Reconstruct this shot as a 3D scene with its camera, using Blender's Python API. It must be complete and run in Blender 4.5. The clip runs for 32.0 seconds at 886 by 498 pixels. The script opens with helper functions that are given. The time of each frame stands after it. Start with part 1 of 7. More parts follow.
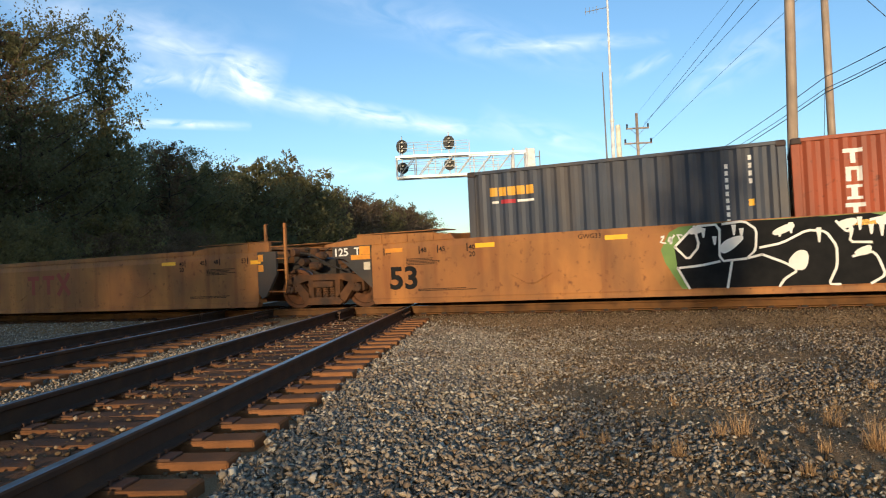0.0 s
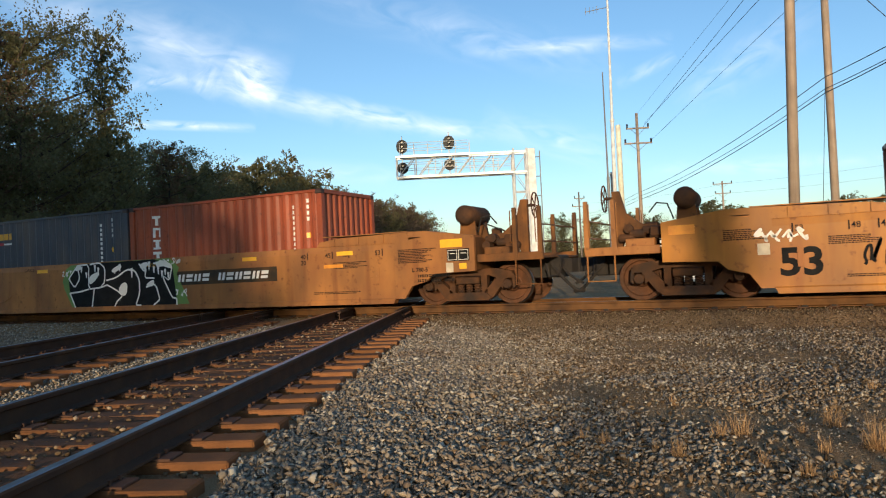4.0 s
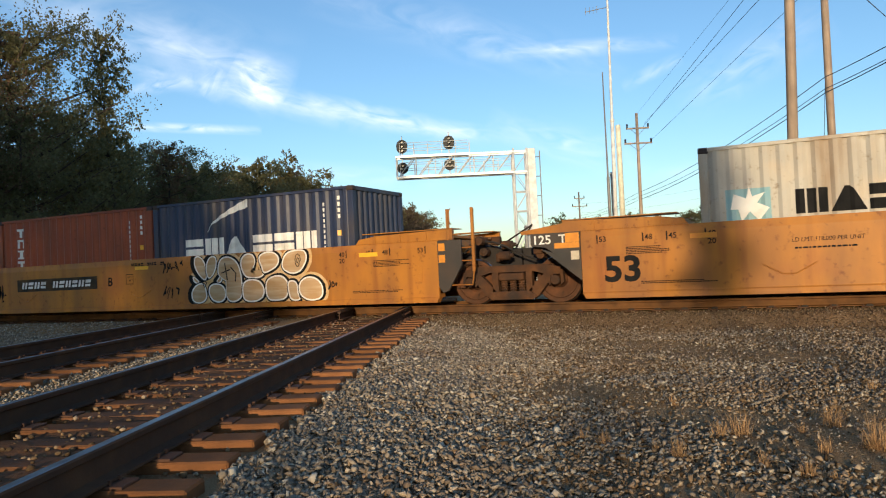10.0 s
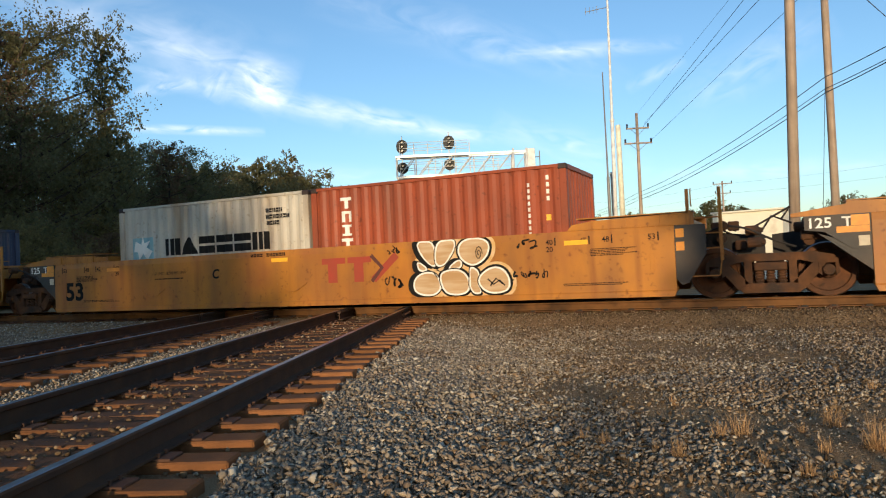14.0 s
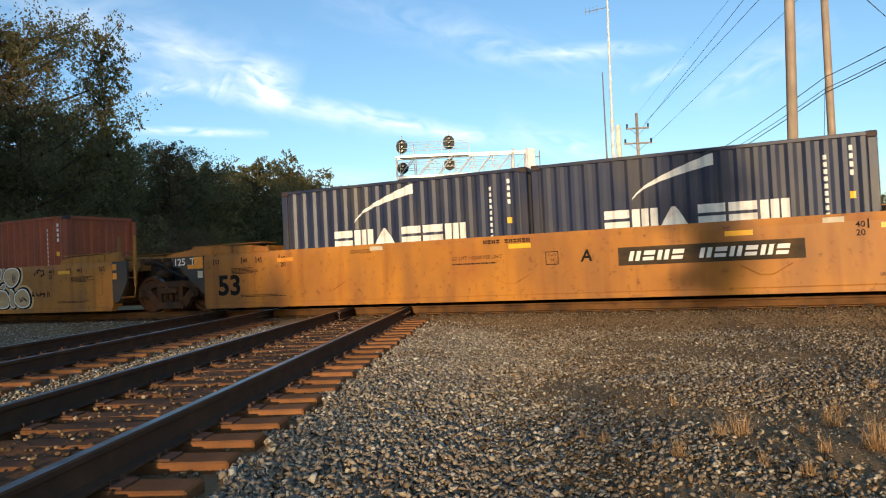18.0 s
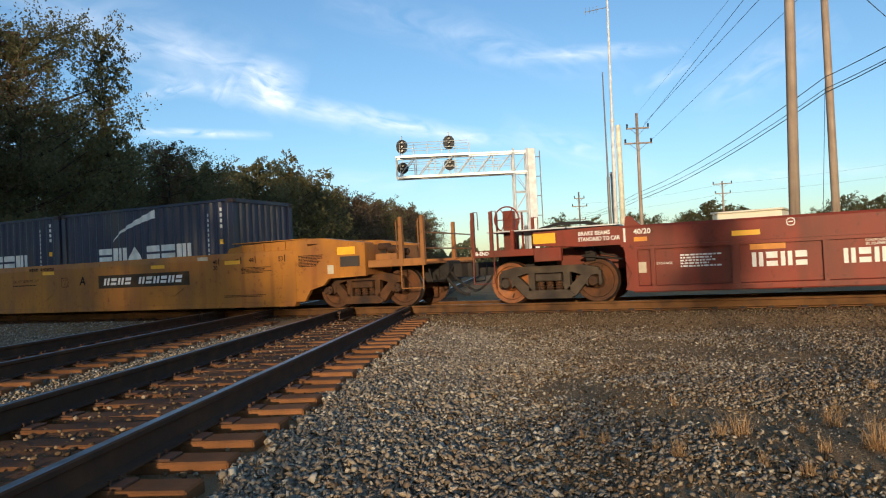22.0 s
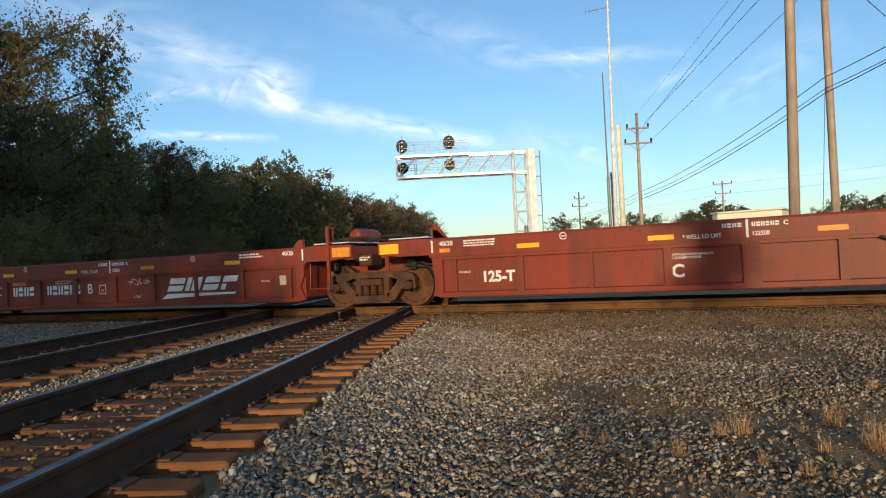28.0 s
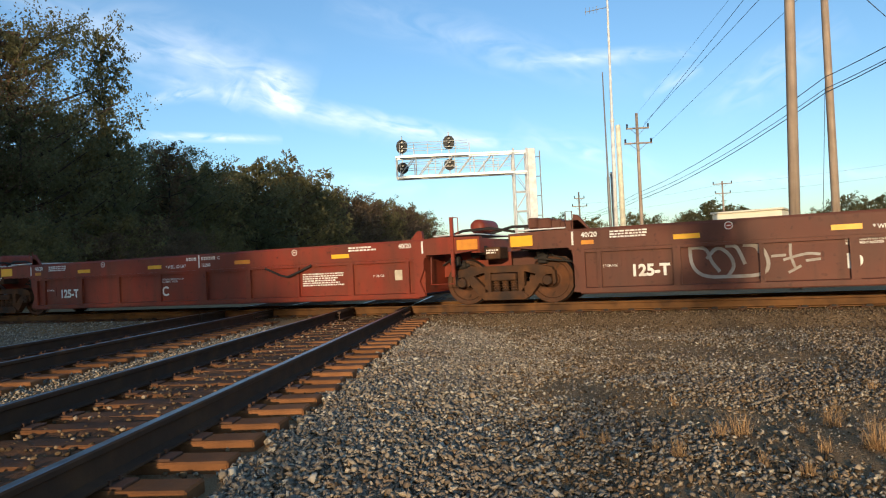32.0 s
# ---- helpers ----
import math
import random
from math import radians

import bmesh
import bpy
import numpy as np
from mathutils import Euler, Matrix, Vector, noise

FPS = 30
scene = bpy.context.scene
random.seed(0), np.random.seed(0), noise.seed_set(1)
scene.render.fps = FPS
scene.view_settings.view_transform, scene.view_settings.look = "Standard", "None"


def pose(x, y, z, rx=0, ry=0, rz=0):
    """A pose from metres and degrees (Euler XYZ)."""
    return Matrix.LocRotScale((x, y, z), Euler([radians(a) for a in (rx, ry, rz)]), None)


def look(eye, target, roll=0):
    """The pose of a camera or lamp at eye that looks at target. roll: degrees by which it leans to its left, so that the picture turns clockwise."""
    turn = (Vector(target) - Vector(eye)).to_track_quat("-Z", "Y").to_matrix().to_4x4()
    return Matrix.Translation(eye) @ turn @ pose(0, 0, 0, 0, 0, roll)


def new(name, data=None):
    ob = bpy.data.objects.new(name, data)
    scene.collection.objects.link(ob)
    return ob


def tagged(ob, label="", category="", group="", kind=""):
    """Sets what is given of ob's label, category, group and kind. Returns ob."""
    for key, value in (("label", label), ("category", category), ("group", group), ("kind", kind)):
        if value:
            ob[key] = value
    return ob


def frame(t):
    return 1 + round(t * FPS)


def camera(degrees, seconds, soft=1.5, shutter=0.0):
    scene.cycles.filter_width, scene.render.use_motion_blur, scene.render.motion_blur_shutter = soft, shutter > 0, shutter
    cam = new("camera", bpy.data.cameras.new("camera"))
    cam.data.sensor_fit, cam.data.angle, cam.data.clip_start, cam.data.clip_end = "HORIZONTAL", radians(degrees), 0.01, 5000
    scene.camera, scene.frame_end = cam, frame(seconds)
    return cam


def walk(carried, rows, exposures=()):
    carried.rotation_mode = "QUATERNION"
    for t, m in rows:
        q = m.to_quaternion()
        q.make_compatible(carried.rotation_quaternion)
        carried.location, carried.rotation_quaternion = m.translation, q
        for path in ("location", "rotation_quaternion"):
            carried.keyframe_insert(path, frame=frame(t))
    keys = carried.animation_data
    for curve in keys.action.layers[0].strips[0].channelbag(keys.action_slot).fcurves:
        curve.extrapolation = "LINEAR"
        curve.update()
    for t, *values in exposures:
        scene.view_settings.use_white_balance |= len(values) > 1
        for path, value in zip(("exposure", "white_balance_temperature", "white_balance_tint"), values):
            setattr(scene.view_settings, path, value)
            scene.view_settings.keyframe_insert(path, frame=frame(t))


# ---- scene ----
# ---- camera: it stands on a low tripod beside two tracks and looks at the crossing
EYE = (0.0, 0.0, 0.843)
cam = camera(62.94, 32.0, soft=1.1, shutter=0.12)
YAW, TILT, LEAN = radians(-24.281), radians(1.402), -2.772
AHEAD = (math.sin(YAW) * math.cos(TILT), math.cos(YAW) * math.cos(TILT), math.sin(TILT))
STAND = look(EYE, tuple(e + 10 * a for e, a in zip(EYE, AHEAD)), LEAN)
walk(cam, [(0, STAND), (32, STAND)], [(t, e + 0.03, k, 8) for t, e, k in ((0, 0.53, 5850), (1, 0.66, 6100), (2, 0.65, 6050), (3, 0.5, 5880), (6, 0.42, 5850), (7, 0.55, 5850), (8, 0.5, 5850), (9, 0.47, 5850), (12, 0.43, 5850), (14, 0.45, 5850), (17, 0.5, 5950), (18, 0.6, 6050), (19, 0.6, 6000), (20, 0.5, 5880), (21, 0.42, 5790), (22, 0.36, 5790), (23, 0.38, 5800), (24, 0.36, 5800), (28, 0.39, 5830), (30, 0.4, 5830), (32, 0.48, 5830))])


def travel(t):
    """How far the train has rolled past its place at 16 s, in metres (towards -x)."""
    u = (t - 16) / 16
    return 56.883 * u - 3.924 * u ** 2 - 0.8005 * u ** 3 + 0.0453 * u ** 4 + 0.5223 * u ** 5


# ---- light: a low evening sun behind the camera and a clear sky
SUN_AZ, SUN_EL = radians(163), radians(8)
world = bpy.data.worlds.new("sky")
scene.world = world
world.use_nodes = True
wn = world.node_tree.nodes
sky = wn.new("ShaderNodeTexSky")
sky.sky_type = "NISHITA"
sky.sun_disc = False
sky.sun_elevation, sky.sun_rotation = SUN_EL, SUN_AZ
sky.air_density, sky.dust_density, sky.ozone_density = 1.0, 0.5, 2.4
wn["Background"].inputs["Strength"].default_value = 0.15
world.node_tree.links.new(sky.outputs["Color"], wn["Background"].inputs["Color"])
sun_data = bpy.data.lights.new("sun", "SUN")
sun_data.energy, sun_data.angle, sun_data.color = 2.95, radians(0.55), (1.0, 0.72, 0.41)
sun = new("sun", sun_data)
SUN_TO = Vector((math.sin(SUN_AZ) * math.cos(SUN_EL), math.cos(SUN_AZ) * math.cos(SUN_EL), math.sin(SUN_EL)))
sun.matrix_world = look(tuple(SUN_TO * 60), (0, 0, 0))
# ---- materials
def mat(name, c, c2=None, scale=3.0, rough=0.7, metal=0.0, bump=0.0, bscale=80.0, dirt=None, damount=0.4,
        dscale=1.2, stretch=(1, 1, 1), rand=0.0, island=0.0, spec=0.5, glow=0.0, palette=(), wear=None):
    """A painted or raw surface: two tones by large noise, dirt by a second, stretched noise, fine bump."""
    m = bpy.data.materials.new(name)
    m.use_nodes = True
    nt = m.node_tree
    n, l = nt.nodes, nt.links
    b = n["Principled BSDF"]
    b.inputs["Metallic"].default_value = metal
    b.inputs["Specular IOR Level"].default_value = spec
    tc = n.new("ShaderNodeTexCoord")
    co = tc.outputs["Object"]

    def tex(sc, detail=5.0, st=(1, 1, 1)):
        mp = n.new("ShaderNodeMapping")
        mp.inputs["Scale"].default_value = st
        l.new(co, mp.inputs["Vector"])
        t = n.new("ShaderNodeTexNoise")
        t.inputs["Scale"].default_value, t.inputs["Detail"].default_value = sc, detail
        l.new(mp.outputs["Vector"], t.inputs["Vector"])
        return t.outputs["Fac"]

    def ramp(fac, lo, hi):
        r = n.new("ShaderNodeMapRange")
        r.inputs["From Min"].default_value, r.inputs["From Max"].default_value = lo, hi
        l.new(fac, r.inputs["Value"])
        return r.outputs["Result"]

    def mix(fac, a, bb, kind="MIX"):
        x = n.new("ShaderNodeMix")
        x.data_type, x.blend_type = "RGBA", kind
        if isinstance(fac, float):
            x.inputs[0].default_value = fac
        else:
            l.new(fac, x.inputs[0])
        for slot, v in ((6, a), (7, bb)):
            if isinstance(v, tuple):
                x.inputs[slot].default_value = (*v, 1)
            else:
                l.new(v, x.inputs[slot])
        return x.outputs[2]

    col = mix(ramp(tex(scale), 0.35, 0.65), c, c2 or tuple(v * 0.75 for v in c))
    if palette:
        pr = n.new("ShaderNodeValToRGB")
        pr.color_ramp.interpolation = "CONSTANT"
        while len(pr.color_ramp.elements) < len(palette):
            pr.color_ramp.elements.new(0.5)
        for el, (at, tone) in zip(pr.color_ramp.elements, palette):
            el.position, el.color = at, (*tone, 1)
        l.new(n.new("ShaderNodeNewGeometry").outputs["Random Per Island"], pr.inputs["Fac"])
        col = mix(0.7, col, pr.outputs["Color"])
    if dirt:
        d = ramp(tex(dscale, 8.0, stretch), 0.62 - damount * 0.5, 0.85 - damount * 0.2)
        col = mix(d, col, dirt)
    if wear:
        run = ramp(tex(2.6, 9.0, (1.3, 1.3, 0.11)), 0.53, 0.8)
        col = mix(run, col, wear)
        col = mix(ramp(tex(9.0, 9.0), 0.60, 0.78), col, tuple(0.7 * v for v in wear))
        col = mix(ramp(tex(1.1, 3.0), 0.55, 0.9), col, tuple(1.5 * v for v in wear))
    if rand or island:
        if island:
            src = n.new("ShaderNodeNewGeometry").outputs["Random Per Island"]
        else:
            src = n.new("ShaderNodeObjectInfo").outputs["Random"]
        amount = rand or island
        v = n.new("ShaderNodeMapRange")
        v.inputs["To Min"].default_value, v.inputs["To Max"].default_value = 1 - amount, 1 + amount
        l.new(src, v.inputs["Value"])
        h = n.new("ShaderNodeHueSaturation")
        l.new(v.outputs["Result"], h.inputs["Value"])
        l.new(col, h.inputs["Color"])
        col = h.outputs["Color"]
    l.new(col, b.inputs["Base Color"])
    rr = n.new("ShaderNodeMapRange")
    rr.inputs["To Min"].default_value, rr.inputs["To Max"].default_value = max(0.02, rough - 0.1), min(1, rough + 0.1)
    fine = tex(bscale, 4.0)
    l.new(fine, rr.inputs["Value"])
    l.new(rr.outputs["Result"], b.inputs["Roughness"])
    if bump:
        bp = n.new("ShaderNodeBump")
        bp.inputs["Strength"].default_value, bp.inputs["Distance"].default_value = min(1.0, bump * 20), 0.02 * min(1, bump * 10)
        l.new(fine, bp.inputs["Height"])
        l.new(bp.outputs["Normal"], b.inputs["Normal"])
    if glow:
        b.inputs["Emission Strength"].default_value = glow
        l.new(col, b.inputs["Emission Color"])
    return m


STONES = ((0.0, (0.140, 0.108, 0.073)), (0.12, (0.214, 0.169, 0.116)), (0.32, (0.279, 0.225, 0.156)), (0.54, (0.353, 0.282, 0.191)), (0.72, (0.326, 0.217, 0.120)), (0.80, (0.446, 0.370, 0.260)), (0.93, (0.595, 0.510, 0.372)))
BROWNS = ((0.0, (0.09, 0.06, 0.034)), (0.35, (0.17, 0.112, 0.06)), (0.72, (0.25, 0.172, 0.098)), (0.93, (0.4, 0.31, 0.21)))
GRIME = (0.07, 0.045, 0.028)
RUST = (0.16, 0.07, 0.03)
M = {
    "yellow": mat("aged yellow paint", (0.50, 0.2, 0.02), (0.42, 0.163, 0.018), 0.8, 0.5, 0, 0.01, 30, (0.25, 0.105, 0.03), 0.48, 1.6, (1, 1, 0.35), spec=0.35, wear=(0.24, 0.08, 0.018)),
    "old_yellow": mat("old brownish yellow paint", (0.45, 0.185, 0.042), (0.35, 0.14, 0.036), 0.7, 0.6, 0, 0.01, 30, (0.16, 0.075, 0.03), 0.5, 1.4, (1, 1, 0.4), spec=0.35, wear=(0.17, 0.06, 0.018)),
    "red": mat("red oxide car paint", (0.26, 0.042, 0.019), (0.22, 0.036, 0.018), 0.8, 0.5, 0, 0.01, 30, (0.12, 0.045, 0.026), 0.42, 1.5, (1, 1, 0.4), spec=0.3, wear=(0.13, 0.036, 0.019)),
    "brown_red": mat("faded brown car paint", (0.165, 0.055, 0.03), (0.135, 0.046, 0.027), 0.8, 0.6, 0, 0.01, 30, (0.09, 0.045, 0.03), 0.45, 1.5, (1, 1, 0.4), spec=0.3, wear=(0.08, 0.034, 0.02)),
    "rust_end": mat("rust-stained dirty yellow paint", (0.26, 0.105, 0.028), (0.17, 0.072, 0.024), 2.2, 0.75, 0, 0.02, 40, (0.07, 0.038, 0.02), 0.5, 3, (1, 1, 0.5), spec=0.2, wear=(0.09, 0.04, 0.018)),
    "truck_grey": mat("dusty grey-brown cast steel", (0.105, 0.078, 0.055), (0.07, 0.053, 0.04), 4, 0.85, 0.0, 0.04, 60, (0.04, 0.033, 0.028), 0.45, 3, spec=0.15),
    "grey_panel": mat("dark blue grey panel paint", (0.042, 0.038, 0.034), (0.03, 0.027, 0.024), 2, 0.6, 0, 0.01, 30, GRIME, 0.4),
    "truck": mat("rust-brown cast steel", (0.125, 0.057, 0.025), (0.075, 0.037, 0.019), 4, 0.85, 0.0, 0.04, 60, (0.035, 0.028, 0.024), 0.45, 3, spec=0.15),
    "wheel": mat("rusty wheel steel", (0.16, 0.066, 0.028), (0.10, 0.044, 0.022), 5, 0.75, 0.0, 0.02, 60, (0.05, 0.03, 0.02), 0.4, 3, spec=0.2),
    "orange_wheel": mat("fresh orange-rusted wheel steel", (0.45, 0.16, 0.04), (0.3, 0.1, 0.03), 5, 0.6, 0.1, 0.02, 60, (0.1, 0.045, 0.02), 0.4, 3),
    "tread": mat("polished wheel tread", (0.5, 0.48, 0.46), None, 8, 0.3, 1.0),
    "under": mat("dark greasy underframe", (0.035, 0.027, 0.022), (0.02, 0.017, 0.015), 4, 0.8, 0.1, 0.02, 60),
    "white": mat("white lettering paint", (0.86, 0.83, 0.76), (0.78, 0.75, 0.68), 4, 0.6, 0, 0, 60, (0.5, 0.44, 0.35), 0.15, 3),
    "black": mat("black lettering paint", (0.012, 0.012, 0.012), (0.02, 0.019, 0.018), 4, 0.8, spec=0.1),
    "reflect": mat("yellow reflective strip", (0.95, 0.50, 0.02), (0.9, 0.44, 0.015), 6, 0.4),
    "worn_reflect": mat("worn orange reflective strip", (0.75, 0.30, 0.02), (0.6, 0.22, 0.02), 6, 0.5),
    "label": mat("pale paper label", (0.6, 0.52, 0.38), (0.5, 0.42, 0.3), 9, 0.7),
    "rail": mat("rusty rail steel", (0.19, 0.092, 0.035), (0.145, 0.07, 0.027), 3, 0.8, 0.0, 0.02, 70, (0.035, 0.024, 0.018), 0.4, 2, (1, 1, 1), spec=0.12),
    "dark_rail": mat("dark grimy rail steel", (0.078, 0.046, 0.029), (0.05, 0.031, 0.021), 3, 0.9, 0.0, 0.02, 70, (0.125, 0.066, 0.034), 0.4, 3, spec=0.2),
    "railtop": mat("polished running surface", (0.32, 0.31, 0.31), (0.2, 0.19, 0.185), 3, 0.36, 1.0),
    "tie": mat("weathered creosoted timber", (0.28, 0.118, 0.043), (0.185, 0.08, 0.032), 3, 0.85, 0, 0.04, 25, (0.06, 0.038, 0.025), 0.45, 2, (1, 1, 1), rand=0.25, spec=0.15),
    "tieplate": mat("rusty tie plate steel", (0.12, 0.055, 0.028), (0.08, 0.04, 0.024), 6, 0.8, 0.2, 0.02, 60),
    "stone": mat("crushed grey ballast stone", (0.36, 0.31, 0.25), (0.27, 0.23, 0.18), 30, 0.85, 0, 0.02, 90, (0.30, 0.20, 0.12), 0.25, 1.0, (1, 1, 1), island=0.2, spec=0.08, palette=STONES),
    "brown_stone": mat("rust-stained ballast stone", (0.18, 0.115, 0.06), (0.12, 0.08, 0.044), 30, 0.9, 0, 0.03, 40, island=0.3, spec=0.08, palette=BROWNS),
    "crib": mat("rust-brown packed dirt", (0.175, 0.086, 0.04), (0.12, 0.062, 0.032), 2.5, 0.95, 0, 0.05, 35, (0.06, 0.04, 0.028), 0.4, 5, spec=0.08),
    "soil": mat("gravelly brown soil", (0.32, 0.205, 0.1), (0.21, 0.135, 0.068), 1.3, 0.95, 0, 0.1, 90, (0.38, 0.26, 0.145), 0.45, 60, spec=0.04),
    "galv": mat("galvanised steel", (0.75, 0.75, 0.74), (0.62, 0.62, 0.6), 3, 0.45, 0.3, 0, 60),
    "mastwhite": mat("white painted mast", (0.82, 0.81, 0.78), None, 3, 0.5),
    "greypole": mat("grey painted tube", (0.3, 0.29, 0.28), None, 3, 0.6, 0.2),
    "wood_pole": mat("weathered wood pole", (0.48, 0.365, 0.27), (0.38, 0.285, 0.21), 2, 0.9, 0, 0.04, 20, (0.18, 0.13, 0.09), 0.45, 5, (1, 1, 0.06)),
    "wire": mat("black cable jacket", (0.02, 0.02, 0.022), None, 3, 0.6),
    "insul": mat("dark glazed insulator", (0.03, 0.025, 0.03), None, 3, 0.3),
    "signalblack": mat("flat black signal housing", (0.015, 0.015, 0.016), None, 4, 0.6),
    "bark": mat("grey-brown bark", (0.09, 0.065, 0.045), (0.06, 0.045, 0.034), 3, 0.95, 0, 0.05, 20),
    "leaf": mat("dark green leaves", (0.205, 0.19, 0.092), (0.16, 0.15, 0.072), 0.4, 0.8, island=0.2, spec=0.15),
    "leaf_olive": mat("olive autumn leaves", (0.25, 0.20, 0.08), (0.19, 0.155, 0.065), 0.4, 0.8, island=0.2, spec=0.15),
    "leaf_rust": mat("russet autumn leaves", (0.22, 0.145, 0.085), (0.165, 0.115, 0.065), 0.4, 0.8, island=0.2, spec=0.15),
    "straw": mat("dry grass", (0.52, 0.32, 0.15), (0.40, 0.24, 0.11), 3, 0.9, island=0.35, spec=0.1),
}


# leaves let part of the light through
for key in ("leaf", "leaf_olive", "leaf_rust"):
    lt = M[key].node_tree
    lb = lt.nodes["Principled BSDF"]
    thin, both = lt.nodes.new("ShaderNodeBsdfTranslucent"), lt.nodes.new("ShaderNodeMixShader")
    lt.links.new(lb.inputs["Base Color"].links[0].from_socket, thin.inputs["Color"])
    both.inputs[0].default_value = 0.56
    lt.links.new(lb.outputs[0], both.inputs[1])
    lt.links.new(thin.outputs[0], both.inputs[2])
    lt.links.new(both.outputs[0], lt.nodes["Material Output"].inputs["Surface"])


# ---- shaping helpers
def box(bm, x0, x1, y0, y1, z0, z1, bevel=0.0):
    vs = [bm.verts.new((x, y, z)) for x in (x0, x1) for y in (y0, y1) for z in (z0, z1)]
    fs = [bm.faces.new([vs[i] for i in q]) for q in ((0, 1, 3, 2), (4, 6, 7, 5), (0, 4, 5, 1), (2, 3, 7, 6), (0, 2, 6, 4), (1, 5, 7, 3))]
    if bevel:
        es = list({e for f in fs for e in f.edges})
        bmesh.ops.bevel(bm, geom=es, offset=bevel, segments=1, affect="EDGES")


def prism(bm, pts, a0, a1, axis="x"):
    """A closed outline swept along an axis. The outline is (y, z) for x, (x, z) for y, (x, y) for z."""
    def put(p, a):
        return {"x": (a, p[0], p[1]), "y": (p[0], a, p[1]), "z": (p[0], p[1], a)}[axis]
    lo = [bm.verts.new(put(p, a0)) for p in pts]
    hi = [bm.verts.new(put(p, a1)) for p in pts]
    n = len(pts)
    bm.faces.new(lo)
    bm.faces.new(hi[::-1])
    for i in range(n):
        bm.faces.new((lo[i], hi[i], hi[(i + 1) % n], lo[(i + 1) % n]))


def tube(bm, a, b, r, r2=None, n=10, cap=True):
    a, b = Vector(a), Vector(b)
    d = b - a
    q = d.to_track_quat("Z", "Y").to_matrix()
    r2 = r if r2 is None else r2
    rings = []
    for p, rad in ((a, r), (b, r2)):
        rings.append([bm.verts.new(p + q @ Vector((rad * math.cos(6.28318 * i / n), rad * math.sin(6.28318 * i / n), 0))) for i in range(n)])
    for i in range(n):
        bm.faces.new((rings[0][i], rings[0][(i + 1) % n], rings[1][(i + 1) % n], rings[1][i]))
    if cap:
        bm.faces.new(rings[0][::-1])
        bm.faces.new(rings[1])


def lathe(bm, profile, n=24, axis="y", at=(0, 0, 0)):
    """Turns a profile of (distance along the axis, radius) round the axis."""
    rings = []
    for h, r in profile:
        ring = []
        for i in range(n):
            c, s = r * math.cos(2 * math.pi * i / n), r * math.sin(2 * math.pi * i / n)
            p = {"y": (c, h, s), "z": (c, s, h), "x": (h, c, s)}[axis]
            ring.append(bm.verts.new((p[0] + at[0], p[1] + at[1], p[2] + at[2])))
        rings.append(ring)
    for a, b in zip(rings, rings[1:]):
        for i in range(n):
            bm.faces.new((a[i], a[(i + 1) % n], b[(i + 1) % n], b[i]))
    bm.faces.new(rings[0])
    bm.faces.new(rings[-1][::-1])


def pipe(bm, pts, r, n=6):
    """One bent tube through all the points."""
    pts = [Vector(p) for p in pts]
    rings = []
    for k, p in enumerate(pts):
        d = (pts[min(k + 1, len(pts) - 1)] - pts[max(k - 1, 0)]).normalized()
        side = d.orthogonal().normalized() if not rings else (ref - d * ref.dot(d)).normalized()
        ref = side
        up = d.cross(side)
        rings.append([bm.verts.new(p + (side * math.cos(6.28318 * i / n) + up * math.sin(6.28318 * i / n)) * r) for i in range(n)])
    for a, b in zip(rings, rings[1:]):
        for i in range(n):
            bm.faces.new((a[i], a[(i + 1) % n], b[(i + 1) % n], b[i]))
    bm.faces.new(rings[0][::-1])
    bm.faces.new(rings[-1])


def part(name, bm, material, parent=None, label="", smooth=False):
    bmesh.ops.recalc_face_normals(bm, faces=bm.faces)
    me = bpy.data.meshes.new(name)
    bm.to_mesh(me)
    bm.free()
    return put_mesh(name, me, material, parent, label, smooth)


def put_mesh(name, me, material, parent=None, label="", smooth=False):
    if material:
        me.materials.append(M[material] if isinstance(material, str) else material)
    if smooth:
        for p in me.polygons:
            p.use_smooth = True
    ob = new(name, me)
    if parent:
        ob.parent = parent
    if label:
        tagged(ob, label)
    return ob


def thing(name, at, label, category, group="", kind=""):
    ob = new(name)
    ob.matrix_basis = pose(*at) if len(at) != 4 else pose(at[0], at[1], at[2], 0, 0, at[3])
    return tagged(ob, label, category, group, kind)


def raw_mesh(name, verts, faces):
    """A mesh from arrays; faces is an (n, 3) or (n, 4) array."""
    me = bpy.data.meshes.new(name)
    verts, faces = np.asarray(verts, np.float32), np.asarray(faces, np.int32)
    k = faces.shape[1]
    me.vertices.add(len(verts))
    me.vertices.foreach_set("co", verts.ravel())
    me.loops.add(faces.size)
    me.loops.foreach_set("vertex_index", faces.ravel())
    me.polygons.add(len(faces))
    me.polygons.foreach_set("loop_start", np.arange(0, faces.size, k, dtype=np.int32))
    me.polygons.foreach_set("loop_total", np.full(len(faces), k, dtype=np.int32))
    me.update(calc_edges=True)
    return me


MESH = {}


def shared(key, name, material, parent, build, m=None, label="", smooth=False):
    """An object on a mesh that is built once for all alike pieces."""
    if key not in MESH:
        bm = bmesh.new()
        build(bm)
        bmesh.ops.recalc_face_normals(bm, faces=bm.faces)
        me = bpy.data.meshes.new(name)
        bm.to_mesh(me)
        bm.free()
        me.materials.append(M[material])
        if smooth:
            for p in me.polygons:
                p.use_smooth = True
        MESH[key] = me
    ob = new(name, MESH[key])
    ob.parent = parent
    if m is not None:
        ob.matrix_basis = m
    if label:
        tagged(ob, label)
    return ob


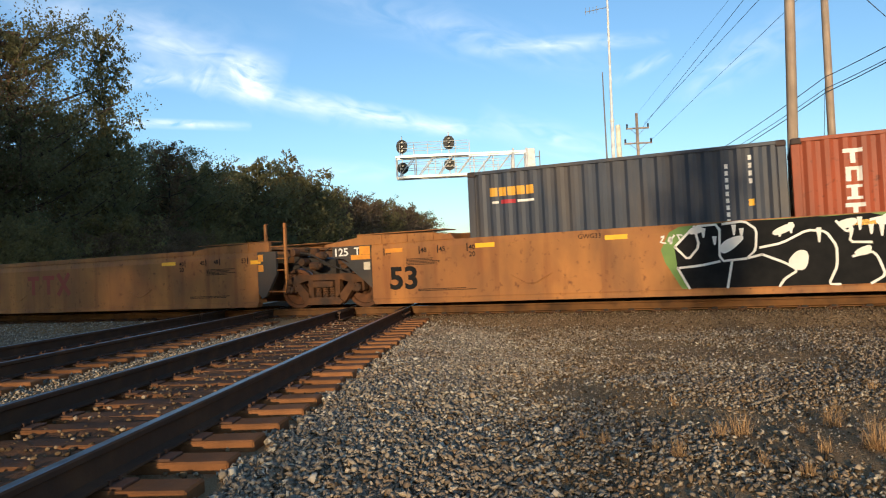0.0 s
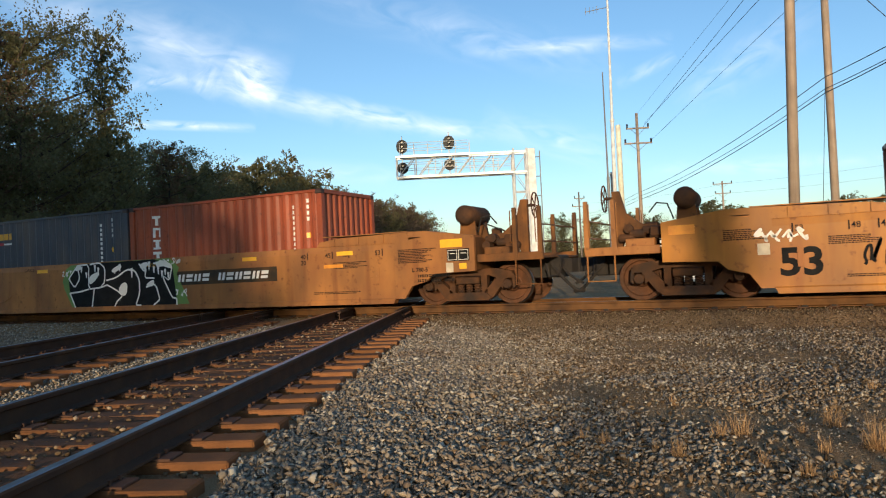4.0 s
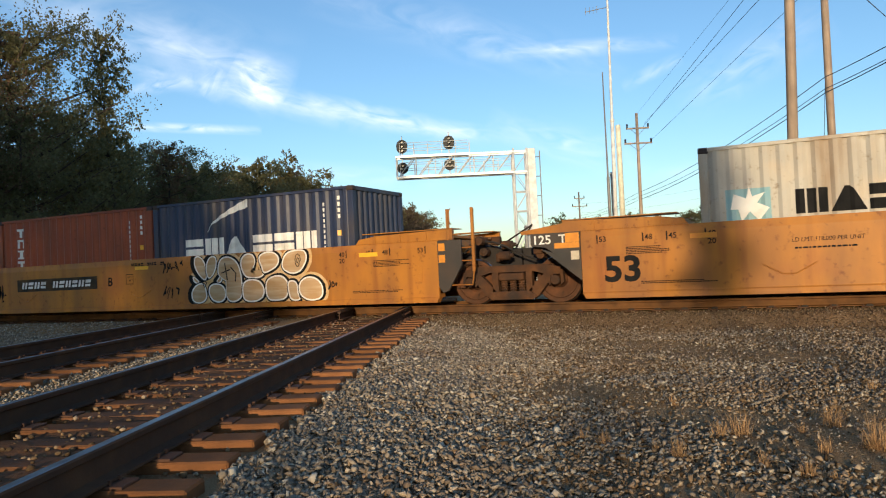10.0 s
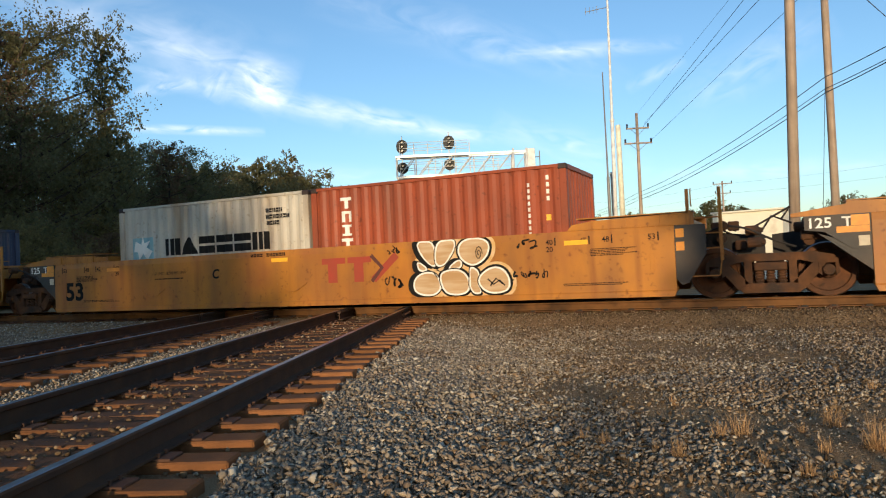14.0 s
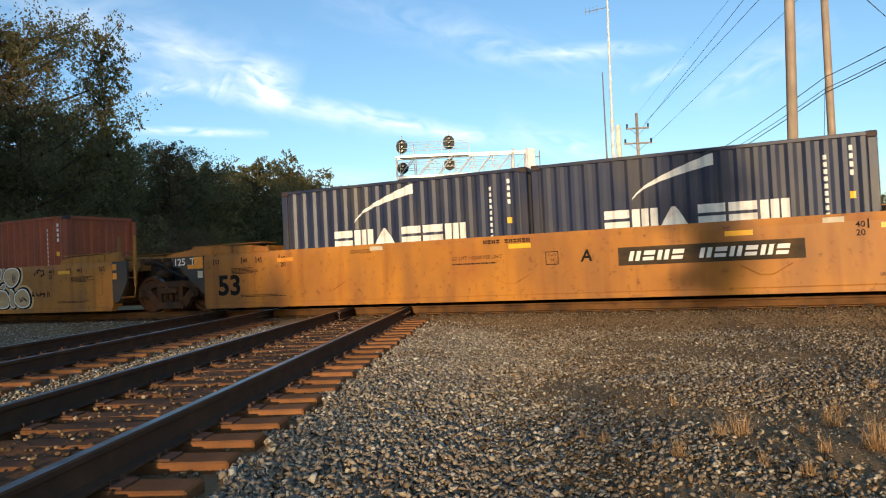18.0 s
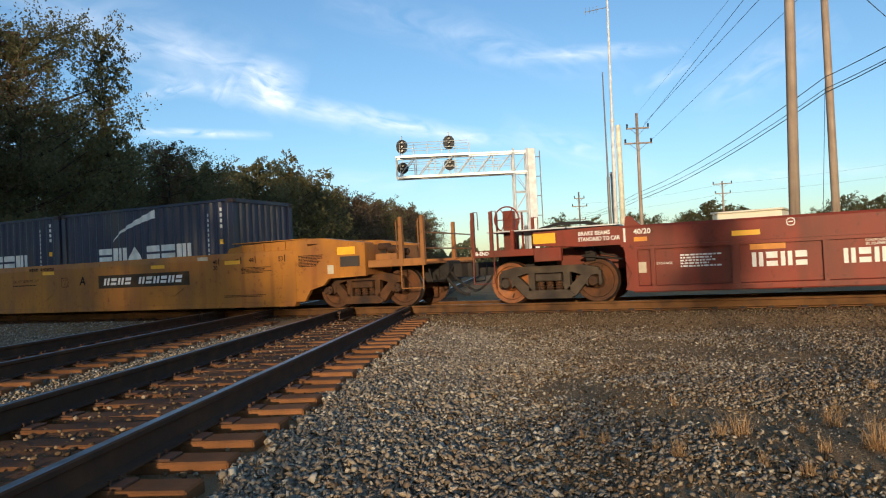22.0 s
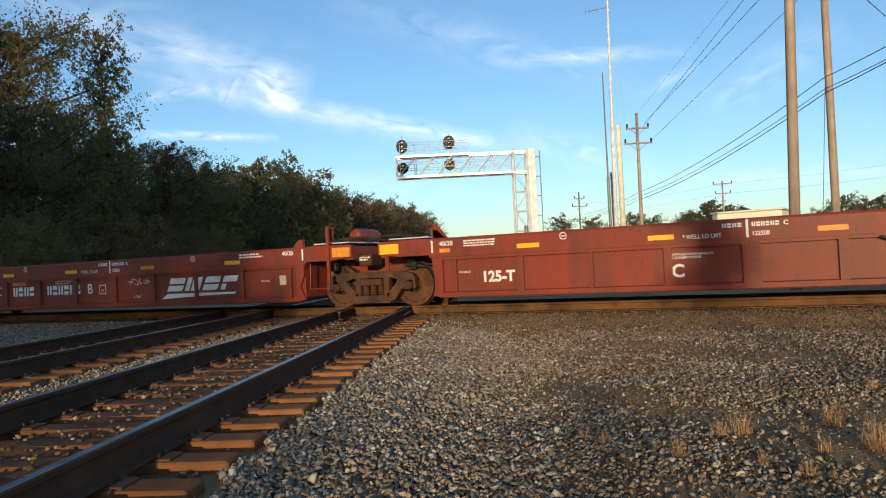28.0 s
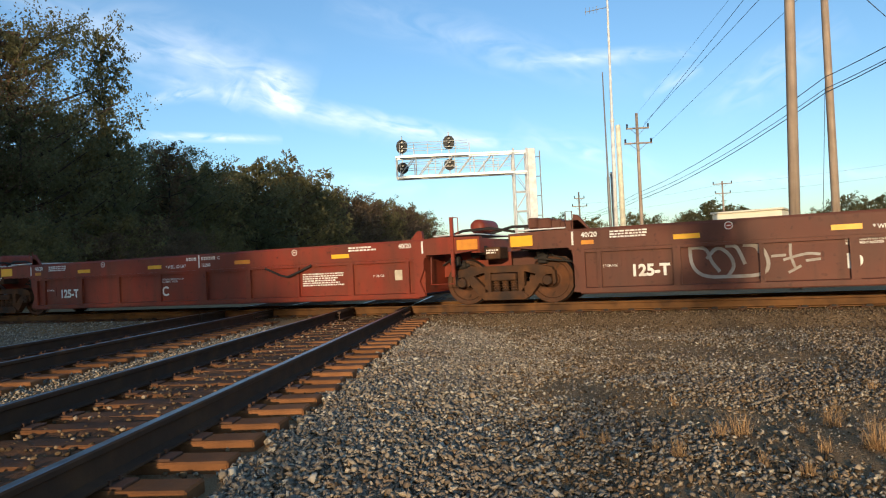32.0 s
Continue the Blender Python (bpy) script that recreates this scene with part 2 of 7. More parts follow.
def block(name, parent, material, x0, x1, y0, y1, z0, z1, bevel=0.0, label=""):
    bm = bmesh.new()
    box(bm, min(x0, x1), max(x0, x1), min(y0, y1), max(y0, y1), z0, z1, bevel)
    return part(name, bm, material, parent, label)


def plate(name, parent, material, pts, y0, y1, label=""):
    bm = bmesh.new()
    prism(bm, pts, y0, y1, "y")
    return part(name, bm, material, parent, label)


def rod(name, parent, material, pts, r, n=6, label=""):
    bm = bmesh.new()
    pipe(bm, pts, r, n)
    return part(name, bm, material, parent, label)


# ---- the plan: z = 0 is the top of all rails. The train's track runs along x, two more tracks cross it.
TRACK_Y = 15.275
TH = radians(-19.52)
ALONG, ACROSS = Vector((math.sin(TH), math.cos(TH), 0)), Vector((math.cos(TH), -math.sin(TH), 0))
LAT_NEAR, LAT_FAR = -2.90, -6.48


def on_tracks(lat, along, z=0.0):
    return ACROSS * lat + ALONG * along + Vector((0, 0, z))


def step(a, b, v):
    k = np.clip((v - a) / (b - a), 0, 1)
    return k * k * (3 - 2 * k)


def ground_z(x, y):
    lat = x * ACROSS.x + y * ACROSS.y
    bed = step(-9.6, -8.7, lat) * (1 - step(-1.35, 0.5, lat))
    bed2 = 1 - step(1.45, 2.6, np.abs(y - TRACK_Y))
    top = np.maximum(bed, 1.7 * bed2)
    roll = 0.02 * np.sin(1.7 * x + 0.6 * y) + 0.015 * np.sin(2.9 * y - 1.1 * x)
    near = np.exp(-((x + 2) ** 2 + (y - 8) ** 2) / 900)
    return -0.37 + 0.095 * top + roll * near * (1 - 0.55 * top) - 0.02 * (1 - near)


def grid_lines(lo, hi, cell, far):
    a = list(np.arange(lo, hi + 1e-6, cell))
    g = cell
    while a[-1] < far:
        g *= 1.35
        a.append(a[-1] + g)
    g = cell
    while a[0] > -far:
        g *= 1.35
        a.insert(0, a[0] - g)
    return np.array(a)


gx, gy = grid_lines(-24, 6, 0.15, 2600), grid_lines(-2, 20, 0.15, 2600)
XX, YY = np.meshgrid(gx, gy)
gv = np.stack([XX.ravel(), YY.ravel(), ground_z(XX.ravel(), YY.ravel())], 1)
ids = np.arange(gv.shape[0]).reshape(XX.shape)
gf = np.stack([ids[:-1, :-1], ids[:-1, 1:], ids[1:, 1:], ids[1:, :-1]], -1).reshape(-1, 4)
ground = put_mesh("ground", raw_mesh("ground", gv, gf), "soil", smooth=True)
tagged(ground, "brown gravelly soil beside the railway tracks", "ground", kind="structure")

# loose stones, sown in belts
ICO_V = []
for a in (-1, 1):
    for b in (-1.618, 1.618):
        ICO_V += [(0, a, b), (a, b, 0), (b, 0, a)]
ICO_V = np.array(ICO_V) / 1.9


def hull_faces(v):
    bm = bmesh.new()
    for p in v:
        bm.verts.new(p)
    bmesh.ops.convex_hull(bm, input=bm.verts)
    bmesh.ops.triangulate(bm, faces=bm.faces)
    bm.verts.index_update()
    out_v = np.array([tuple(q.co) for q in bm.verts])
    out_f = np.array([[q.index for q in f.verts] for f in bm.faces])
    bm.free()
    return out_v, out_f


rng = np.random.default_rng(7)
SHAPES = []
for k in range(7):
    if k < 4:
        base = ICO_V * rng.uniform(0.6, 1.25, ICO_V.shape)
    else:
        base = rng.normal(0, 1, (8, 3))
        base *= rng.uniform(0.7, 1.1, (8, 1)) / np.linalg.norm(base, axis=1)[:, None]
    v, f = hull_faces(base * (1, 1, 0.85))
    SHAPES.append((v, f))


def sow(name, x, y, z, size, material, label, shapes):
    """One heap of loose stones: a random shape, turn and size at every place."""
    allv, allf, base = [], [], 0
    pick = rng.choice(shapes, len(x))
    for k in shapes:
        m = np.nonzero(pick == k)[0]
        if not len(m):
            continue
        v, f = SHAPES[k]
        q = rng.normal(0, 1, (len(m), 4))
        q /= np.linalg.norm(q, axis=1)[:, None]
        a, b, c, d = q.T
        turn = np.array([[1 - 2 * (c * c + d * d), 2 * (b * c - a * d), 2 * (b * d + a * c)], [2 * (b * c + a * d), 1 - 2 * (b * b + d * d), 2 * (c * d - a * b)],
                         [2 * (b * d - a * c), 2 * (c * d + a * b), 1 - 2 * (b * b + c * c)]])
        grown = v[None] * size[m][:, None, None] * rng.uniform(0.72, 1.28, (len(m), 1, 3))
        pts = (np.einsum("ijn,nkj->nki", turn, grown) * (1, 1, 0.85) + np.stack([x[m], y[m], z[m]], -1)[:, None]).reshape(-1, 3)
        fs = (f[None] + (np.arange(len(m)) * len(v))[:, None, None]).reshape(-1, 3) + base
        allv.append(pts), allf.append(fs)
        base += len(pts)
    ob = put_mesh(name, raw_mesh(name, np.concatenate(allv), np.concatenate(allf)), material)
    return tagged(ob, label, "gravel", kind="stuff")


def belt(n, lat0, lat1, al0, al1, power=1.0):
    lat = rng.uniform(lat0, lat1, n)
    al = al0 + (al1 - al0) * rng.uniform(0, 1, n) ** power
    return lat * ACROSS.x + al * ALONG.x, lat * ACROSS.y + al * ALONG.y


def clear_of_train(x, y, half=1.42):
    return (np.abs(y - TRACK_Y) > half) & (rng.uniform(0, 1, len(x)) > np.clip((y - 10.8) / 2.1, 0, 0.95) * (x * ACROSS.x + y * ACROSS.y > -1.7))


# pale stones of the shoulder beside the near track
def patchy(x, y):
    """Where the open ground keeps its stones (1) and where bare soil shows (0), in long streaks."""
    k = np.sin(0.55 * x + 1.75 * y + 0.8) + 0.8 * np.sin(1.35 * x - 0.9 * y + 2.0) + 0.6 * np.sin(2.6 * x + 3.3 * y) + 0.35 * np.sin(6.1 * y - 2.2 * x)
    return step(-0.9, 0.8, k)


def in_field(x, y):
    lat = x * ACROSS.x + y * ACROSS.y
    return (lat > -1.62 + 0.1 * np.sin(9 * y)) & (x < 0.5 + 0.16 * y + rng.exponential(0.45, len(x))) & (y > 3.0 - rng.exponential(0.5, len(x)))


x, y = rng.uniform(-6.6, 3.8, 290000), rng.uniform(1.4, 13.3, 290000)
lat = x * ACROSS.x + y * ACROSS.y
heap = 1 - step(-0.6, 0.9, lat + 0.35 * np.sin(1.3 * y))
brown = step(11.2, 12.5, y + 0.3 * np.sin(1.1 * x))
keep = in_field(x, y) & (rng.uniform(0, 1, len(x)) < np.maximum(heap, 0.05 + 0.6 * patchy(x, y)) * (1 - 0.93 * brown) * (1 - 0.08 * step(7, 11, y)))
x, y, lat = x[keep], y[keep], lat[keep]
size = rng.uniform(0.016, 0.037, len(x)) * (1 - 0.2 * step(-0.9, 1.2, lat)) * np.where(rng.uniform(0, 1, len(x)) > 0.96, 1.45, 1)
z = ground_z(x, y) + 0.3 * size + rng.uniform(-0.006, 0.022, len(x)) * (1 - 0.7 * step(-0.6, 0.9, lat))
stained = rng.uniform(0, 1, len(x)) < 0.06 + 0.34 * step(-0.6, 1.0, lat)
for sel, name, m, label in ((~stained, "shoulder_ballast", "stone", "pale grey crushed ballast heaped beside the ties"), (stained, "stained_ballast", "brown_stone", "brown-stained ballast mixed among pale stones")):
    sow(name, x[sel], y[sel], z[sel], size[sel], m, label, [4, 5, 6])
# between the two tracks
x, y = belt(12000, -5.35, -4.05, 3.0, 15.2, 1.2)
k = clear_of_train(x, y)
x, y = x[k], y[k]
size = rng.uniform(0.016, 0.034, len(x))
sow("middle_ballast", x, y, ground_z(x, y) + 0.3 * size + rng.uniform(-0.01, 0.03, len(x)), size, "stone", "grey crushed ballast between the two tracks", [4, 5, 6])
# round and behind the viewpoint
x, y = rng.uniform(-7, 8, 15000), rng.uniform(-6, 13, 15000)
k = (x * ACROSS.x + y * ACROSS.y > -1.62) & ((x > 0.4 + 0.16 * y) | (y < 3.1)) & (np.hypot(x, y) > 0.4)
x, y = x[k], y[k]
size = rng.uniform(0.014, 0.034, len(x))
sow("rear_ballast", x, y, ground_z(x, y) + 0.3 * size, size, "stone", "grey ballast stones strewn over brown soil", [4, 5, 6])
# in the cribs, partly buried
for c, n in ((LAT_NEAR, 2600), (LAT_FAR, 2000)):
    x, y = belt(n, c - 1.25, c + 1.25, 2.0, 15.2)
    lat = x * ACROSS.x + y * ACROSS.y
    k = clear_of_train(x, y) & (np.abs(np.abs(lat - c) - 0.755) > 0.12)
    x, y = x[k], y[k]
    size = rng.uniform(0.012, 0.028, len(x))
    sow("crib_ballast", x, y, np.where(np.abs(x * ACROSS.x + y * ACROSS.y - c) < 0.66, -0.215, ground_z(x, y)) + rng.uniform(-0.012, 0.022, len(x)), size, "brown_stone", "rust-stained ballast between the ties", [0, 1, 2, 3])
# left of the far track
x, y = belt(19000, -16.0, -7.75, 9.0, 19.5)
k = clear_of_train(x, y)
x, y = x[k], y[k]
size = rng.uniform(0.022, 0.046, len(x))
sow("far_ballast", x, y, ground_z(x, y) + 0.2 * size, size, "stone", "grey ballast beyond the far track", [4, 5, 6])
# fine gravel and brown grit on the open ground
x, y = rng.uniform(-5, 2.6, 60000), rng.uniform(3.0, 12.6, 60000)
keep = in_field(x, y) & (x * ACROSS.x + y * ACROSS.y > -0.7) & (rng.uniform(0, 1, len(x)) < 0.75 - 0.45 * patchy(x, y))
x, y = x[keep], y[keep]
size = rng.uniform(0.005, 0.013, len(x))
pale = rng.uniform(0, 1, len(x)) < 0.45
for sel, name, m, label in ((pale, "field_gravel", "stone", "fine grey gravel scattered over brown soil"), (~pale, "soil_grit", "brown_stone", "fine brown grit on bare soil")):
    sow(name, x[sel], y[sel], ground_z(x[sel], y[sel]) + 0.25 * size[sel], size[sel], m, label, [4, 5, 6])
# brown stones along the train's track
n = 44000
x, y = rng.uniform(-14, 3.2, n), TRACK_Y + np.where(rng.uniform(0, 1, n) < 0.3, rng.uniform(-2.4, 1.9, n), -1.1 - np.abs(rng.normal(0, 1.5, n)))
x = np.where(rng.uniform(0, 1, n) < 0.12, x - 14, x)
lat = x * ACROSS.x + y * ACROSS.y
k = ((lat > -1.6) | (np.abs(y - TRACK_Y) < 1.5)) & (np.abs(y - TRACK_Y + 0.755) > 0.11) & (np.abs(y - TRACK_Y - 0.755) > 0.11)
x, y = x[k], y[k]
size = rng.uniform(0.011, 0.026, len(x))
sow("crossing_ballast", x, y, ground_z(x, y) + rng.uniform(-0.01, 0.02, len(x)), size, "brown_stone", "rust-brown ballast along the crossing track", [4, 5, 6])

# ---- tracks
RAIL = [(-0.076, -0.186), (0.076, -0.186), (0.076, -0.172), (0.012, -0.155), (0.009, -0.05), (0.036, -0.036), (0.037, -0.010),
        (0.030, 0.0), (-0.030, 0.0), (-0.037, -0.010), (-0.036, -0.036), (-0.009, -0.05), (-0.012, -0.155), (-0.076, -0.172)]


def make_track(name, m, a0, a1, ties, label, steel, spacing, phase, gaps=()):
    """A track in its own space: it runs along local y. Rails, and ties with their plates under them."""
    track = tagged(new(name), label, "railway track", kind="structure")
    track.matrix_basis = m
    for side in (-0.755, 0.755):
        bm = bmesh.new()
        prism(bm, [(p[0] + side, p[1]) for p in RAIL], a0, a1, "y")
        rail = part("rail", bm, steel, track)
        bm = bmesh.new()
        prism(bm, [(side - 0.029, -0.001), (side + 0.029, -0.001), (side + 0.024, 0.003), (side - 0.024, 0.003)], a0, a1, "y")
        part("running_surface", bm, "railtop", rail, "polished steel running surface")
    bm = bmesh.new()
    box(bm, -1.295, 1.295, -0.115, 0.115, -0.36, -0.198, 0.012)
    tie_me = bpy.data.meshes.new("tie")
    bmesh.ops.recalc_face_normals(bm, faces=bm.faces)
    bm.to_mesh(tie_me)
    bm.free()
    tie_me.materials.append(M["tie"])
    bm = bmesh.new()
    box(bm, -0.19, 0.19, -0.09, 0.09, -0.2, -0.182, 0.004)
    for sx in (-0.1, 0.1):
        for sy in (-0.05, 0.05):
            box(bm, sx - 0.012, sx + 0.012, sy - 0.012, sy + 0.012, -0.185, -0.155, 0.003)
    plate_me = bpy.data.meshes.new("tie_plate")
    bmesh.ops.recalc_face_normals(bm, faces=bm.faces)
    bm.to_mesh(plate_me)
    bm.free()
    plate_me.materials.append(M["tieplate"])
    for i in range(ties):
        y0 = phase + i * spacing
        if any(g0 < y0 < g1 for g0, g1 in gaps):
            continue
        tie = new("tie", tie_me)
        tie.parent = track
        tie.matrix_basis = pose(random.uniform(-0.03, 0.03), y0, random.uniform(-0.008, 0.004), 0, random.uniform(-0.3, 0.3), random.uniform(-1.2, 1.2))
        for side in (-0.755, 0.755):
            plate = new("tie_plate", plate_me)
            plate.parent = tie
            plate.matrix_basis = pose(side, 0, 0.0)
    return track


TURN = math.degrees(-TH)
CROSS1 = TRACK_Y / ALONG.y
make_track("track_1", Matrix.Translation(on_tracks(LAT_NEAR, 0)) @ pose(0, 0, 0, 0, 0, TURN), -60, 160, 74, "track of dark rails on weathered brown timber ties", "dark_rail", 0.488, 1.20 - 26 * 0.488, ((14.9, 18.4),))
make_track("track_2", Matrix.Translation(on_tracks(LAT_FAR, 0)) @ pose(0, 0, 0, 0, 0, TURN), -60, 160, 70, "second track of dark rails on timber ties", "dark_rail", 0.502, 3.1 - 30 * 0.502, ((16.2, 19.6),))
make_track("track_3", pose(0, TRACK_Y, 0, 0, 0, 90), -60, 160, 66, "rusty brown track on which the train rolls", "rail", 0.502, -6.0)

def anchor(bm):
    prism(bm, [(-0.05, -0.205), (0.05, -0.205), (0.058, -0.168), (0.03, -0.15), (-0.03, -0.15), (-0.058, -0.168)], -0.11, -0.062, "y")


TRAIN_TRACK = bpy.data.objects["track_3"]
for k in range(40):
    shared("anchor", "rail_anchor", "under", TRAIN_TRACK, anchor, Matrix.Translation((-0.755, -3.0 + 0.502 * k + random.uniform(-0.03, 0.03), 0)) @ pose(0, 0, 0, 0, 0, -90), "dark steel rail anchor")

# packed dirt between the rails, nearly level with the ties
for name, c in (("crib_fill_1", LAT_NEAR), ("crib_fill_2", LAT_FAR)):
    la, aa = np.meshgrid(np.linspace(-0.69, 0.69, 24), np.concatenate([np.arange(-12, 1.5, 0.3), np.arange(1.5, 24, 0.06)]))
    zz = -0.222 + 0.016 * np.sin(7 * la + 3 * aa) * np.sin(5.1 * aa) + 0.012 * np.sin(13 * aa + 4 * la) - 0.05 * step(0.56, 0.69, np.abs(la)) + rng.uniform(-0.006, 0.006, la.shape)
    lat_, al_ = la + c, aa
    v = np.stack([lat_ * ACROSS.x + al_ * ALONG.x, lat_ * ACROSS.y + al_ * ALONG.y, zz], -1).reshape(-1, 3)
    idx = np.arange(la.size).reshape(la.shape)
    f = np.stack([idx[:-1, :-1], idx[:-1, 1:], idx[1:, 1:], idx[1:, :-1]], -1).reshape(-1, 4)
    tagged(put_mesh(name, raw_mesh(name, v, f), "crib", smooth=True), "rust-brown packed dirt between the rails", "dirt", kind="structure")
xx, yy = np.meshgrid(np.arange(-27, 6, 0.08), np.linspace(TRACK_Y - 0.69, TRACK_Y + 0.69, 18))
zz = -0.225 + 0.015 * np.sin(5 * xx + 3 * yy) + rng.uniform(-0.006, 0.006, xx.shape)
idx = np.arange(xx.size).reshape(xx.shape)
f = np.stack([idx[:-1, :-1], idx[:-1, 1:], idx[1:, 1:], idx[1:, :-1]], -1).reshape(-1, 4)
tagged(put_mesh("crib_fill_3", raw_mesh("crib_fill_3", np.stack([xx, yy, zz], -1).reshape(-1, 3), f), "crib", smooth=True), "rust-brown packed dirt between the rails", "dirt", kind="structure")


def grass_tuft(x, y, h, blades, seed):
    """A tuft of dry grass: fine blades that spread from one root and bend over."""
    r = random.Random(seed)
    bm = bmesh.new()
    for k in range(blades):
        a, lean, hh = r.uniform(0, 6.283), r.uniform(0.3, 1.5), h * r.uniform(0.45, 1.25)
        bx, by = r.gauss(0, 0.14 * h), r.gauss(0, 0.14 * h)
        w = 0.0012
        px, py = -math.sin(a) * w, math.cos(a) * w
        out = math.sin(min(1.5, lean)) * hh
        up = math.cos(min(1.45, lean)) * hh
        pts = [(bx, by, -0.02), (bx + math.cos(a) * out * 0.4, by + math.sin(a) * out * 0.4, up * 0.6), (bx + math.cos(a) * out, by + math.sin(a) * out, up)]
        lo, mid, tip = pts
        v = [bm.verts.new(q) for q in ((lo[0] - px, lo[1] - py, lo[2]), (lo[0] + px, lo[1] + py, lo[2]), (mid[0] + px, mid[1] + py, mid[2]), (mid[0] - px, mid[1] - py, mid[2]), tip)]
        bm.faces.new(v[:4])
        bm.faces.new((v[3], v[2], v[4]))
    ob = part("grass_tuft", bm, "straw")
    ob.matrix_basis = pose(x, y, float(ground_z(x, y)) + 0.01)
    return tagged(ob, "tuft of dry straw-coloured grass in gravel", "grass", "dry grass tufts")


for k, (x, y, h, nb) in enumerate(((-1.03, 4.6, 0.11, 110), (-1.2, 4.75, 0.09, 60), (-0.55, 4.41, 0.12, 130), (-0.24, 5.12, 0.2, 110), (-0.36, 5.02, 0.13, 70), (0.33, 5.67, 0.19, 140), (0.51, 5.0, 0.19, 220), (-0.1, 4.41, 0.08, 110),
                                   (0.12, 4.3, 0.09, 150), (0.25, 4.28, 0.07, 50), (0.23, 4.8, 0.11, 80), (-0.78, 6.08, 0.1, 50), (0.13, 5.37, 0.08, 60), (0.62, 5.3, 0.15, 90), (0.56, 4.6, 0.12, 90), (-0.7, 4.55, 0.07, 50), (0.73, 7.07, 0.15, 50))):
    grass_tuft(x, y, h, nb, 100 + k)


# joint bars with their bolts where the two tracks meet the crossing
def joint_bar(lat, along, label):
    ob = tagged(new("joint_bar"), label, "joint bar", "joint bars at the crossing")
    ob.matrix_basis = Matrix.Translation(on_tracks(lat, along)) @ pose(0, 0, 0, 0, 0, TURN)
    for s in (-1, 1):
        bm = bmesh.new()
        prism(bm, [(s * 0.012, -0.15), (s * 0.055, -0.155), (s * 0.05, -0.13), (s * 0.035, -0.1), (s * 0.045, -0.05), (s * 0.012, -0.045)], -0.45, 0.45, "y")
        part("bar", bm, "dark_rail", ob)
        for k in range(6):
            bm = bmesh.new()
            tube(bm, (s * 0.03, -0.375 + 0.15 * k, -0.098), (s * 0.085, -0.375 + 0.15 * k, -0.098), 0.02, n=6)
            part("bolt", bm, "tieplate", ob)
    return ob


for c in (LAT_NEAR, LAT_FAR):
    for side in (-0.755, 0.755):
        meet = (TRACK_Y - 0.755 - (c + side) * ACROSS.y) / ALONG.y
        joint_bar(c + side, meet - 1.0, "rusty bolted joint bar on a dark rail")
        bm = bmesh.new()
        prism(bm, [(p[0], p[1]) for p in RAIL], -0.9, 0.5, "y")
        guard = part("guard_rail", bm, "dark_rail")
        guard.matrix_basis = Matrix.Translation(on_tracks(c + side * 0.86, meet - 0.6, -0.004)) @ pose(0, 0, 0, 0, 0, TURN)
        tagged(guard, "short dark guard rail beside the running rail", "guard rail", "guard rails at the crossing")
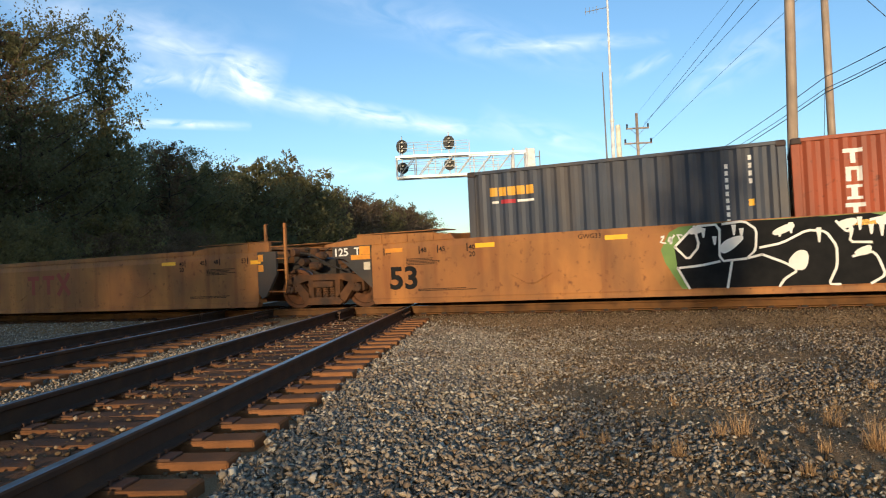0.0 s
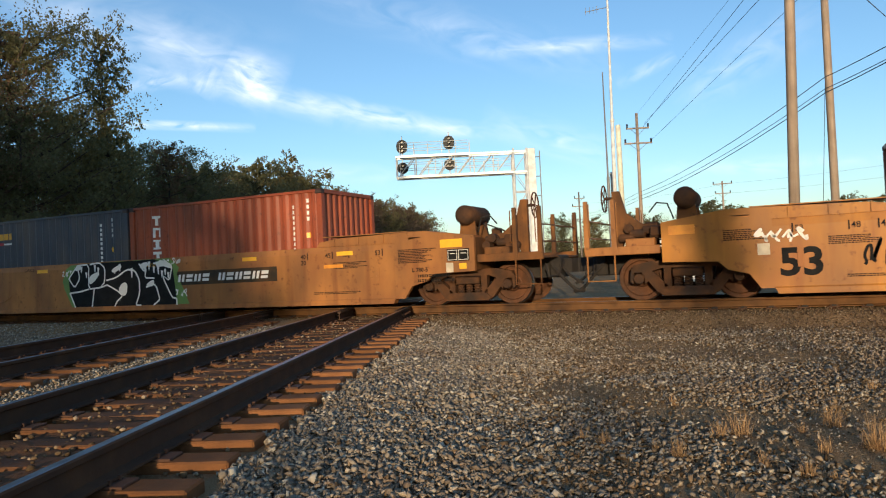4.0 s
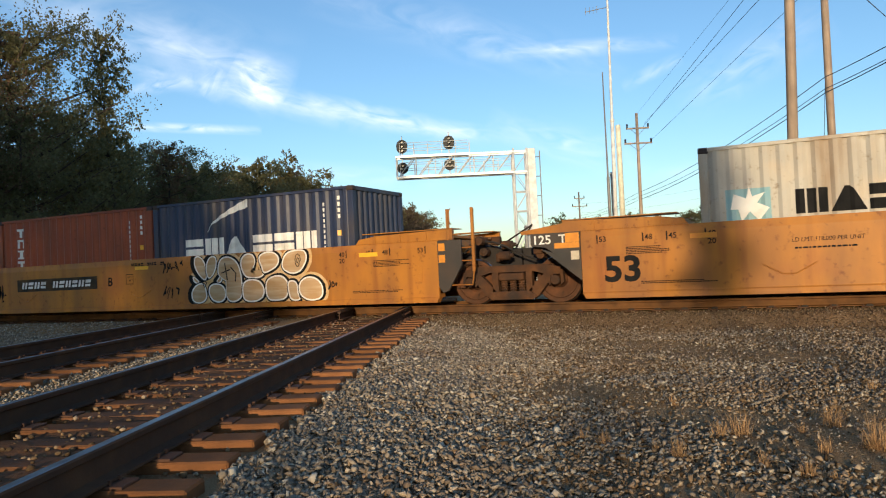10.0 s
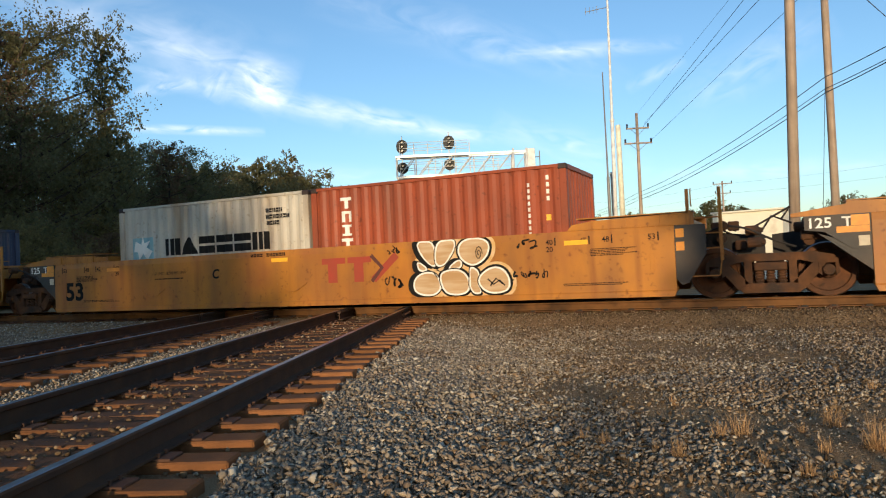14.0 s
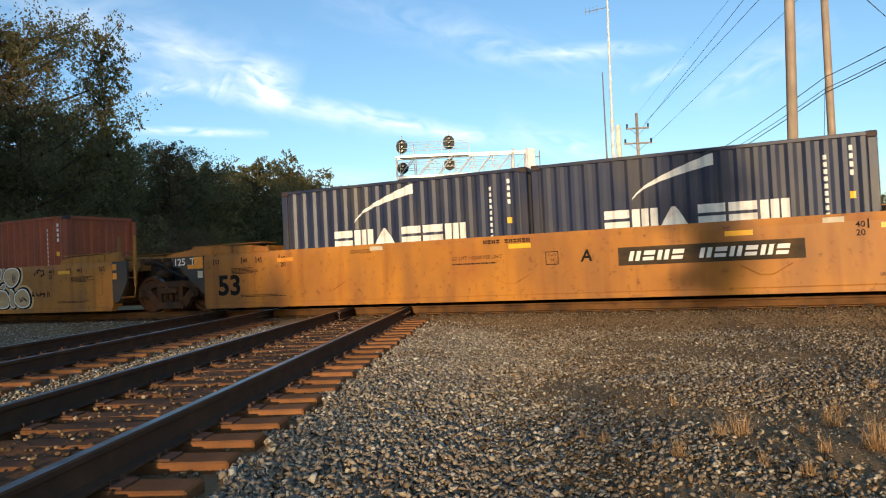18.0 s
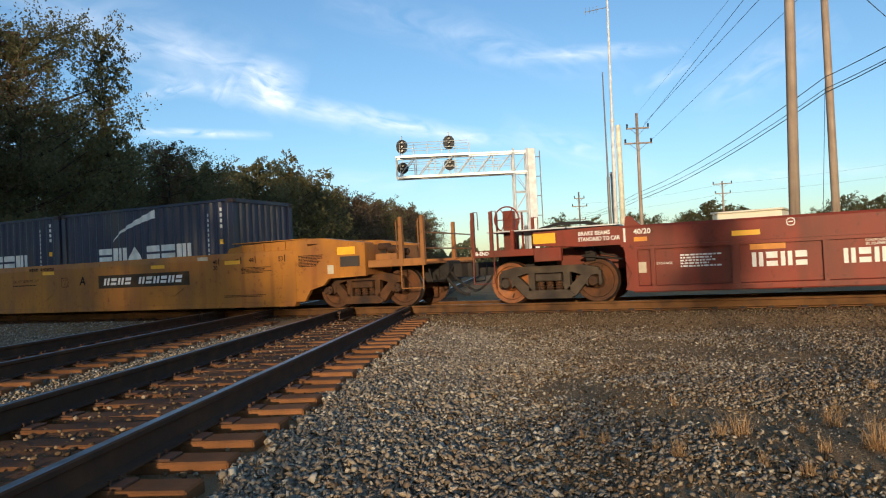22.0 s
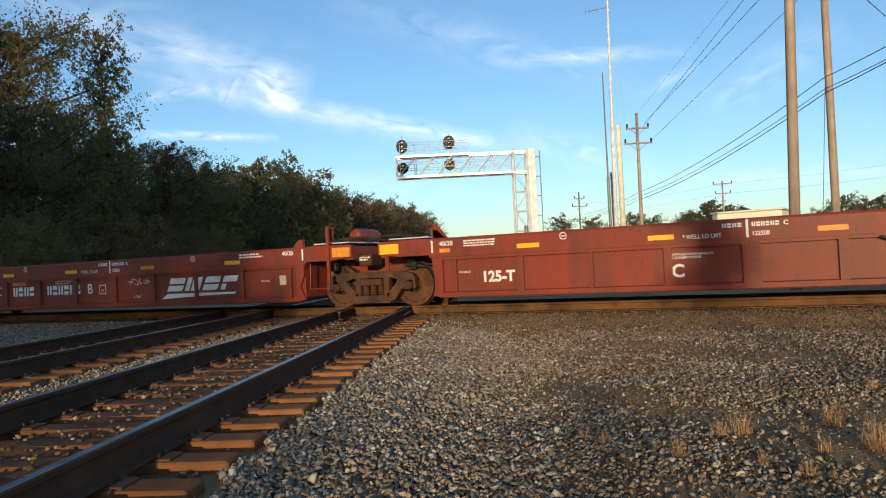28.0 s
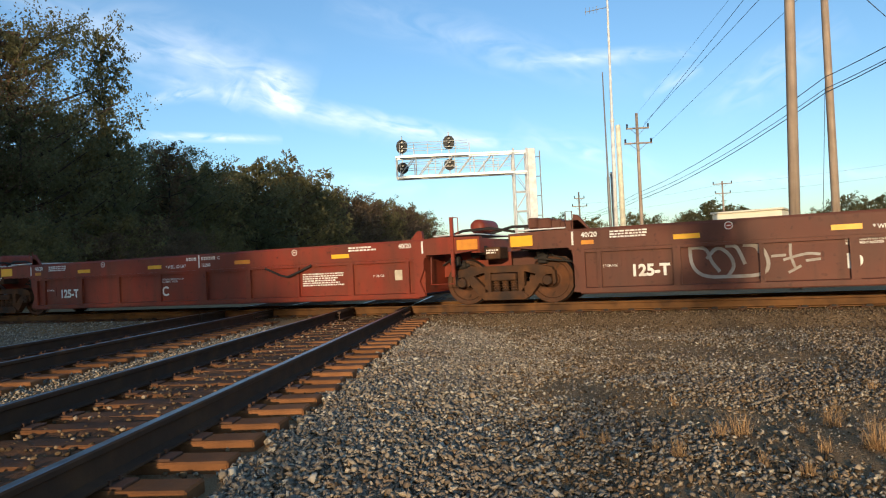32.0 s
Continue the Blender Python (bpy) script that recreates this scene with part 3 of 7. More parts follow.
# ---- trees
def tree_meshes(seed, height, spread, leaves, size, low=0.12, limbs=34, column=False, trunk_k=0.017, tight=0.28, sway=0.05, tri=False, lump=0.55):
    """Trunk with limbs, and a crown of many small leaf clumps round the limbs' ends."""
    r = random.Random(seed)
    bm = bmesh.new()
    trunk_r = height * trunk_k
    top = Vector((r.uniform(-sway, sway) * height, r.uniform(-sway, sway) * height, height * 0.88))
    knots = [Vector((0, 0, -0.3)).lerp(top, k / 5) + Vector((r.uniform(-1, 1), r.uniform(-1, 1), 0)) * (height * 0.16 * sway * k) for k in range(6)]
    for k in range(5):
        tube(bm, knots[k], knots[k + 1], trunk_r * (1 - 0.17 * k), trunk_r * (1 - 0.17 * (k + 1)), 7, False)
    ends = []
    for i in range(limbs):
        f = low + (1 - low) * (i + r.uniform(0, 1)) / limbs
        base = knots[min(4, int(f * 5))].lerp(knots[min(5, int(f * 5) + 1)], f * 5 % 1)
        a = i * 2.4 + r.uniform(-0.5, 0.5)
        round_ = 1.0 if column else 0.4 + 0.6 * math.sin(math.pi * min(0.97, 0.2 + 0.75 * f))
        reach = spread * round_ * r.uniform(0.6, 1.05)
        tip = base + Vector((math.cos(a) * reach, math.sin(a) * reach, reach * r.uniform(0.15, 0.6)))
        mid = base.lerp(tip, 0.5) + Vector((0, 0, -0.06 * reach))
        tube(bm, base, mid, trunk_r * 0.35, trunk_r * 0.2, 5, False)
        tube(bm, mid, tip, trunk_r * 0.2, trunk_r * 0.06, 4, False)
        ends += [(tip, reach * 0.36), (mid.lerp(tip, 0.55), reach * 0.32), (mid, reach * 0.25), (base.lerp(mid, 0.4), reach * 0.2)]
    trunk = bpy.data.meshes.new("trunk")
    bm.to_mesh(trunk)
    bm.free()
    g = np.random.default_rng(seed)
    e = np.array([(*p, q) for p, q in ends])
    pick = g.integers(0, len(e), leaves)
    # leaves gather in clumps round each limb's end
    clump = np.clip(g.normal(0, 1, (len(e), 5, 3)), -1.4, 1.4) * lump
    off = clump[pick, g.integers(0, 5, leaves)] + g.normal(0, tight, (leaves, 3))
    c = e[pick, :3] + off * e[pick, 3:] * (1, 1, 0.8)
    c[:, 2] = np.maximum(c[:, 2], 0.15)
    u, v = g.normal(0, 1, (leaves, 3)), g.normal(0, 1, (leaves, 3))
    u /= np.linalg.norm(u, axis=1)[:, None]
    v -= u * (u * v).sum(1)[:, None]
    v /= np.linalg.norm(v, axis=1)[:, None]
    s = size * g.uniform(0.5, 1.3, (leaves, 1))
    if tri:
        three = np.stack([c - u * s - v * s * 0.35, c + v * s * 0.7, c + u * s - v * s * 0.35], 1).reshape(-1, 3)
        return trunk, raw_mesh("crown", three, np.arange(leaves * 3).reshape(-1, 3))
    quad = np.stack([c - u * s, c + v * s * 0.62, c + u * s, c - v * s * 0.58], 1).reshape(-1, 3)
    return trunk, raw_mesh("crown", quad, np.arange(leaves * 4).reshape(-1, 4))


TREE_ME = {}


def tree(kind, at, turn, size, label, group, leaf, name="tree", stretch=1.0):
    trunk_me, crown_me = kind
    ob = tagged(new(name), label, "tree" if name == "tree" else "shrub", group)
    ob.matrix_basis = pose(at[0], at[1], at[2], 0, 0, turn)
    ob.scale = (size, size, size * stretch)
    for nm, me, m in (("trunk", trunk_me, "bark"), ("crown", crown_me, leaf)):
        key = (me.name, m)
        if key not in TREE_ME:
            q = me.copy()
            q.materials.append(M[m])
            TREE_ME[key] = q
        child = new(nm, TREE_ME[key])
        child.parent = ob
    return ob


NEAR = [tree_meshes(11 + k, 16.0, 5.4, 30000, 0.105, 0.04, 46, tri=True) for k in range(3)]
OPEN = [tree_meshes(15 + k, 17.0, 6.0, 44000, 0.085, 0.2, 44, trunk_k=0.022, tight=0.24, lump=0.62) for k in range(2)]
SLIM = [tree_meshes(31 + k, 16.0, 2.2, 12000, 0.1, 0.25, 44, True, 0.012, tight=0.2, lump=0.6) for k in range(2)]
FAR = [tree_meshes(41 + k, 14.0, 5.2, 9500, 0.19, 0.03, 40, tri=True) for k in range(3)]
BUSH = [tree_meshes(51 + k, 5.5, 3.2, 8500, 0.11, 0.02, 30, tri=True) for k in range(2)]
LOOSE = [tree_meshes(95, 5.5, 2.6, 380, 0.15, 0.05, 14, tight=0.22, lump=0.68)]
TALL = [tree_meshes(91, 14.0, 2.4, 1300, 0.3, 0.64, 30, trunk_k=0.005, tight=0.22, sway=0.01, lump=0.68)]
HIGH = [tree_meshes(81, 15.5, 0.72, 4300, 0.1, 0.56, 60, True, 0.006, tight=0.22, sway=0.005, lump=0.68)]
SHADE = [tree_meshes(97 + k, 14.0, 4.8, 5600, 0.56, 0.03, 60, tight=0.2, tri=True, lump=0.5) for k in range(2)]
SPRUCE = [tree_meshes(61, 9.0, 2.0, 7000, 0.13, 0.03, 44, tri=True)]
LEAVES = ("leaf", "leaf_olive", "leaf_olive", "leaf", "leaf_rust", "leaf_rust")
r0 = random.Random(5)
WOODS = "woodland edge beside the tracks"
LAB = {"leaf": "dense dark green broadleaf tree at the woodland edge", "leaf_olive": "olive-green broadleaf tree turning yellow in autumn", "leaf_rust": "broadleaf tree with russet autumn leaves"}
# the two tall trees at the head of the woods
tree(OPEN[0], on_tracks(-35.5, 49.6, -0.4), 40, 1.3, "tall broad tree with an open dark olive crown", WOODS, "leaf")
tree(OPEN[1], on_tracks(-38.5, 46.0, -0.4), 150, 1.2, "tall broad tree with an open brownish crown", WOODS, "leaf_rust")
tree(SLIM[0], on_tracks(-31.0, 56.6, -0.4), 10, 1.06, "tall slender tree with sparse silvery leaves", WOODS, "leaf", stretch=1.42)
tree(SLIM[1], on_tracks(-34.2, 60.5, -0.4), 80, 0.98, "slender tree with sparse olive leaves", WOODS, "leaf_olive")
tree(SLIM[0], on_tracks(-33.0, 68.0, -0.4), 200, 1.0, "thin tree with sparse greyish-pink leaves", WOODS, "leaf_rust")
tree(SLIM[1], on_tracks(-33.5, 118.0, -0.4), 30, 1.15, "thin tree with sparse greyish-pink leaves", WOODS, "leaf_rust")
tree(SLIM[0], on_tracks(-33.5, 126.0, -0.4), 300, 1.1, "thin tree with sparse greyish-pink leaves", WOODS, "leaf_rust")
for i in range(15):
    al = 36 + i * 3.6 + r0.uniform(-1, 1)
    lat = (-35.5, -40.5, -46)[i % 3] + r0.uniform(-1.5, 1.5)
    leaf = LEAVES[r0.randrange(6)]
    h = r0.uniform(0.8, 0.95) if al < 56 else r0.uniform(0.95, 1.08)
    tree(NEAR[i % 3], on_tracks(lat, al, -0.4), r0.uniform(0, 360), h, LAB[leaf], WOODS, leaf)
for i in range(50):
    al = 86 + i * 4.2 + r0.uniform(-1.5, 1.5)
    lat = (-35, -41, -48)[i % 3] + r0.uniform(-2, 2) + 0.02 * (al - 86)
    leaf = ("leaf_olive", "leaf", "leaf_rust", "leaf_olive")[r0.randrange(4)]
    tree(FAR[i % 3], on_tracks(lat, al, -0.4), r0.uniform(0, 360), r0.uniform(1.05, 1.28) * (1.1 if al > 105 else 1.0) * (1 + 0.0012 * (al - 86)), LAB[leaf], WOODS, leaf)
for i in range(24):
    al = 34 + i * 3.6 + r0.uniform(-1, 1)
    leaf = ("leaf", "leaf_olive", "leaf_rust")[r0.randrange(3)]
    tree(BUSH[i % 2], on_tracks(-29.5 + r0.uniform(-1.5, 1.5), al, -0.4), r0.uniform(0, 360), r0.uniform(0.7, 1.15), "dense shrub at the foot of the woods", "shrubs along the woods", leaf, "shrub")
# beyond the train, to the right of the tracks
for k, (x, y, h, kind, leaf) in enumerate(((-47, 176, 0.92, FAR, "leaf"), (-38, 170, 0.84, FAR, "leaf_olive"), (-31, 190, 0.95, FAR, "leaf_olive"), (-24, 168, 0.78, FAR, "leaf"), (-17, 165, 0.76, FAR, "leaf_olive"), (-11.5, 128, 0.66, FAR, "leaf"),
                                          (-9.0, 127, 1.22, SPRUCE, "leaf"), (-6.4, 127, 1.1, SPRUCE, "leaf"), (-12.8, 130, 1.0, SPRUCE, "leaf"), (-3.9, 126, 1.05, SPRUCE, "leaf"), (-8, 132, 0.72, FAR, "leaf"), (-4.5, 131, 0.66, FAR, "leaf"), (11.0, 137, 0.74, FAR, "leaf"), (14.0, 138, 0.7, FAR, "leaf"), (17.2, 138, 1.15, SPRUCE, "leaf"), (8.4, 140, 0.6, FAR, "leaf_olive"), (21, 138, 0.66, FAR, "leaf"))):
    tree(kind[k % len(kind)], (x, y, -0.4), 37 * k, h, "small distant tree beyond the tracks", "distant trees", leaf)
# a far wood along the horizon
g2 = np.random.default_rng(3)
n = 15000
ang = g2.uniform(-0.62, 0.32, n)
dist = g2.uniform(330, 420, n)
hh = 9 + 3 * np.sin(ang * 60) + 2.2 * np.sin(ang * 143 + 1) + 1.5 * np.sin(ang * 290)
zz = g2.uniform(0, 1, n) ** 0.8 * hh
c = np.stack([np.sin(ang) * dist, np.cos(ang) * dist, zz - 0.4], 1)
uu, vv = g2.normal(0, 1, (n, 3)), g2.normal(0, 1, (n, 3))
uu /= np.linalg.norm(uu, axis=1)[:, None]
vv /= np.linalg.norm(vv, axis=1)[:, None]
q = np.stack([c - uu * 1.3, c + vv * 0.9, c + uu * 1.3, c - vv * 0.9], 1).reshape(-1, 3)
tagged(put_mesh("far_woods", raw_mesh("far_woods", q, np.arange(4 * n).reshape(-1, 4)), "leaf"), "dark far woods along the horizon", "woods", kind="stuff")
# unseen trees added behind the viewpoint, which keep the low sun off the woods and the train's far end
for k in range(16):
    x, y = 12.2 - 4.7 * k + r0.uniform(-0.8, 0.8), -110 - (k % 3) * 5
    tree(SHADE[k % 2], (x, y, -0.4), 50 * k, r0.uniform(2.45, 2.65), "added unseen dense tree behind the viewpoint that blocks the sun", "trees behind the viewpoint", "leaf")
for k in range(11):
    tree(SHADE[k % 2], (13.0 - 7.5 * k + r0.uniform(-1, 1), -135 - (k % 2) * 7, -0.4), 50 * k, r0.uniform(2.7, 2.9), "added unseen dense tree behind the viewpoint that blocks the sun", "trees behind the viewpoint", "leaf")
# high crowns added out of view to dim the sun on the far woods
for k in range(2):
    tree(TALL[0], (5.5 + 2.7 * k, -66 - (k % 2) * 5, -0.4), 50 * k, r0.uniform(2.6, 2.8), "added unseen very tall tree behind the viewpoint, its high crown shading the woods", "trees behind the viewpoint", "leaf")
# unseen caster, shaped so its upright shadow band falls on the train
tree(HIGH[0], (13.97, -35.0, -0.4), 0, 1.0, "added unseen columnar tree behind the viewpoint that casts a shadow band", "trees behind the viewpoint", "leaf")


# sparse tall shrubs, added unseen behind the viewpoint, thin out the light on the near ground
for k in range(12):
    tree(LOOSE[0], (9.9 + 1.12 * k, -40 + (k % 3), -0.4), 70 * k, r0.uniform(1.17, 1.25), "added unseen sparse shrub behind the viewpoint that thins the sunlight", "shrubs behind the viewpoint", "leaf_olive", "shrub")


# ---- cantilever signal bridge
def signal_bridge():
    ob = thing("signal_bridge", (-14.8, 45.85, -0.15, TURN + 4.5), "white galvanised cantilever signal bridge with four black signal heads", "signal bridge")
    G = "galv"
    for x in (-0.45, 0.42):
        for y in (-0.45, 0.45):
            bm = bmesh.new()
            tube(bm, (x, y, -0.2), (x, y, 8.55), 0.075, n=8)
            part("mast_leg", bm, G, ob)
    bm = bmesh.new()
    box(bm, -0.9, 0.9, -0.9, 0.9, -0.5, 0.35, 0.03)
    part("footing", bm, mat("pale concrete", (0.5, 0.48, 0.45), None, 2, 0.9), ob)
    for z in range(5):
        z0 = 0.5 + z * 1.3
        for y in (-0.45, 0.45):
            s = 1 if z % 2 else -1
            rod("lacing", ob, G, [(-0.45 * s, y, z0), (0.42 * s, y, z0 + 1.3)], 0.025)
            rod("lacing", ob, G, [(-0.45, y, z0 + 1.3), (0.42, y, z0 + 1.3)], 0.04)
    for y in (-0.45, 0.45):
        rod("lacing", ob, G, [(-0.4, y, 7.1), (0.4, y, 8.2)], 0.03)
        for z in (6.98, 8.33):
            bm = bmesh.new()
            box(bm, -8.2, 0.45, y - 0.06, y + 0.06, z - 0.07, z + 0.07, 0.01)
            part("chord", bm, G, ob)
        xs = [-8.15 + 1.28 * k for k in range(7)]
        for k, x in enumerate(xs):
            rod("brace", ob, G, [(x, y, 6.98), (x, y, 8.33)], 0.045 if k == 0 else 0.025)
            if k < 6:
                rod("brace", ob, G, [(x + 0.1, y, 6.98), (x + 1.2, y, 8.33)], 0.04)
    for k in range(13):
        x = -8.0 + 0.66 * k
        rod("brace", ob, G, [(x, -0.45, 6.98), (x, 0.45, 6.98)], 0.025)
    bm = bmesh.new()
    box(bm, -8.0, -0.5, -0.4, 0.4, 7.06, 7.09)
    part("walkway", bm, G, ob)
    bm = bmesh.new()
    box(bm, -8.0, -3.4, -0.4, 0.4, 8.41, 8.44)
    part("walkway", bm, G, ob)
    for z0, x1, hts in ((8.44, -3.4, (0.42, 0.8)), (7.09, -0.6, (0.45, 0.85))):
        for y in (-0.5, 0.5):
            for h in hts:
                rod("handrail", ob, G, [(-7.9, y, z0 + h), (x1, y, z0 + h)], 0.02)
            k = -7.9
            while k < x1 + 0.1:
                rod("rail_post", ob, G, [(k, y, z0), (k, y, z0 + hts[1])], 0.018)
                k += 0.92
    for x, z, tall in ((-7.75, 9.03, 1.4), (-7.75, 7.6, 1.0), (-4.65, 9.16, 1.4), (-4.65, 7.7, 1.0)):
        bm = bmesh.new()
        n = 24
        prism(bm, [(x + 0.37 * math.cos(2 * math.pi * k / n), z + 0.38 * math.sin(2 * math.pi * k / n) + (0.2 * (tall - 1)) * (1 if math.sin(2 * math.pi * k / n) >= 0 else -1)) for k in range(n)], -0.36, -0.33, "y")
        head = part("signal_head", bm, "signalblack", ob, "black oval signal head with hooded lamps")
        for k in range(3):
            a = 1.5708 + 2.0944 * k if tall == 1.0 else 0
            lx, lz = (x + 0.15 * math.cos(a), z + 0.15 * math.sin(a)) if tall == 1.0 else (x, z + 0.27 * (1 - k))
            bm = bmesh.new()
            tube(bm, (lx, -0.36, lz), (lx, -0.6, lz), 0.1, 0.1, 12, False)
            part("hood", bm, "signalblack", head)
            bm = bmesh.new()
            tube(bm, (lx, -0.362, lz), (lx, -0.38, lz), 0.09, 0.09, 12)
            part("lens", bm, "insul", head)
        rod("head_mount", ob, G, [(x, -0.3, z - 0.8), (x, -0.3, z + 0.7)], 0.04)
    # added white panel: the mast's bright sunlit side put in as a shape
    bm = bmesh.new()
    box(bm, 0.5, 0.98, -0.46, -0.38, 0.0, 8.5, 0.02)
    part("cable_trough", bm, "mastwhite", ob, "broad white panel standing in for the sunlit face of the mast")
    # ladder beside the mast, with its cage of hoops
    for x in (0.75, 1.02):
        rod("ladder_rail", ob, "mastwhite", [(x, 0.2, 0.0), (x, 0.2, 8.5)], 0.05)
    for k in range(26):
        rod("ladder_rung", ob, "mastwhite", [(0.75, 0.2, 0.5 + 0.3 * k), (1.02, 0.2, 0.5 + 0.3 * k)], 0.02)
    rod("cage_bar", ob, "greypole", [(1.35, 0.1, 0.0), (1.35, 0.1, 8.4)], 0.035)
    for k in range(6):
        rod("cage_hoop", ob, "greypole", [(1.05, 0.2, 1.5 + 1.3 * k), (1.35, 0.1, 1.5 + 1.3 * k)], 0.03)
    bm = bmesh.new()
    lathe(bm, [(0, 0.12), (2.2, 0.12), (2.25, 0.16), (2.4, 0.1)], 10, "z", (0.1, -0.9, 1.0))
    part("junction_post", bm, "greypole", ob)
    return ob


signal_bridge()


# ---- poles, masts and wires
def wood_pole(x, y, h, r, arms, label, lean=0.0, turn=0.0):
    ob = tagged(new("utility_pole"), label, "utility pole", "wooden utility poles")
    ob.matrix_basis = pose(x, y, -0.4, 0, lean, turn)
    bm = bmesh.new()
    lathe(bm, [(0, r), (h * 0.5, r * 0.87), (h, r * 0.7)], 16, "z")
    part("shaft", bm, "wood_pole", ob, smooth=True)
    for z, w in arms:
        bm = bmesh.new()
        box(bm, -w / 2, w / 2, -r - 0.1, -r + 0.02, z - 0.06, z + 0.06, 0.01)
        arm = part("crossarm", bm, "wood_pole", ob)
        for s in (-1, 1):
            rod("arm_brace", arm, "greypole", [(s * w * 0.3, -r - 0.02, z - 0.05), (0, -r * 0.9, z - 0.6)], 0.02)
            bm = bmesh.new()
            lathe(bm, [(0, 0.05), (0.08, 0.09), (0.14, 0.06), (0.2, 0.09), (0.3, 0.05)], 10, "z", (s * w * 0.46, -r - 0.04, z + 0.06))
            part("insulator", bm, "insul", arm)
    return ob


wood_pole(0.67, 24.47, 20, 0.165, (), "tall thick weathered wooden utility pole", 1.8)
wood_pole(2.63, 34.9, 21, 0.175, (), "weathered wooden utility pole with cables", 0.3)
wood_pole(-9.24, 59.3, 12.8, 0.16, ((11.55, 1.8), (10.35, 2.2)), "wooden utility pole with two crossarms", 0.3, 20)
wood_pole(-5.8, 112.4, 11.7, 0.16, ((11.3, 2.7), (9.9, 2.2)), "distant wooden utility pole with two crossarms", 0, 12)
wood_pole(-26.0, 108.7, 11.6, 0.16, ((10.6, 1.6), (9.4, 2.4), (7.4, 1.8)), "distant wooden utility pole with three crossarms", 0, 30)


def cable(name, a, b, r, sag, label, beyond=0.0):
    a, b = Vector(a), Vector(b)
    pts = []
    for k in range(13):
        f = k / 12 * (1 + beyond)
        p = a.lerp(b, f)
        p.z -= sag * 4 * f * (1 - f) if f < 1 else 0
        pts.append(tuple(p))
    bm = bmesh.new()
    pipe(bm, pts, r, 5)
    return tagged(part(name, bm, "wire"), label, "cable", "overhead cables")


for k, (a, b, r) in enumerate((((-9.14, 59.3, 12.33), (-1.08, 35.0, 12.23), 0.007), ((-8.71, 59.3, 11.23), (-0.47, 35.0, 12.11), 0.013), ((-8.61, 59.3, 11.49), (0.15, 35.0, 11.99), 0.013), ((-8.2, 59.3, 10.04), (1.06, 35.0, 11.18), 0.011))):
    cable("power_line", a, b, r, 0.0, "thin dark overhead power line", 1.2)
for za, zb, ze, r in ((6.06, 8.15, 7.28, 0.018), (5.74, 7.66, 6.87, 0.015), (5.47, 7.49, 6.78, 0.02)):
    cable("telephone_cable", (-9.2, 59.3, za), (2.54, 34.9, zb), r, 0.42, "black telephone cable strung between poles")
    cable("telephone_cable", (2.54, 34.9, zb), (3.77, 27.3, ze), r, 0.02, "black telephone cable strung between poles", 1.5)
    cable("telephone_cable", (-9.24, 59.35, za), (-26.0, 108.7, za + 1.5), r * 0.8, 0.3, "black telephone cable strung between poles")
for z in (10.9, 9.5):
    cable("power_line", (-5.8, 112.4, z), (19, 96, z - 0.4), 0.009, 0.3, "thin dark distant power line", 0.5)
    cable("power_line", (-5.8, 112.4, z), (-26, 108.7, z - 1.5), 0.008, 0.5, "thin dark distant power line")
cable("guy_wire", (2.6, 34.9, 9.0), (2.0, 35.3, -0.3), 0.012, 0.0, "thin steel guy wire of a pole")
cable("power_line", (3.4, 23.3, 7.0), (2.6, 23.0, 7.9), 0.012, 0.0, "dark overhead drop line", 4.0)

mast = thing("radio_mast", (-11.4, 60.4, -0.4), "tall white tubular radio mast with antennas", "mast")
mast.matrix_basis = pose(-11.55, 60.6, -0.4, 0, 0.8, 0)
bm = bmesh.new()
lathe(bm, [(0, 0.17), (12.6, 0.15), (12.65, 0.12), (21, 0.09), (27, 0.07)], 14, "z")
part("tube", bm, "mastwhite", mast, smooth=True)
bm = bmesh.new()
lathe(bm, [(12.55, 0.17), (12.6, 0.2), (12.8, 0.2), (12.85, 0.12)], 12, "z")
part("collar", bm, "mastwhite", mast)
bm = bmesh.new()
pipe(bm, [(0, 0, 22.2), (-1.9, 0, 22.1)], 0.03)
boom = part("antenna_boom", bm, "greypole", mast)
for x in (-0.9, -1.2, -1.5, -1.85):
    rod("antenna_rod", boom, "greypole", [(x, 0, 21.85), (x, 0, 22.45)], 0.018)
m2 = thing("white_post", (-10.95, 60.75, -0.4), "thick cream-white tubular post beside a radio mast", "post")
bm = bmesh.new()
lathe(bm, [(0, 0.24), (12.2, 0.21), (12.3, 0.16)], 16, "z")
part("tube", bm, mat("cream post paint", (0.85, 0.8, 0.62), None, 3, 0.5), m2, smooth=True)
m3 = thing("grey_mast", (-12.29, 62.3, -0.4), "thin grey antenna mast on a thicker tubular base", "mast")
bm = bmesh.new()
lathe(bm, [(0, 0.14), (8.2, 0.13), (8.3, 0.08), (17.3, 0.05)], 12, "z")
part("tube", bm, "greypole", m3, smooth=True)
bm = bmesh.new()
lathe(bm, [(0, 0.16), (8.3, 0.15), (8.35, 0.2), (8.6, 0.2)], 12, "z", (0.34, 0, 0))
part("base_tube", bm, "galv", m3, smooth=True)

# ---- trackside buildings beyond the train
M["beige"] = mat("cream painted sheet metal", (0.84, 0.77, 0.6), (0.8, 0.73, 0.56), 1.5, 0.6, 0, 0, 40, (0.6, 0.5, 0.36), 0.15, 2)
M["white_sheet"] = mat("white enamelled sheet metal", (0.84, 0.83, 0.78), (0.78, 0.77, 0.72), 1.5, 0.5, 0, 0, 40)
hut = thing("equipment_hut", (-0.66, 35.35, -0.4, -9), "cream metal railway equipment hut with a flat overhanging roof", "hut")
bm = bmesh.new()
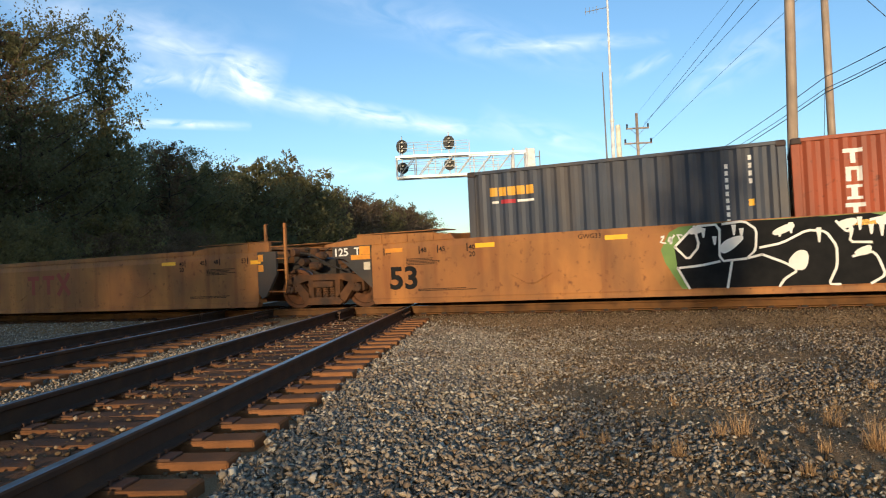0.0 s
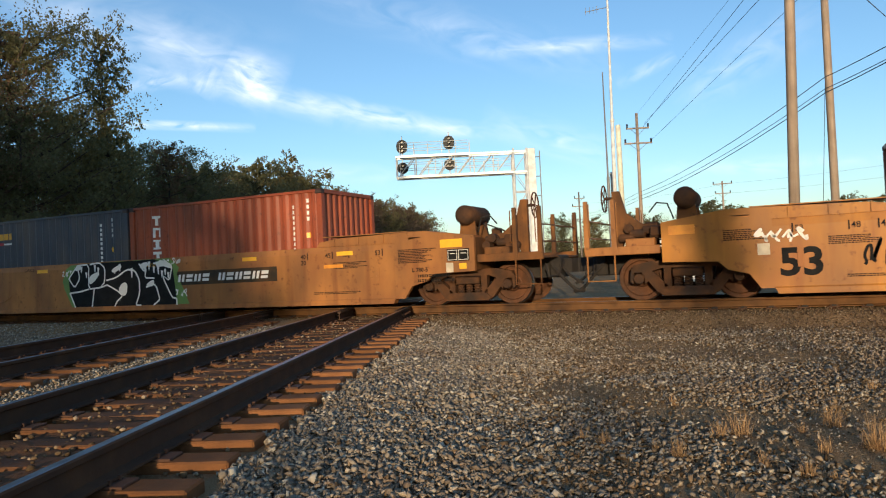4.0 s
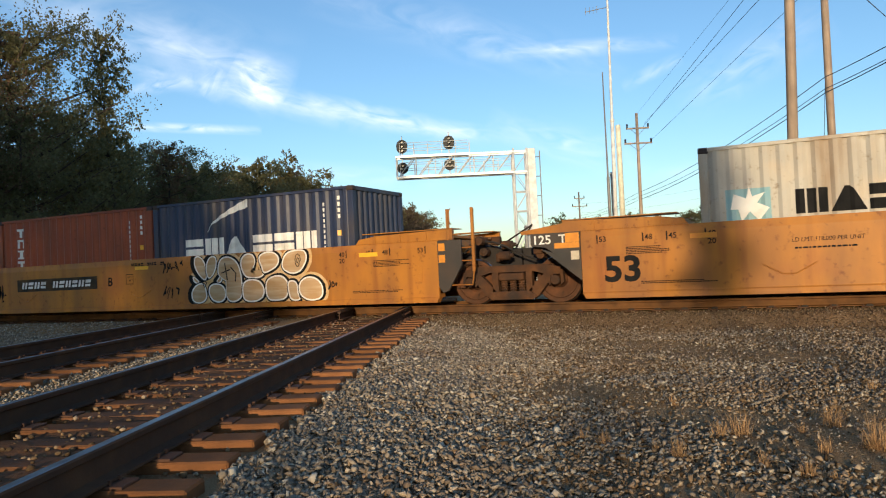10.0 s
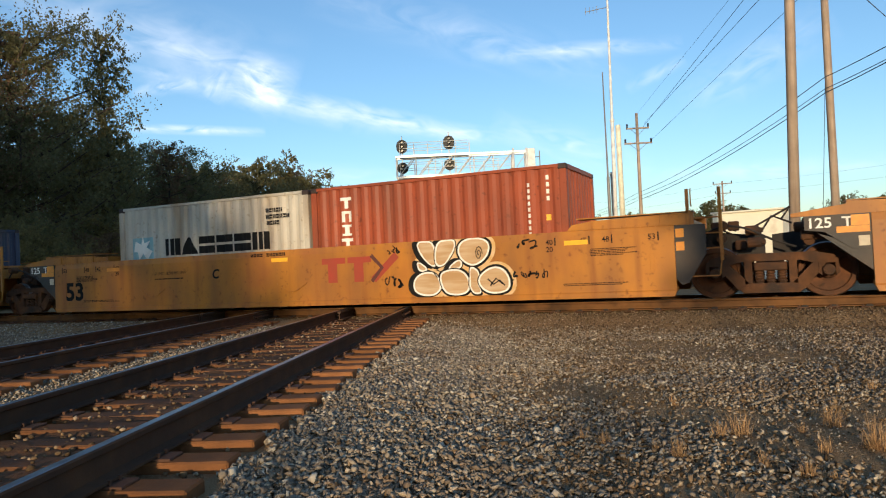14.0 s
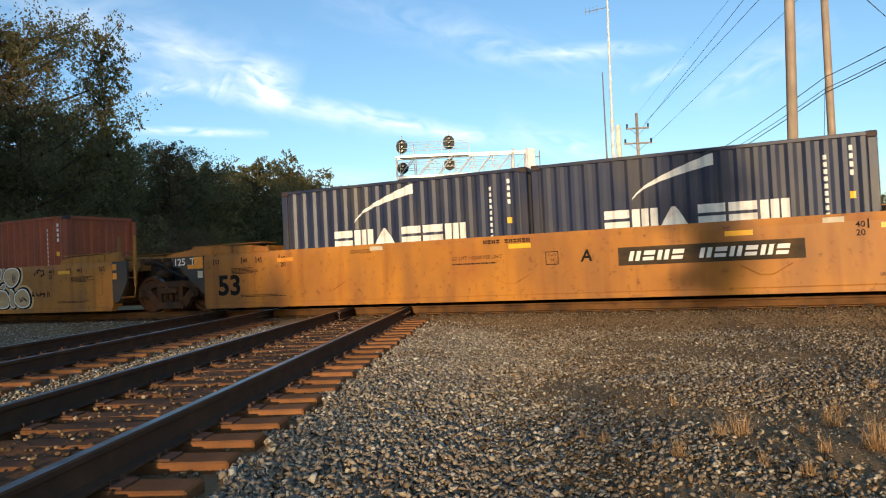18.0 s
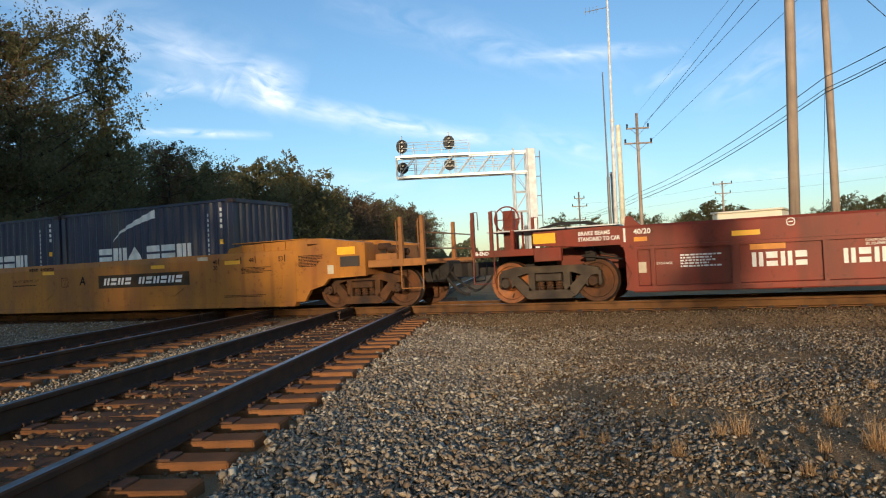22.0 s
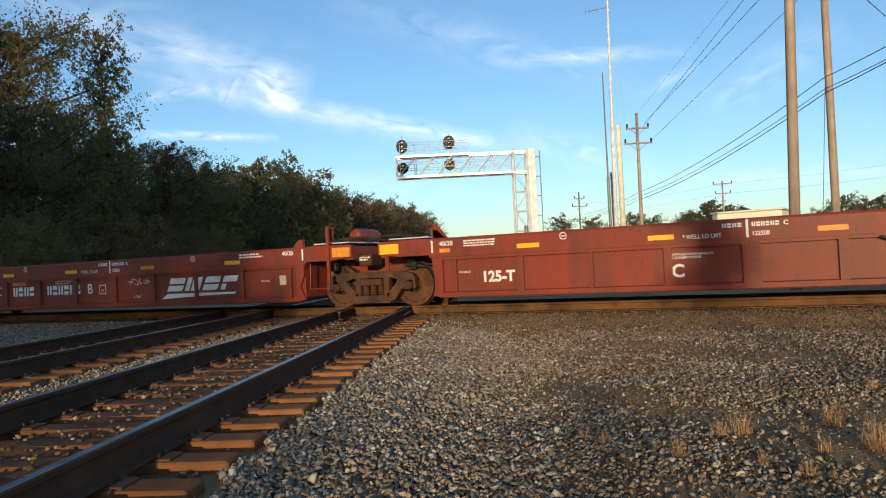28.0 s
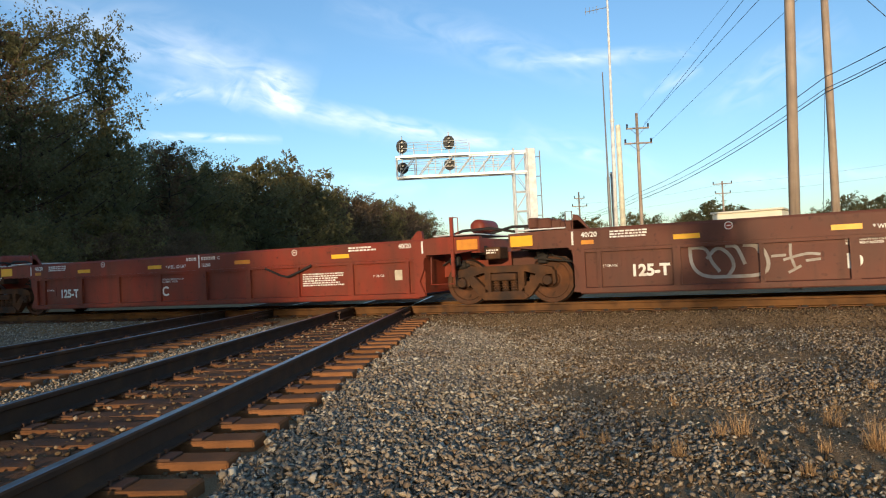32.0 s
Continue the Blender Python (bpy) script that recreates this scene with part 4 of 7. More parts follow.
box(bm, -1.42, 1.42, -1.2, 1.2, 0.0, 2.98, 0.02)
part("wall", bm, "beige", hut)
bm = bmesh.new()
box(bm, -1.5, 1.5, -1.3, 1.3, 2.985, 3.07, 0.02)
part("roof", bm, "beige", hut)
bm = bmesh.new()
box(bm, -0.75, 0.2, -1.235, -1.205, 0.15, 2.3, 0.01)
dr = part("door", bm, "beige", hut)
bm = bmesh.new()
box(bm, -0.9, -0.8, -1.27, -1.22, 1.55, 1.8, 0.01)
part("lamp_box", bm, "greypole", hut)
for k in range(6):
    bm = bmesh.new()
    box(bm, -1.425 + 0.47 * k, -1.405 + 0.47 * k, -1.215, -1.203, 0.02, 2.94)
    part("panel_seam", bm, "beige", hut)
for x in (-0.6, 0.1, 0.7):
    bm = bmesh.new()
    lathe(bm, [(3.05, 0.04), (3.14, 0.05), (3.18, 0.02)], 8, "z", (x, 0.5, 0))
    part("roof_vent", bm, "greypole", hut)
cab = thing("equipment_cabinet", (-3.4, 29.4, -0.4, -12), "white metal railway equipment cabinet on legs", "cabinet")
bm = bmesh.new()
box(bm, -1.16, 1.16, -0.9, 0.5, 0.15, 1.95, 0.02)
part("body", bm, "white_sheet", cab)
for x in (-0.57, 0.57):
    bm = bmesh.new()
    box(bm, x - 0.54, x + 0.54, -0.92, -0.903, 0.25, 1.85, 0.008)
    d = part("door", bm, "white_sheet", cab)
    rod("handle", d, "greypole", [(x + 0.4, -0.94, 1.0), (x + 0.4, -0.94, 1.2)], 0.015)
for x in (-1.05, 1.05):
    for y in (-0.8, 0.42):
        bm = bmesh.new()
        box(bm, x - 0.05, x + 0.05, y - 0.05, y + 0.05, -0.02, 0.15)
        part("leg", bm, "greypole", cab)
bm = bmesh.new()
box(bm, -1.22, 1.22, -0.96, 0.56, 1.95, 1.99, 0.01)
part("roof", bm, "white_sheet", cab)

# ---- thin high clouds: one very distant sheet
CLOUD_D = 3000.0
cm = bpy.data.materials.new("thin white cirrus")
cm.use_nodes = True
nt = cm.node_tree
cn, cl = nt.nodes, nt.links
cn.remove(cn["Principled BSDF"])
tco = cn.new("ShaderNodeTexCoord")


def cmath(op, a, b=None, clamp=False):
    m_ = cn.new("ShaderNodeMath")
    m_.operation, m_.use_clamp = op, clamp
    for slot, v in enumerate((a, b)):
        if v is None:
            continue
        if isinstance(v, (int, float)):
            m_.inputs[slot].default_value = v
        else:
            cl.new(v, m_.inputs[slot])
    return m_.outputs[0]


def streak(cx, cy, length, width, slope, strength, sc, seed, thin=4.0):
    """A wisp: noise drawn out along a line, fading to its ends and sides."""
    mp = cn.new("ShaderNodeMapping")
    mp.vector_type = "TEXTURE"
    mp.inputs["Location"].default_value = (cx, cy, 0)
    mp.inputs["Rotation"].default_value = (0, 0, math.atan(slope))
    cl.new(tco.outputs["Object"], mp.inputs["Vector"])
    sp = cn.new("ShaderNodeSeparateXYZ")
    cl.new(mp.outputs["Vector"], sp.inputs[0])
    mp2 = cn.new("ShaderNodeMapping")
    mp2.inputs["Scale"].default_value = (sc / thin, sc, 1)
    mp2.inputs["Location"].default_value = (seed, seed * 1.7, seed)
    cl.new(mp.outputs["Vector"], mp2.inputs["Vector"])
    nz = cn.new("ShaderNodeTexNoise")
    nz.inputs["Scale"].default_value, nz.inputs["Detail"].default_value, nz.inputs["Distortion"].default_value = 1.0, 9.0, 1.5
    cl.new(mp2.outputs["Vector"], nz.inputs["Vector"])
    across = cmath("SUBTRACT", 1.0, cmath("DIVIDE", cmath("ABSOLUTE", sp.outputs["Y"]), width), True)
    along = cmath("SUBTRACT", 1.0, cmath("DIVIDE", cmath("ABSOLUTE", sp.outputs["X"]), length), True)
    body = cmath("MULTIPLY", cmath("POWER", across, 1.3), cmath("POWER", along, 0.6))
    wisp = cmath("MULTIPLY", cmath("SUBTRACT", nz.outputs["Fac"], 0.31), 2.0, True)
    return cmath("MULTIPLY", cmath("MULTIPLY", body, wisp), strength, True)


CK = CLOUD_D / 1281.0
alpha = None
for spec in ((-560, 395, 330, 80, -0.25, 0.4, 0.006, 1.0), (-470, 352, 230, 44, -0.24, 0.72, 0.009, 12.0), (-318, 288, 56, 56, -0.5, 1.25, 0.014, 2.0), (-398, 290, 30, 40, 1.3, 0.8, 0.014, 13.0), (-490, 286, 60, 20, 0.15, 0.75, 0.016, 6.0),
             (-330, 268, 260, 30, -0.24, 0.75, 0.010, 3.0), (-120, 232, 220, 26, -0.2, 0.95, 0.012, 4.0), (20, 205, 150, 22, -0.12, 0.5, 0.014, 14.0), (-440, 209, 130, 11, -0.03, 1.5, 0.012, 5.0), (240, 350, 190, 20, 0.07, 0.75, 0.012, 7.0),
             (50, 375, 300, 60, -0.25, 0.3, 0.009, 8.0), (560, 330, 160, 60, 0.6, 0.35, 0.012, 9.0), (230, 180, 150, 44, -0.3, 0.45, 0.012, 10.0), (380, 308, 60, 16, 0.5, 0.6, 0.014, 15.0), (600, 140, 260, 24, 0.05, 0.4, 0.014, 11.0), (-260, 130, 300, 30, -0.05, 0.4, 0.012, 16.0)):
    s_ = streak(spec[0] * CK, spec[1] * CK, spec[2] * CK, spec[3] * CK, spec[4], spec[5], spec[6] / CK * 2.6, spec[7], 2.6)
    alpha = s_ if alpha is None else cmath("ADD", alpha, s_, True)
em = cn.new("ShaderNodeEmission")
em.inputs["Color"].default_value = (1.0, 0.97, 0.94, 1)
em.inputs["Strength"].default_value = 0.95
tr = cn.new("ShaderNodeBsdfTransparent")
mx = cn.new("ShaderNodeMixShader")
cl.new(alpha, mx.inputs[0])
cl.new(tr.outputs[0], mx.inputs[1])
cl.new(em.outputs[0], mx.inputs[2])
cl.new(mx.outputs[0], cn["Material Output"].inputs["Surface"])
bm = bmesh.new()
w_, h_ = 1100 * CK, 430 * CK
vs = [bm.verts.new(p) for p in ((-w_, 0, 0), (w_, 0, 0), (w_, h_ * 1.3, 0), (-w_, h_ * 1.3, 0))]
bm.faces.new(vs)
clouds = tagged(part("backdrop_clouds", bm, cm), "thin white cirrus clouds drifting in a blue sky", "clouds", kind="structure")
CLOUD_AT = STAND @ Matrix.Translation((0, 0, -CLOUD_D))
clouds.visible_shadow = False
# ---- the train
MOVERS, SPINNERS = [], []
HALF = 1.5


def train_thing(name, u, label, category, group):
    ob = thing(name, (u, TRACK_Y, 0), label, category, group)
    MOVERS.append((ob, u))
    return ob


# ---- writing and painted shapes
FONT_CURVE = bpy.data.curves.new("lettering", "FONT")
FONT_OB = new("lettering_source", FONT_CURVE)


def text(parent, s, x, z, h, material, y=-HALF - 0.004, shear=0.0, bold=0.0, wide=1.0, label=""):
    """Letters of height h standing on z, from x on, painted on the side that faces -y."""
    FONT_CURVE.body, FONT_CURVE.size, FONT_CURVE.shear, FONT_CURVE.offset = s, h / 0.70, shear, bold
    FONT_CURVE.resolution_u = 3
    bpy.context.view_layer.update()
    me = bpy.data.meshes.new_from_object(FONT_OB.evaluated_get(bpy.context.evaluated_depsgraph_get()))
    me.transform(Matrix(((wide, 0, 0, x), (0, 0, -1, y), (0, 1, 0, z), (0, 0, 0, 1))))
    me.materials.clear()
    if h < 0.12:
        return tagged(put_mesh("lettering", me, material, parent, label or f"small painted lettering {s}"), kind="stuff")
    bm = bmesh.new()
    bm.from_mesh(me)
    rest = set(bm.faces)
    while rest:
        todo, island = [rest.pop()], []
        while todo:
            f = todo.pop()
            island.append(f)
            near = {o for e in f.edges for o in e.link_faces} & rest
            rest -= near
            todo += near
        spots = {v: n for n, v in enumerate({v for f in island for v in f.verts})}
        one = bpy.data.meshes.new("letter")
        one.from_pydata([tuple(v.co) for v in spots], [], [[spots[v] for v in f.verts] for f in island])
        put_mesh("letter", one, material, parent, label or f"painted letter of {s}")
    bm.free()


def flat(bm, pts, y):
    vs = [bm.verts.new((p[0], y, p[1])) for p in pts]
    bm.faces.new(vs)


class Ribbon(list):
    """The pieces of one brush stroke, which share their corners."""


def paint(name, parent, material, shapes, y=-HALF - 0.004, label="", joined=False):
    """Thin paint on the side: every outline a piece of its own, a brush stroke one piece, print too small to pick apart one piece."""
    one = joined or isinstance(shapes, Ribbon)
    for k, group in enumerate([shapes] if one else [[q] for q in shapes]):
        bm = bmesh.new()
        for pts in group:
            flat(bm, pts, y - 0.0007 * (k % 4))
        if isinstance(shapes, Ribbon):
            bmesh.ops.remove_doubles(bm, verts=bm.verts, dist=0.0005)
        bmesh.ops.triangulate(bm, faces=bm.faces)
        for f in bm.faces:
            f.normal_update()
            if f.normal.y > 0:
                f.normal_flip()
        me = bpy.data.meshes.new(name)
        bm.to_mesh(me)
        bm.free()
        ob = put_mesh(name, me, material, parent, label)
        if joined:
            tagged(ob, kind="stuff")
    return ob


def rect(x0, x1, z0, z1, slant=0.0):
    return [(x0, z0), (x1, z0), (x1 + slant * (z1 - z0), z1), (x0 + slant * (z1 - z0), z1)]


def bars(parent, x0, x1, z, h, n, material, slant=0.0, thick=0.25, gaps=(), label="unreadable painted character", y=-HALF - 0.004):
    """Plain bars in place of characters: split blocks of their size."""
    out, w = [], (x1 - x0) / n
    for i in range(n):
        if i in gaps:
            continue
        a, b = x0 + i * w + 0.11 * w, x0 + (i + 1) * w - 0.11 * w
        if i % 2:
            out += [rect(a, b, z, z + 0.36 * h), rect(a, b, z + 0.56 * h, z + h)]
        else:
            out += [rect(a, a + 0.3 * w, z, z + h), rect(b - 0.3 * w, b, z, z + h)]
    out = [[(p[0] + slant * (p[1] - z), p[1]) for p in q] for q in out]
    return paint("character", parent, material, out, y, label, h < 0.12)


def fine_print(parent, x0, x1, z1, lines, h, material, seed, y=-HALF - 0.004):
    """Lines of print too small to read, as short bars."""
    r = random.Random(seed)
    out = []
    for i in range(lines):
        x, z = x0, z1 - i * h * 1.7
        end = x1 - r.uniform(0, 0.35) * (x1 - x0)
        while x < end:
            w = r.uniform(0.8, 3.0) * h
            out.append(rect(x, min(x + w, end), z - h, z))
            x += w + 0.6 * h
    return paint("fine_print", parent, material, out, y, "small painted print, too small to read", True)


def oval(cx, cz, rx, rz, n=26, wob=0.05, seed=0, tilt=0.0):
    r = random.Random(seed)
    ph = [r.uniform(0, 6.28) for _ in range(3)]
    out = []
    for i in range(n):
        a = 2 * math.pi * i / n
        k = 1 + wob * (math.sin(2 * a + ph[0]) + 0.6 * math.sin(3 * a + ph[1]))
        c, s = math.cos(a), math.sin(a)
        px, pz = rx * k * math.copysign(abs(c) ** 0.8, c), rz * k * math.copysign(abs(s) ** 0.8, s)
        out.append((cx + px * math.cos(tilt) - pz * math.sin(tilt), cz + px * math.sin(tilt) + pz * math.cos(tilt)))
    return out


def stroke(pts, w):
    """A brush stroke of width w along a path, mitred at its bends."""
    pts = [p for k, p in enumerate(pts) if not k or math.dist(p, pts[k - 1]) > 1e-3]
    ways = [((b[0] - a[0]) / math.dist(a, b), (b[1] - a[1]) / math.dist(a, b)) for a, b in zip(pts, pts[1:])]
    left, right = [], []
    for k, (x, z) in enumerate(pts):
        a, b = ways[max(0, k - 1)], ways[min(k, len(ways) - 1)]
        nx, nz = -(a[1] + b[1]), a[0] + b[0]
        d = math.hypot(nx, nz)
        nx, nz = (nx / d, nz / d) if d > 0.3 else (-b[1], b[0])
        end = -0.3 * w if k == 0 else (0.3 * w if k == len(pts) - 1 else 0.0)
        x, z = x + b[0] * end, z + b[1] * end
        left.append((x + nx * w / 2, z + nz * w / 2)), right.append((x - nx * w / 2, z - nz * w / 2))
    return Ribbon([right[k], right[k + 1], left[k + 1], left[k]] for k in range(len(ways)))


M["faded_panel"] = mat("faded dark panel paint", (0.055, 0.042, 0.028), (0.04, 0.032, 0.022), 3, 0.75, 0, 0, 60, (0.14, 0.07, 0.025), 0.35, 4, (0.5, 1, 1), spec=0.15)
M["graf_fill"] = mat("sprayed greyish pink paint", (0.52, 0.33, 0.16), (0.46, 0.27, 0.11), 2.5, 0.6, 0, 0, 60, (0.62, 0.47, 0.30), 0.4, 5, (0.3, 1, 2.5))
M["graf_white"] = mat("sprayed white paint", (0.86, 0.82, 0.74), (0.78, 0.73, 0.64), 5, 0.6)
M["graf_green"] = mat("sprayed green paint", (0.17, 0.28, 0.055), (0.13, 0.23, 0.05), 3, 0.6)
M["graf_haze"] = mat("thin overspray", (0.70, 0.50, 0.28), (0.62, 0.38, 0.13), 6, 0.7)


def rounded(pts, turns=2):
    """A closed outline with its corners cut round."""
    pts = list(pts)
    for _ in range(turns):
        out = []
        for (x0, z0), (x1, z1) in zip(pts, pts[1:] + pts[:1]):
            out += [(0.75 * x0 + 0.25 * x1, 0.75 * z0 + 0.25 * z1), (0.25 * x0 + 0.75 * x1, 0.25 * z0 + 0.75 * z1)]
        pts = out
    return pts


def bubble_graffiti(parent, blobs, y=-HALF - 0.003, eye=(0, 0, 0, 0), marks=()):
    """Rounded throw-up letters: an overspray, a black backing, then white-rimmed bubbles with a dull fill."""
    def ring(k, grow, dx=0.0):
        pts = rounded(blobs[k])
        cx, cz = sum(p[0] for p in pts) / len(pts), sum(p[1] for p in pts) / len(pts)
        out = []
        for x, z in pts:
            d = math.hypot(x - cx, z - cz) or 1
            f = max(0.2, (d + grow + 0.012) / d)
            out.append((cx + dx + (x - cx) * f, min(1.4, max(0.215, cz + (z - cz) * f))))
        return out
    every = range(len(blobs))
    paint("graffiti", parent, "graf_haze", [ring(k, 0.11, 0.02) for k in every], y, "faint sprayed haze round graffiti")
    paint("graffiti", parent, "black", [ring(k, 0.055, -0.08 if k < 5 else 0.0) for k in every], y - 0.003, "black backing of bubble-letter graffiti")
    for k in every:
        q = y - 0.0065 - 0.0025 * k
        paint("graffiti", parent, "black", [ring(k, 0.03)], q, "black outline of bubble-letter graffiti")
        paint("graffiti", parent, "graf_white", [ring(k, 0.008)], q - 0.0008, "white rim of bubble-letter graffiti")
        paint("graffiti", parent, "graf_fill", [ring(k, -0.03)], q - 0.0016, "dull pinkish fill of graffiti")
    last = y - 0.010 - 0.0025 * len(blobs)
    cx, cz, rx, rz = eye
    spiral = [(cx + rx * (1 - k / 19) * math.cos(k * 0.7), cz + rz * (1 - k / 19) * math.sin(k * 0.7)) for k in range(18)]
    paint("graffiti", parent, "black", stroke(spiral, 0.02), last, "black sprayed spiral")
    for pts in marks:
        paint("graffiti", parent, "black", stroke(pts, 0.03), last, "black sprayed mark")


def tag(parent, x, z, w, h, seed, material="black", width=0.022, y=-HALF - 0.005):
    """A sprayed scrawl that nobody can read."""
    r = random.Random(seed)
    n = max(3, int(w / 0.13))
    for i in range(n):
        cx = x + (i + 0.5) * w / n
        pts = [(cx + r.uniform(-0.6, 0.6) * w / n, z + r.uniform(0.0, 1.0) * h) for _ in range(5)]
        for _ in range(2):
            pts = [pts[0]] + [q for (ax, az), (bx, bz) in zip(pts, pts[1:]) for q in ((0.7 * ax + 0.3 * bx, 0.7 * az + 0.3 * bz), (0.3 * ax + 0.7 * bx, 0.3 * az + 0.7 * bz))] + [pts[-1]]
        paint("graffiti_tag", parent, material, stroke(pts, width * r.uniform(1.0, 2.1)), y - 0.0006 * (i % 3), "small sprayed graffiti stroke")


# ---- trucks
def wheel_mesh(r, steel):
    key = ("wheelset", r, steel)
    if key not in MESH:
        bm = bmesh.new()
        for s in (-1, 1):
            prof = [(0.84, 0.02), (0.84, 0.10), (0.80, 0.15), (0.745, 0.17), (0.735, r * 0.45), (0.76, r * 0.78), (0.80, r * 0.82), (0.805, r * 0.97),
                    (0.795, r), (0.70, r + 0.004), (0.685, r + 0.02), (0.665, r + 0.026), (0.655, r + 0.015), (0.655, r * 0.8), (0.70, r * 0.6), (0.66, 0.15), (0.60, 0.1)]
            lathe(bm, [(s * h, q) for h, q in prof], 32, "y")
            lathe(bm, [(s * 1.16, 0.02), (s * 1.16, 0.085), (s * 1.14, 0.1), (s * 0.9, 0.1), (s * 0.84, 0.08)], 16, "y")
            for k in range(3):
                a = 2.094 * k
                cx, cz = 0.055 * math.cos(a), 0.055 * math.sin(a)
                tube(bm, (cx, s * 1.155, cz), (cx, s * 1.185, cz), 0.018, n=6)
            for k in range(2):
                a = 0.6 + 2.6 * k
                cx, cz = 0.62 * r * math.cos(a), 0.62 * r * math.sin(a)
                box(bm, cx - 0.05, cx + 0.05, s * 0.775 - 0.004, s * 0.775 + 0.004, cz - 0.018, cz + 0.018)
        tube(bm, (0, -0.66, 0), (0, 0.66, 0), 0.085, n=12)
        bmesh.ops.recalc_face_normals(bm, faces=bm.faces)
        for f in bm.faces:
            c = f.calc_center_median()
            rad = math.hypot(c.x, c.z)
            if abs(c.y) > 1.1:
                f.material_index = 3
            elif rad > r * 0.985 and 0.69 < abs(c.y) < 0.8:
                f.material_index = 1
            elif len(f.verts) == 4 and 0.76 < abs(c.y) < 0.785 and f.calc_area() < 0.006 and 0.5 * r < rad < 0.75 * r and abs(f.normal.y) > 0.9:
                f.material_index = 2
        me = bpy.data.meshes.new("wheelset")
        bm.to_mesh(me)
        bm.free()
        for m in (steel, "tread", "truck", "truck_grey" if steel == "orange_wheel" else "truck"):
            me.materials.append(M[m])
        MESH[key] = me
    return MESH[key]


def side_frame(bm, a, r):
    """Cast side frame seen from the side: top member, sloping ends, spring seat, columns and axle boxes."""
    z0, z1 = -1.09, -0.93
    prism(bm, [(-a - 0.13, r + 0.12), (-a - 0.10, r + 0.26), (-a + 0.22, r + 0.33), (a - 0.22, r + 0.33), (a + 0.10, r + 0.26), (a + 0.13, r + 0.12),
               (a - 0.2, r + 0.12), (0.48, r + 0.19), (-0.48, r + 0.19), (-a + 0.2, r + 0.12)], z0, z1, "y")
    prism(bm, [(-0.46, 0.10), (0.46, 0.10), (0.52, 0.17), (0.38, 0.27), (-0.38, 0.27), (-0.52, 0.17)], z0 - 0.03, z1 + 0.02, "y")
    for s in (-1, 1):
        arm = [(s * (a - 0.02), r + 0.14), (s * (a - 0.24), r + 0.14), (s * 0.34, 0.26), (s * 0.46, 0.11), (s * 0.56, 0.17)]
        prism(bm, arm, z0 + 0.01, z1, "y")
        prism(bm, [(s * 0.30, 0.26), (s * 0.43, 0.26), (s * 0.43, r + 0.2), (s * 0.30, r + 0.2)], z0 + 0.01, z1, "y")
        prism(bm, [(s * a - 0.17, r - 0.05), (s * a - 0.11, r - 0.10), (s * a - 0.10, r + 0.13), (s * a + 0.10, r + 0.13), (s * a + 0.11, r - 0.10), (s * a + 0.17, r - 0.05),
                   (s * a + 0.15, r + 0.2), (s * a - 0.15, r + 0.2)], z0, z1, "y")


def coil(bm):
    prof = []
    for k in range(13):
        prof.append((k / 12, 0.062 if k % 2 else 0.085))
    lathe(bm, [(h * 0.30, q) for h, q in prof], 12, "z")


def make_truck(parent, x, a, r, steel="wheel", cast="truck"):
    def bolster(bm):
        prism(bm, [(-0.95, r + 0.05), (0.95, r + 0.05), (0.95, r + 0.16), (0.5, r + 0.3), (-0.5, r + 0.3), (-0.95, r + 0.16)], -0.22, 0.22, "x")
        for s in (-1, 1):
            box(bm, -0.27, 0.27, s * 1.02 - 0.13, s * 1.02 + 0.13, r + 0.02, r + 0.17, 0.02)
        for s in (-1, 1):
            box(bm, s * (a - 0.56) - 0.05, s * (a - 0.56) + 0.05, -0.75, 0.75, r - 0.14, r - 0.02)
    truck = shared(("truck", a, r), "truck", cast, parent, bolster, pose(x, 0, 0), "rust-brown cast steel truck")
    for s in (-1, 1):
        ws = new("wheelset", wheel_mesh(r, steel if not (steel == "orange_wheel" and s > 0) else "wheel"))
        ws.parent = truck
        ws.matrix_basis = pose(s * a, 0, r)
        tagged(ws, "rusty steel wheels on an axle" if steel == "wheel" else "orange-rusted steel wheels on an axle")
        SPINNERS.append((ws, pose(s * a, 0, r), r))
        turn = pose(0, 0, 0) if s < 0 else pose(0, 0, 0, 0, 0, 180)
        shared(("frame", a, r), "side_frame", cast, truck, lambda bm: side_frame(bm, a, r), turn)
        for k in (-0.19, 0.0, 0.19):
            shared("coil", "spring", "truck", truck, coil, pose(k, s * 1.01, 0.26), smooth=False)
    return truck


# ---- yellow articulated well cars
def hose(parent, pts, r=0.028):
    smooth = [Vector(p) for p in pts]
    for _ in range(3):
        cut = [smooth[0]]
        for a, b in zip(smooth, smooth[1:]):
            cut += [a.lerp(b, 0.25), a.lerp(b, 0.75)]
        smooth = cut + [smooth[-1]]
    return rod("air_hose", parent, "under", smooth, r, 6, "black rubber air hose")


def ladder(car, x, c, z0=0.72, z1=2.04, w=0.55):
    lad = block("ladder", car, c, x - 0.03, x + 0.03, -1.5, -1.43, z0, z1, 0.008)
    block("ladder_post", lad, c, x + w - 0.03, x + w + 0.03, -1.5, -1.43, z0, z1, 0.008)
    for z in (0.95, 1.22, 1.5):
        rod("rung", lad, c, [(x, -1.46, z), (x + w, -1.46, z)], 0.014)
    rod("stirrup", lad, c, [(x, -1.46, z0 + 0.05), (x + 0.03, -1.46, 0.45), (x + w - 0.05, -1.46, 0.45), (x + w, -1.46, z0 + 0.05)], 0.016)


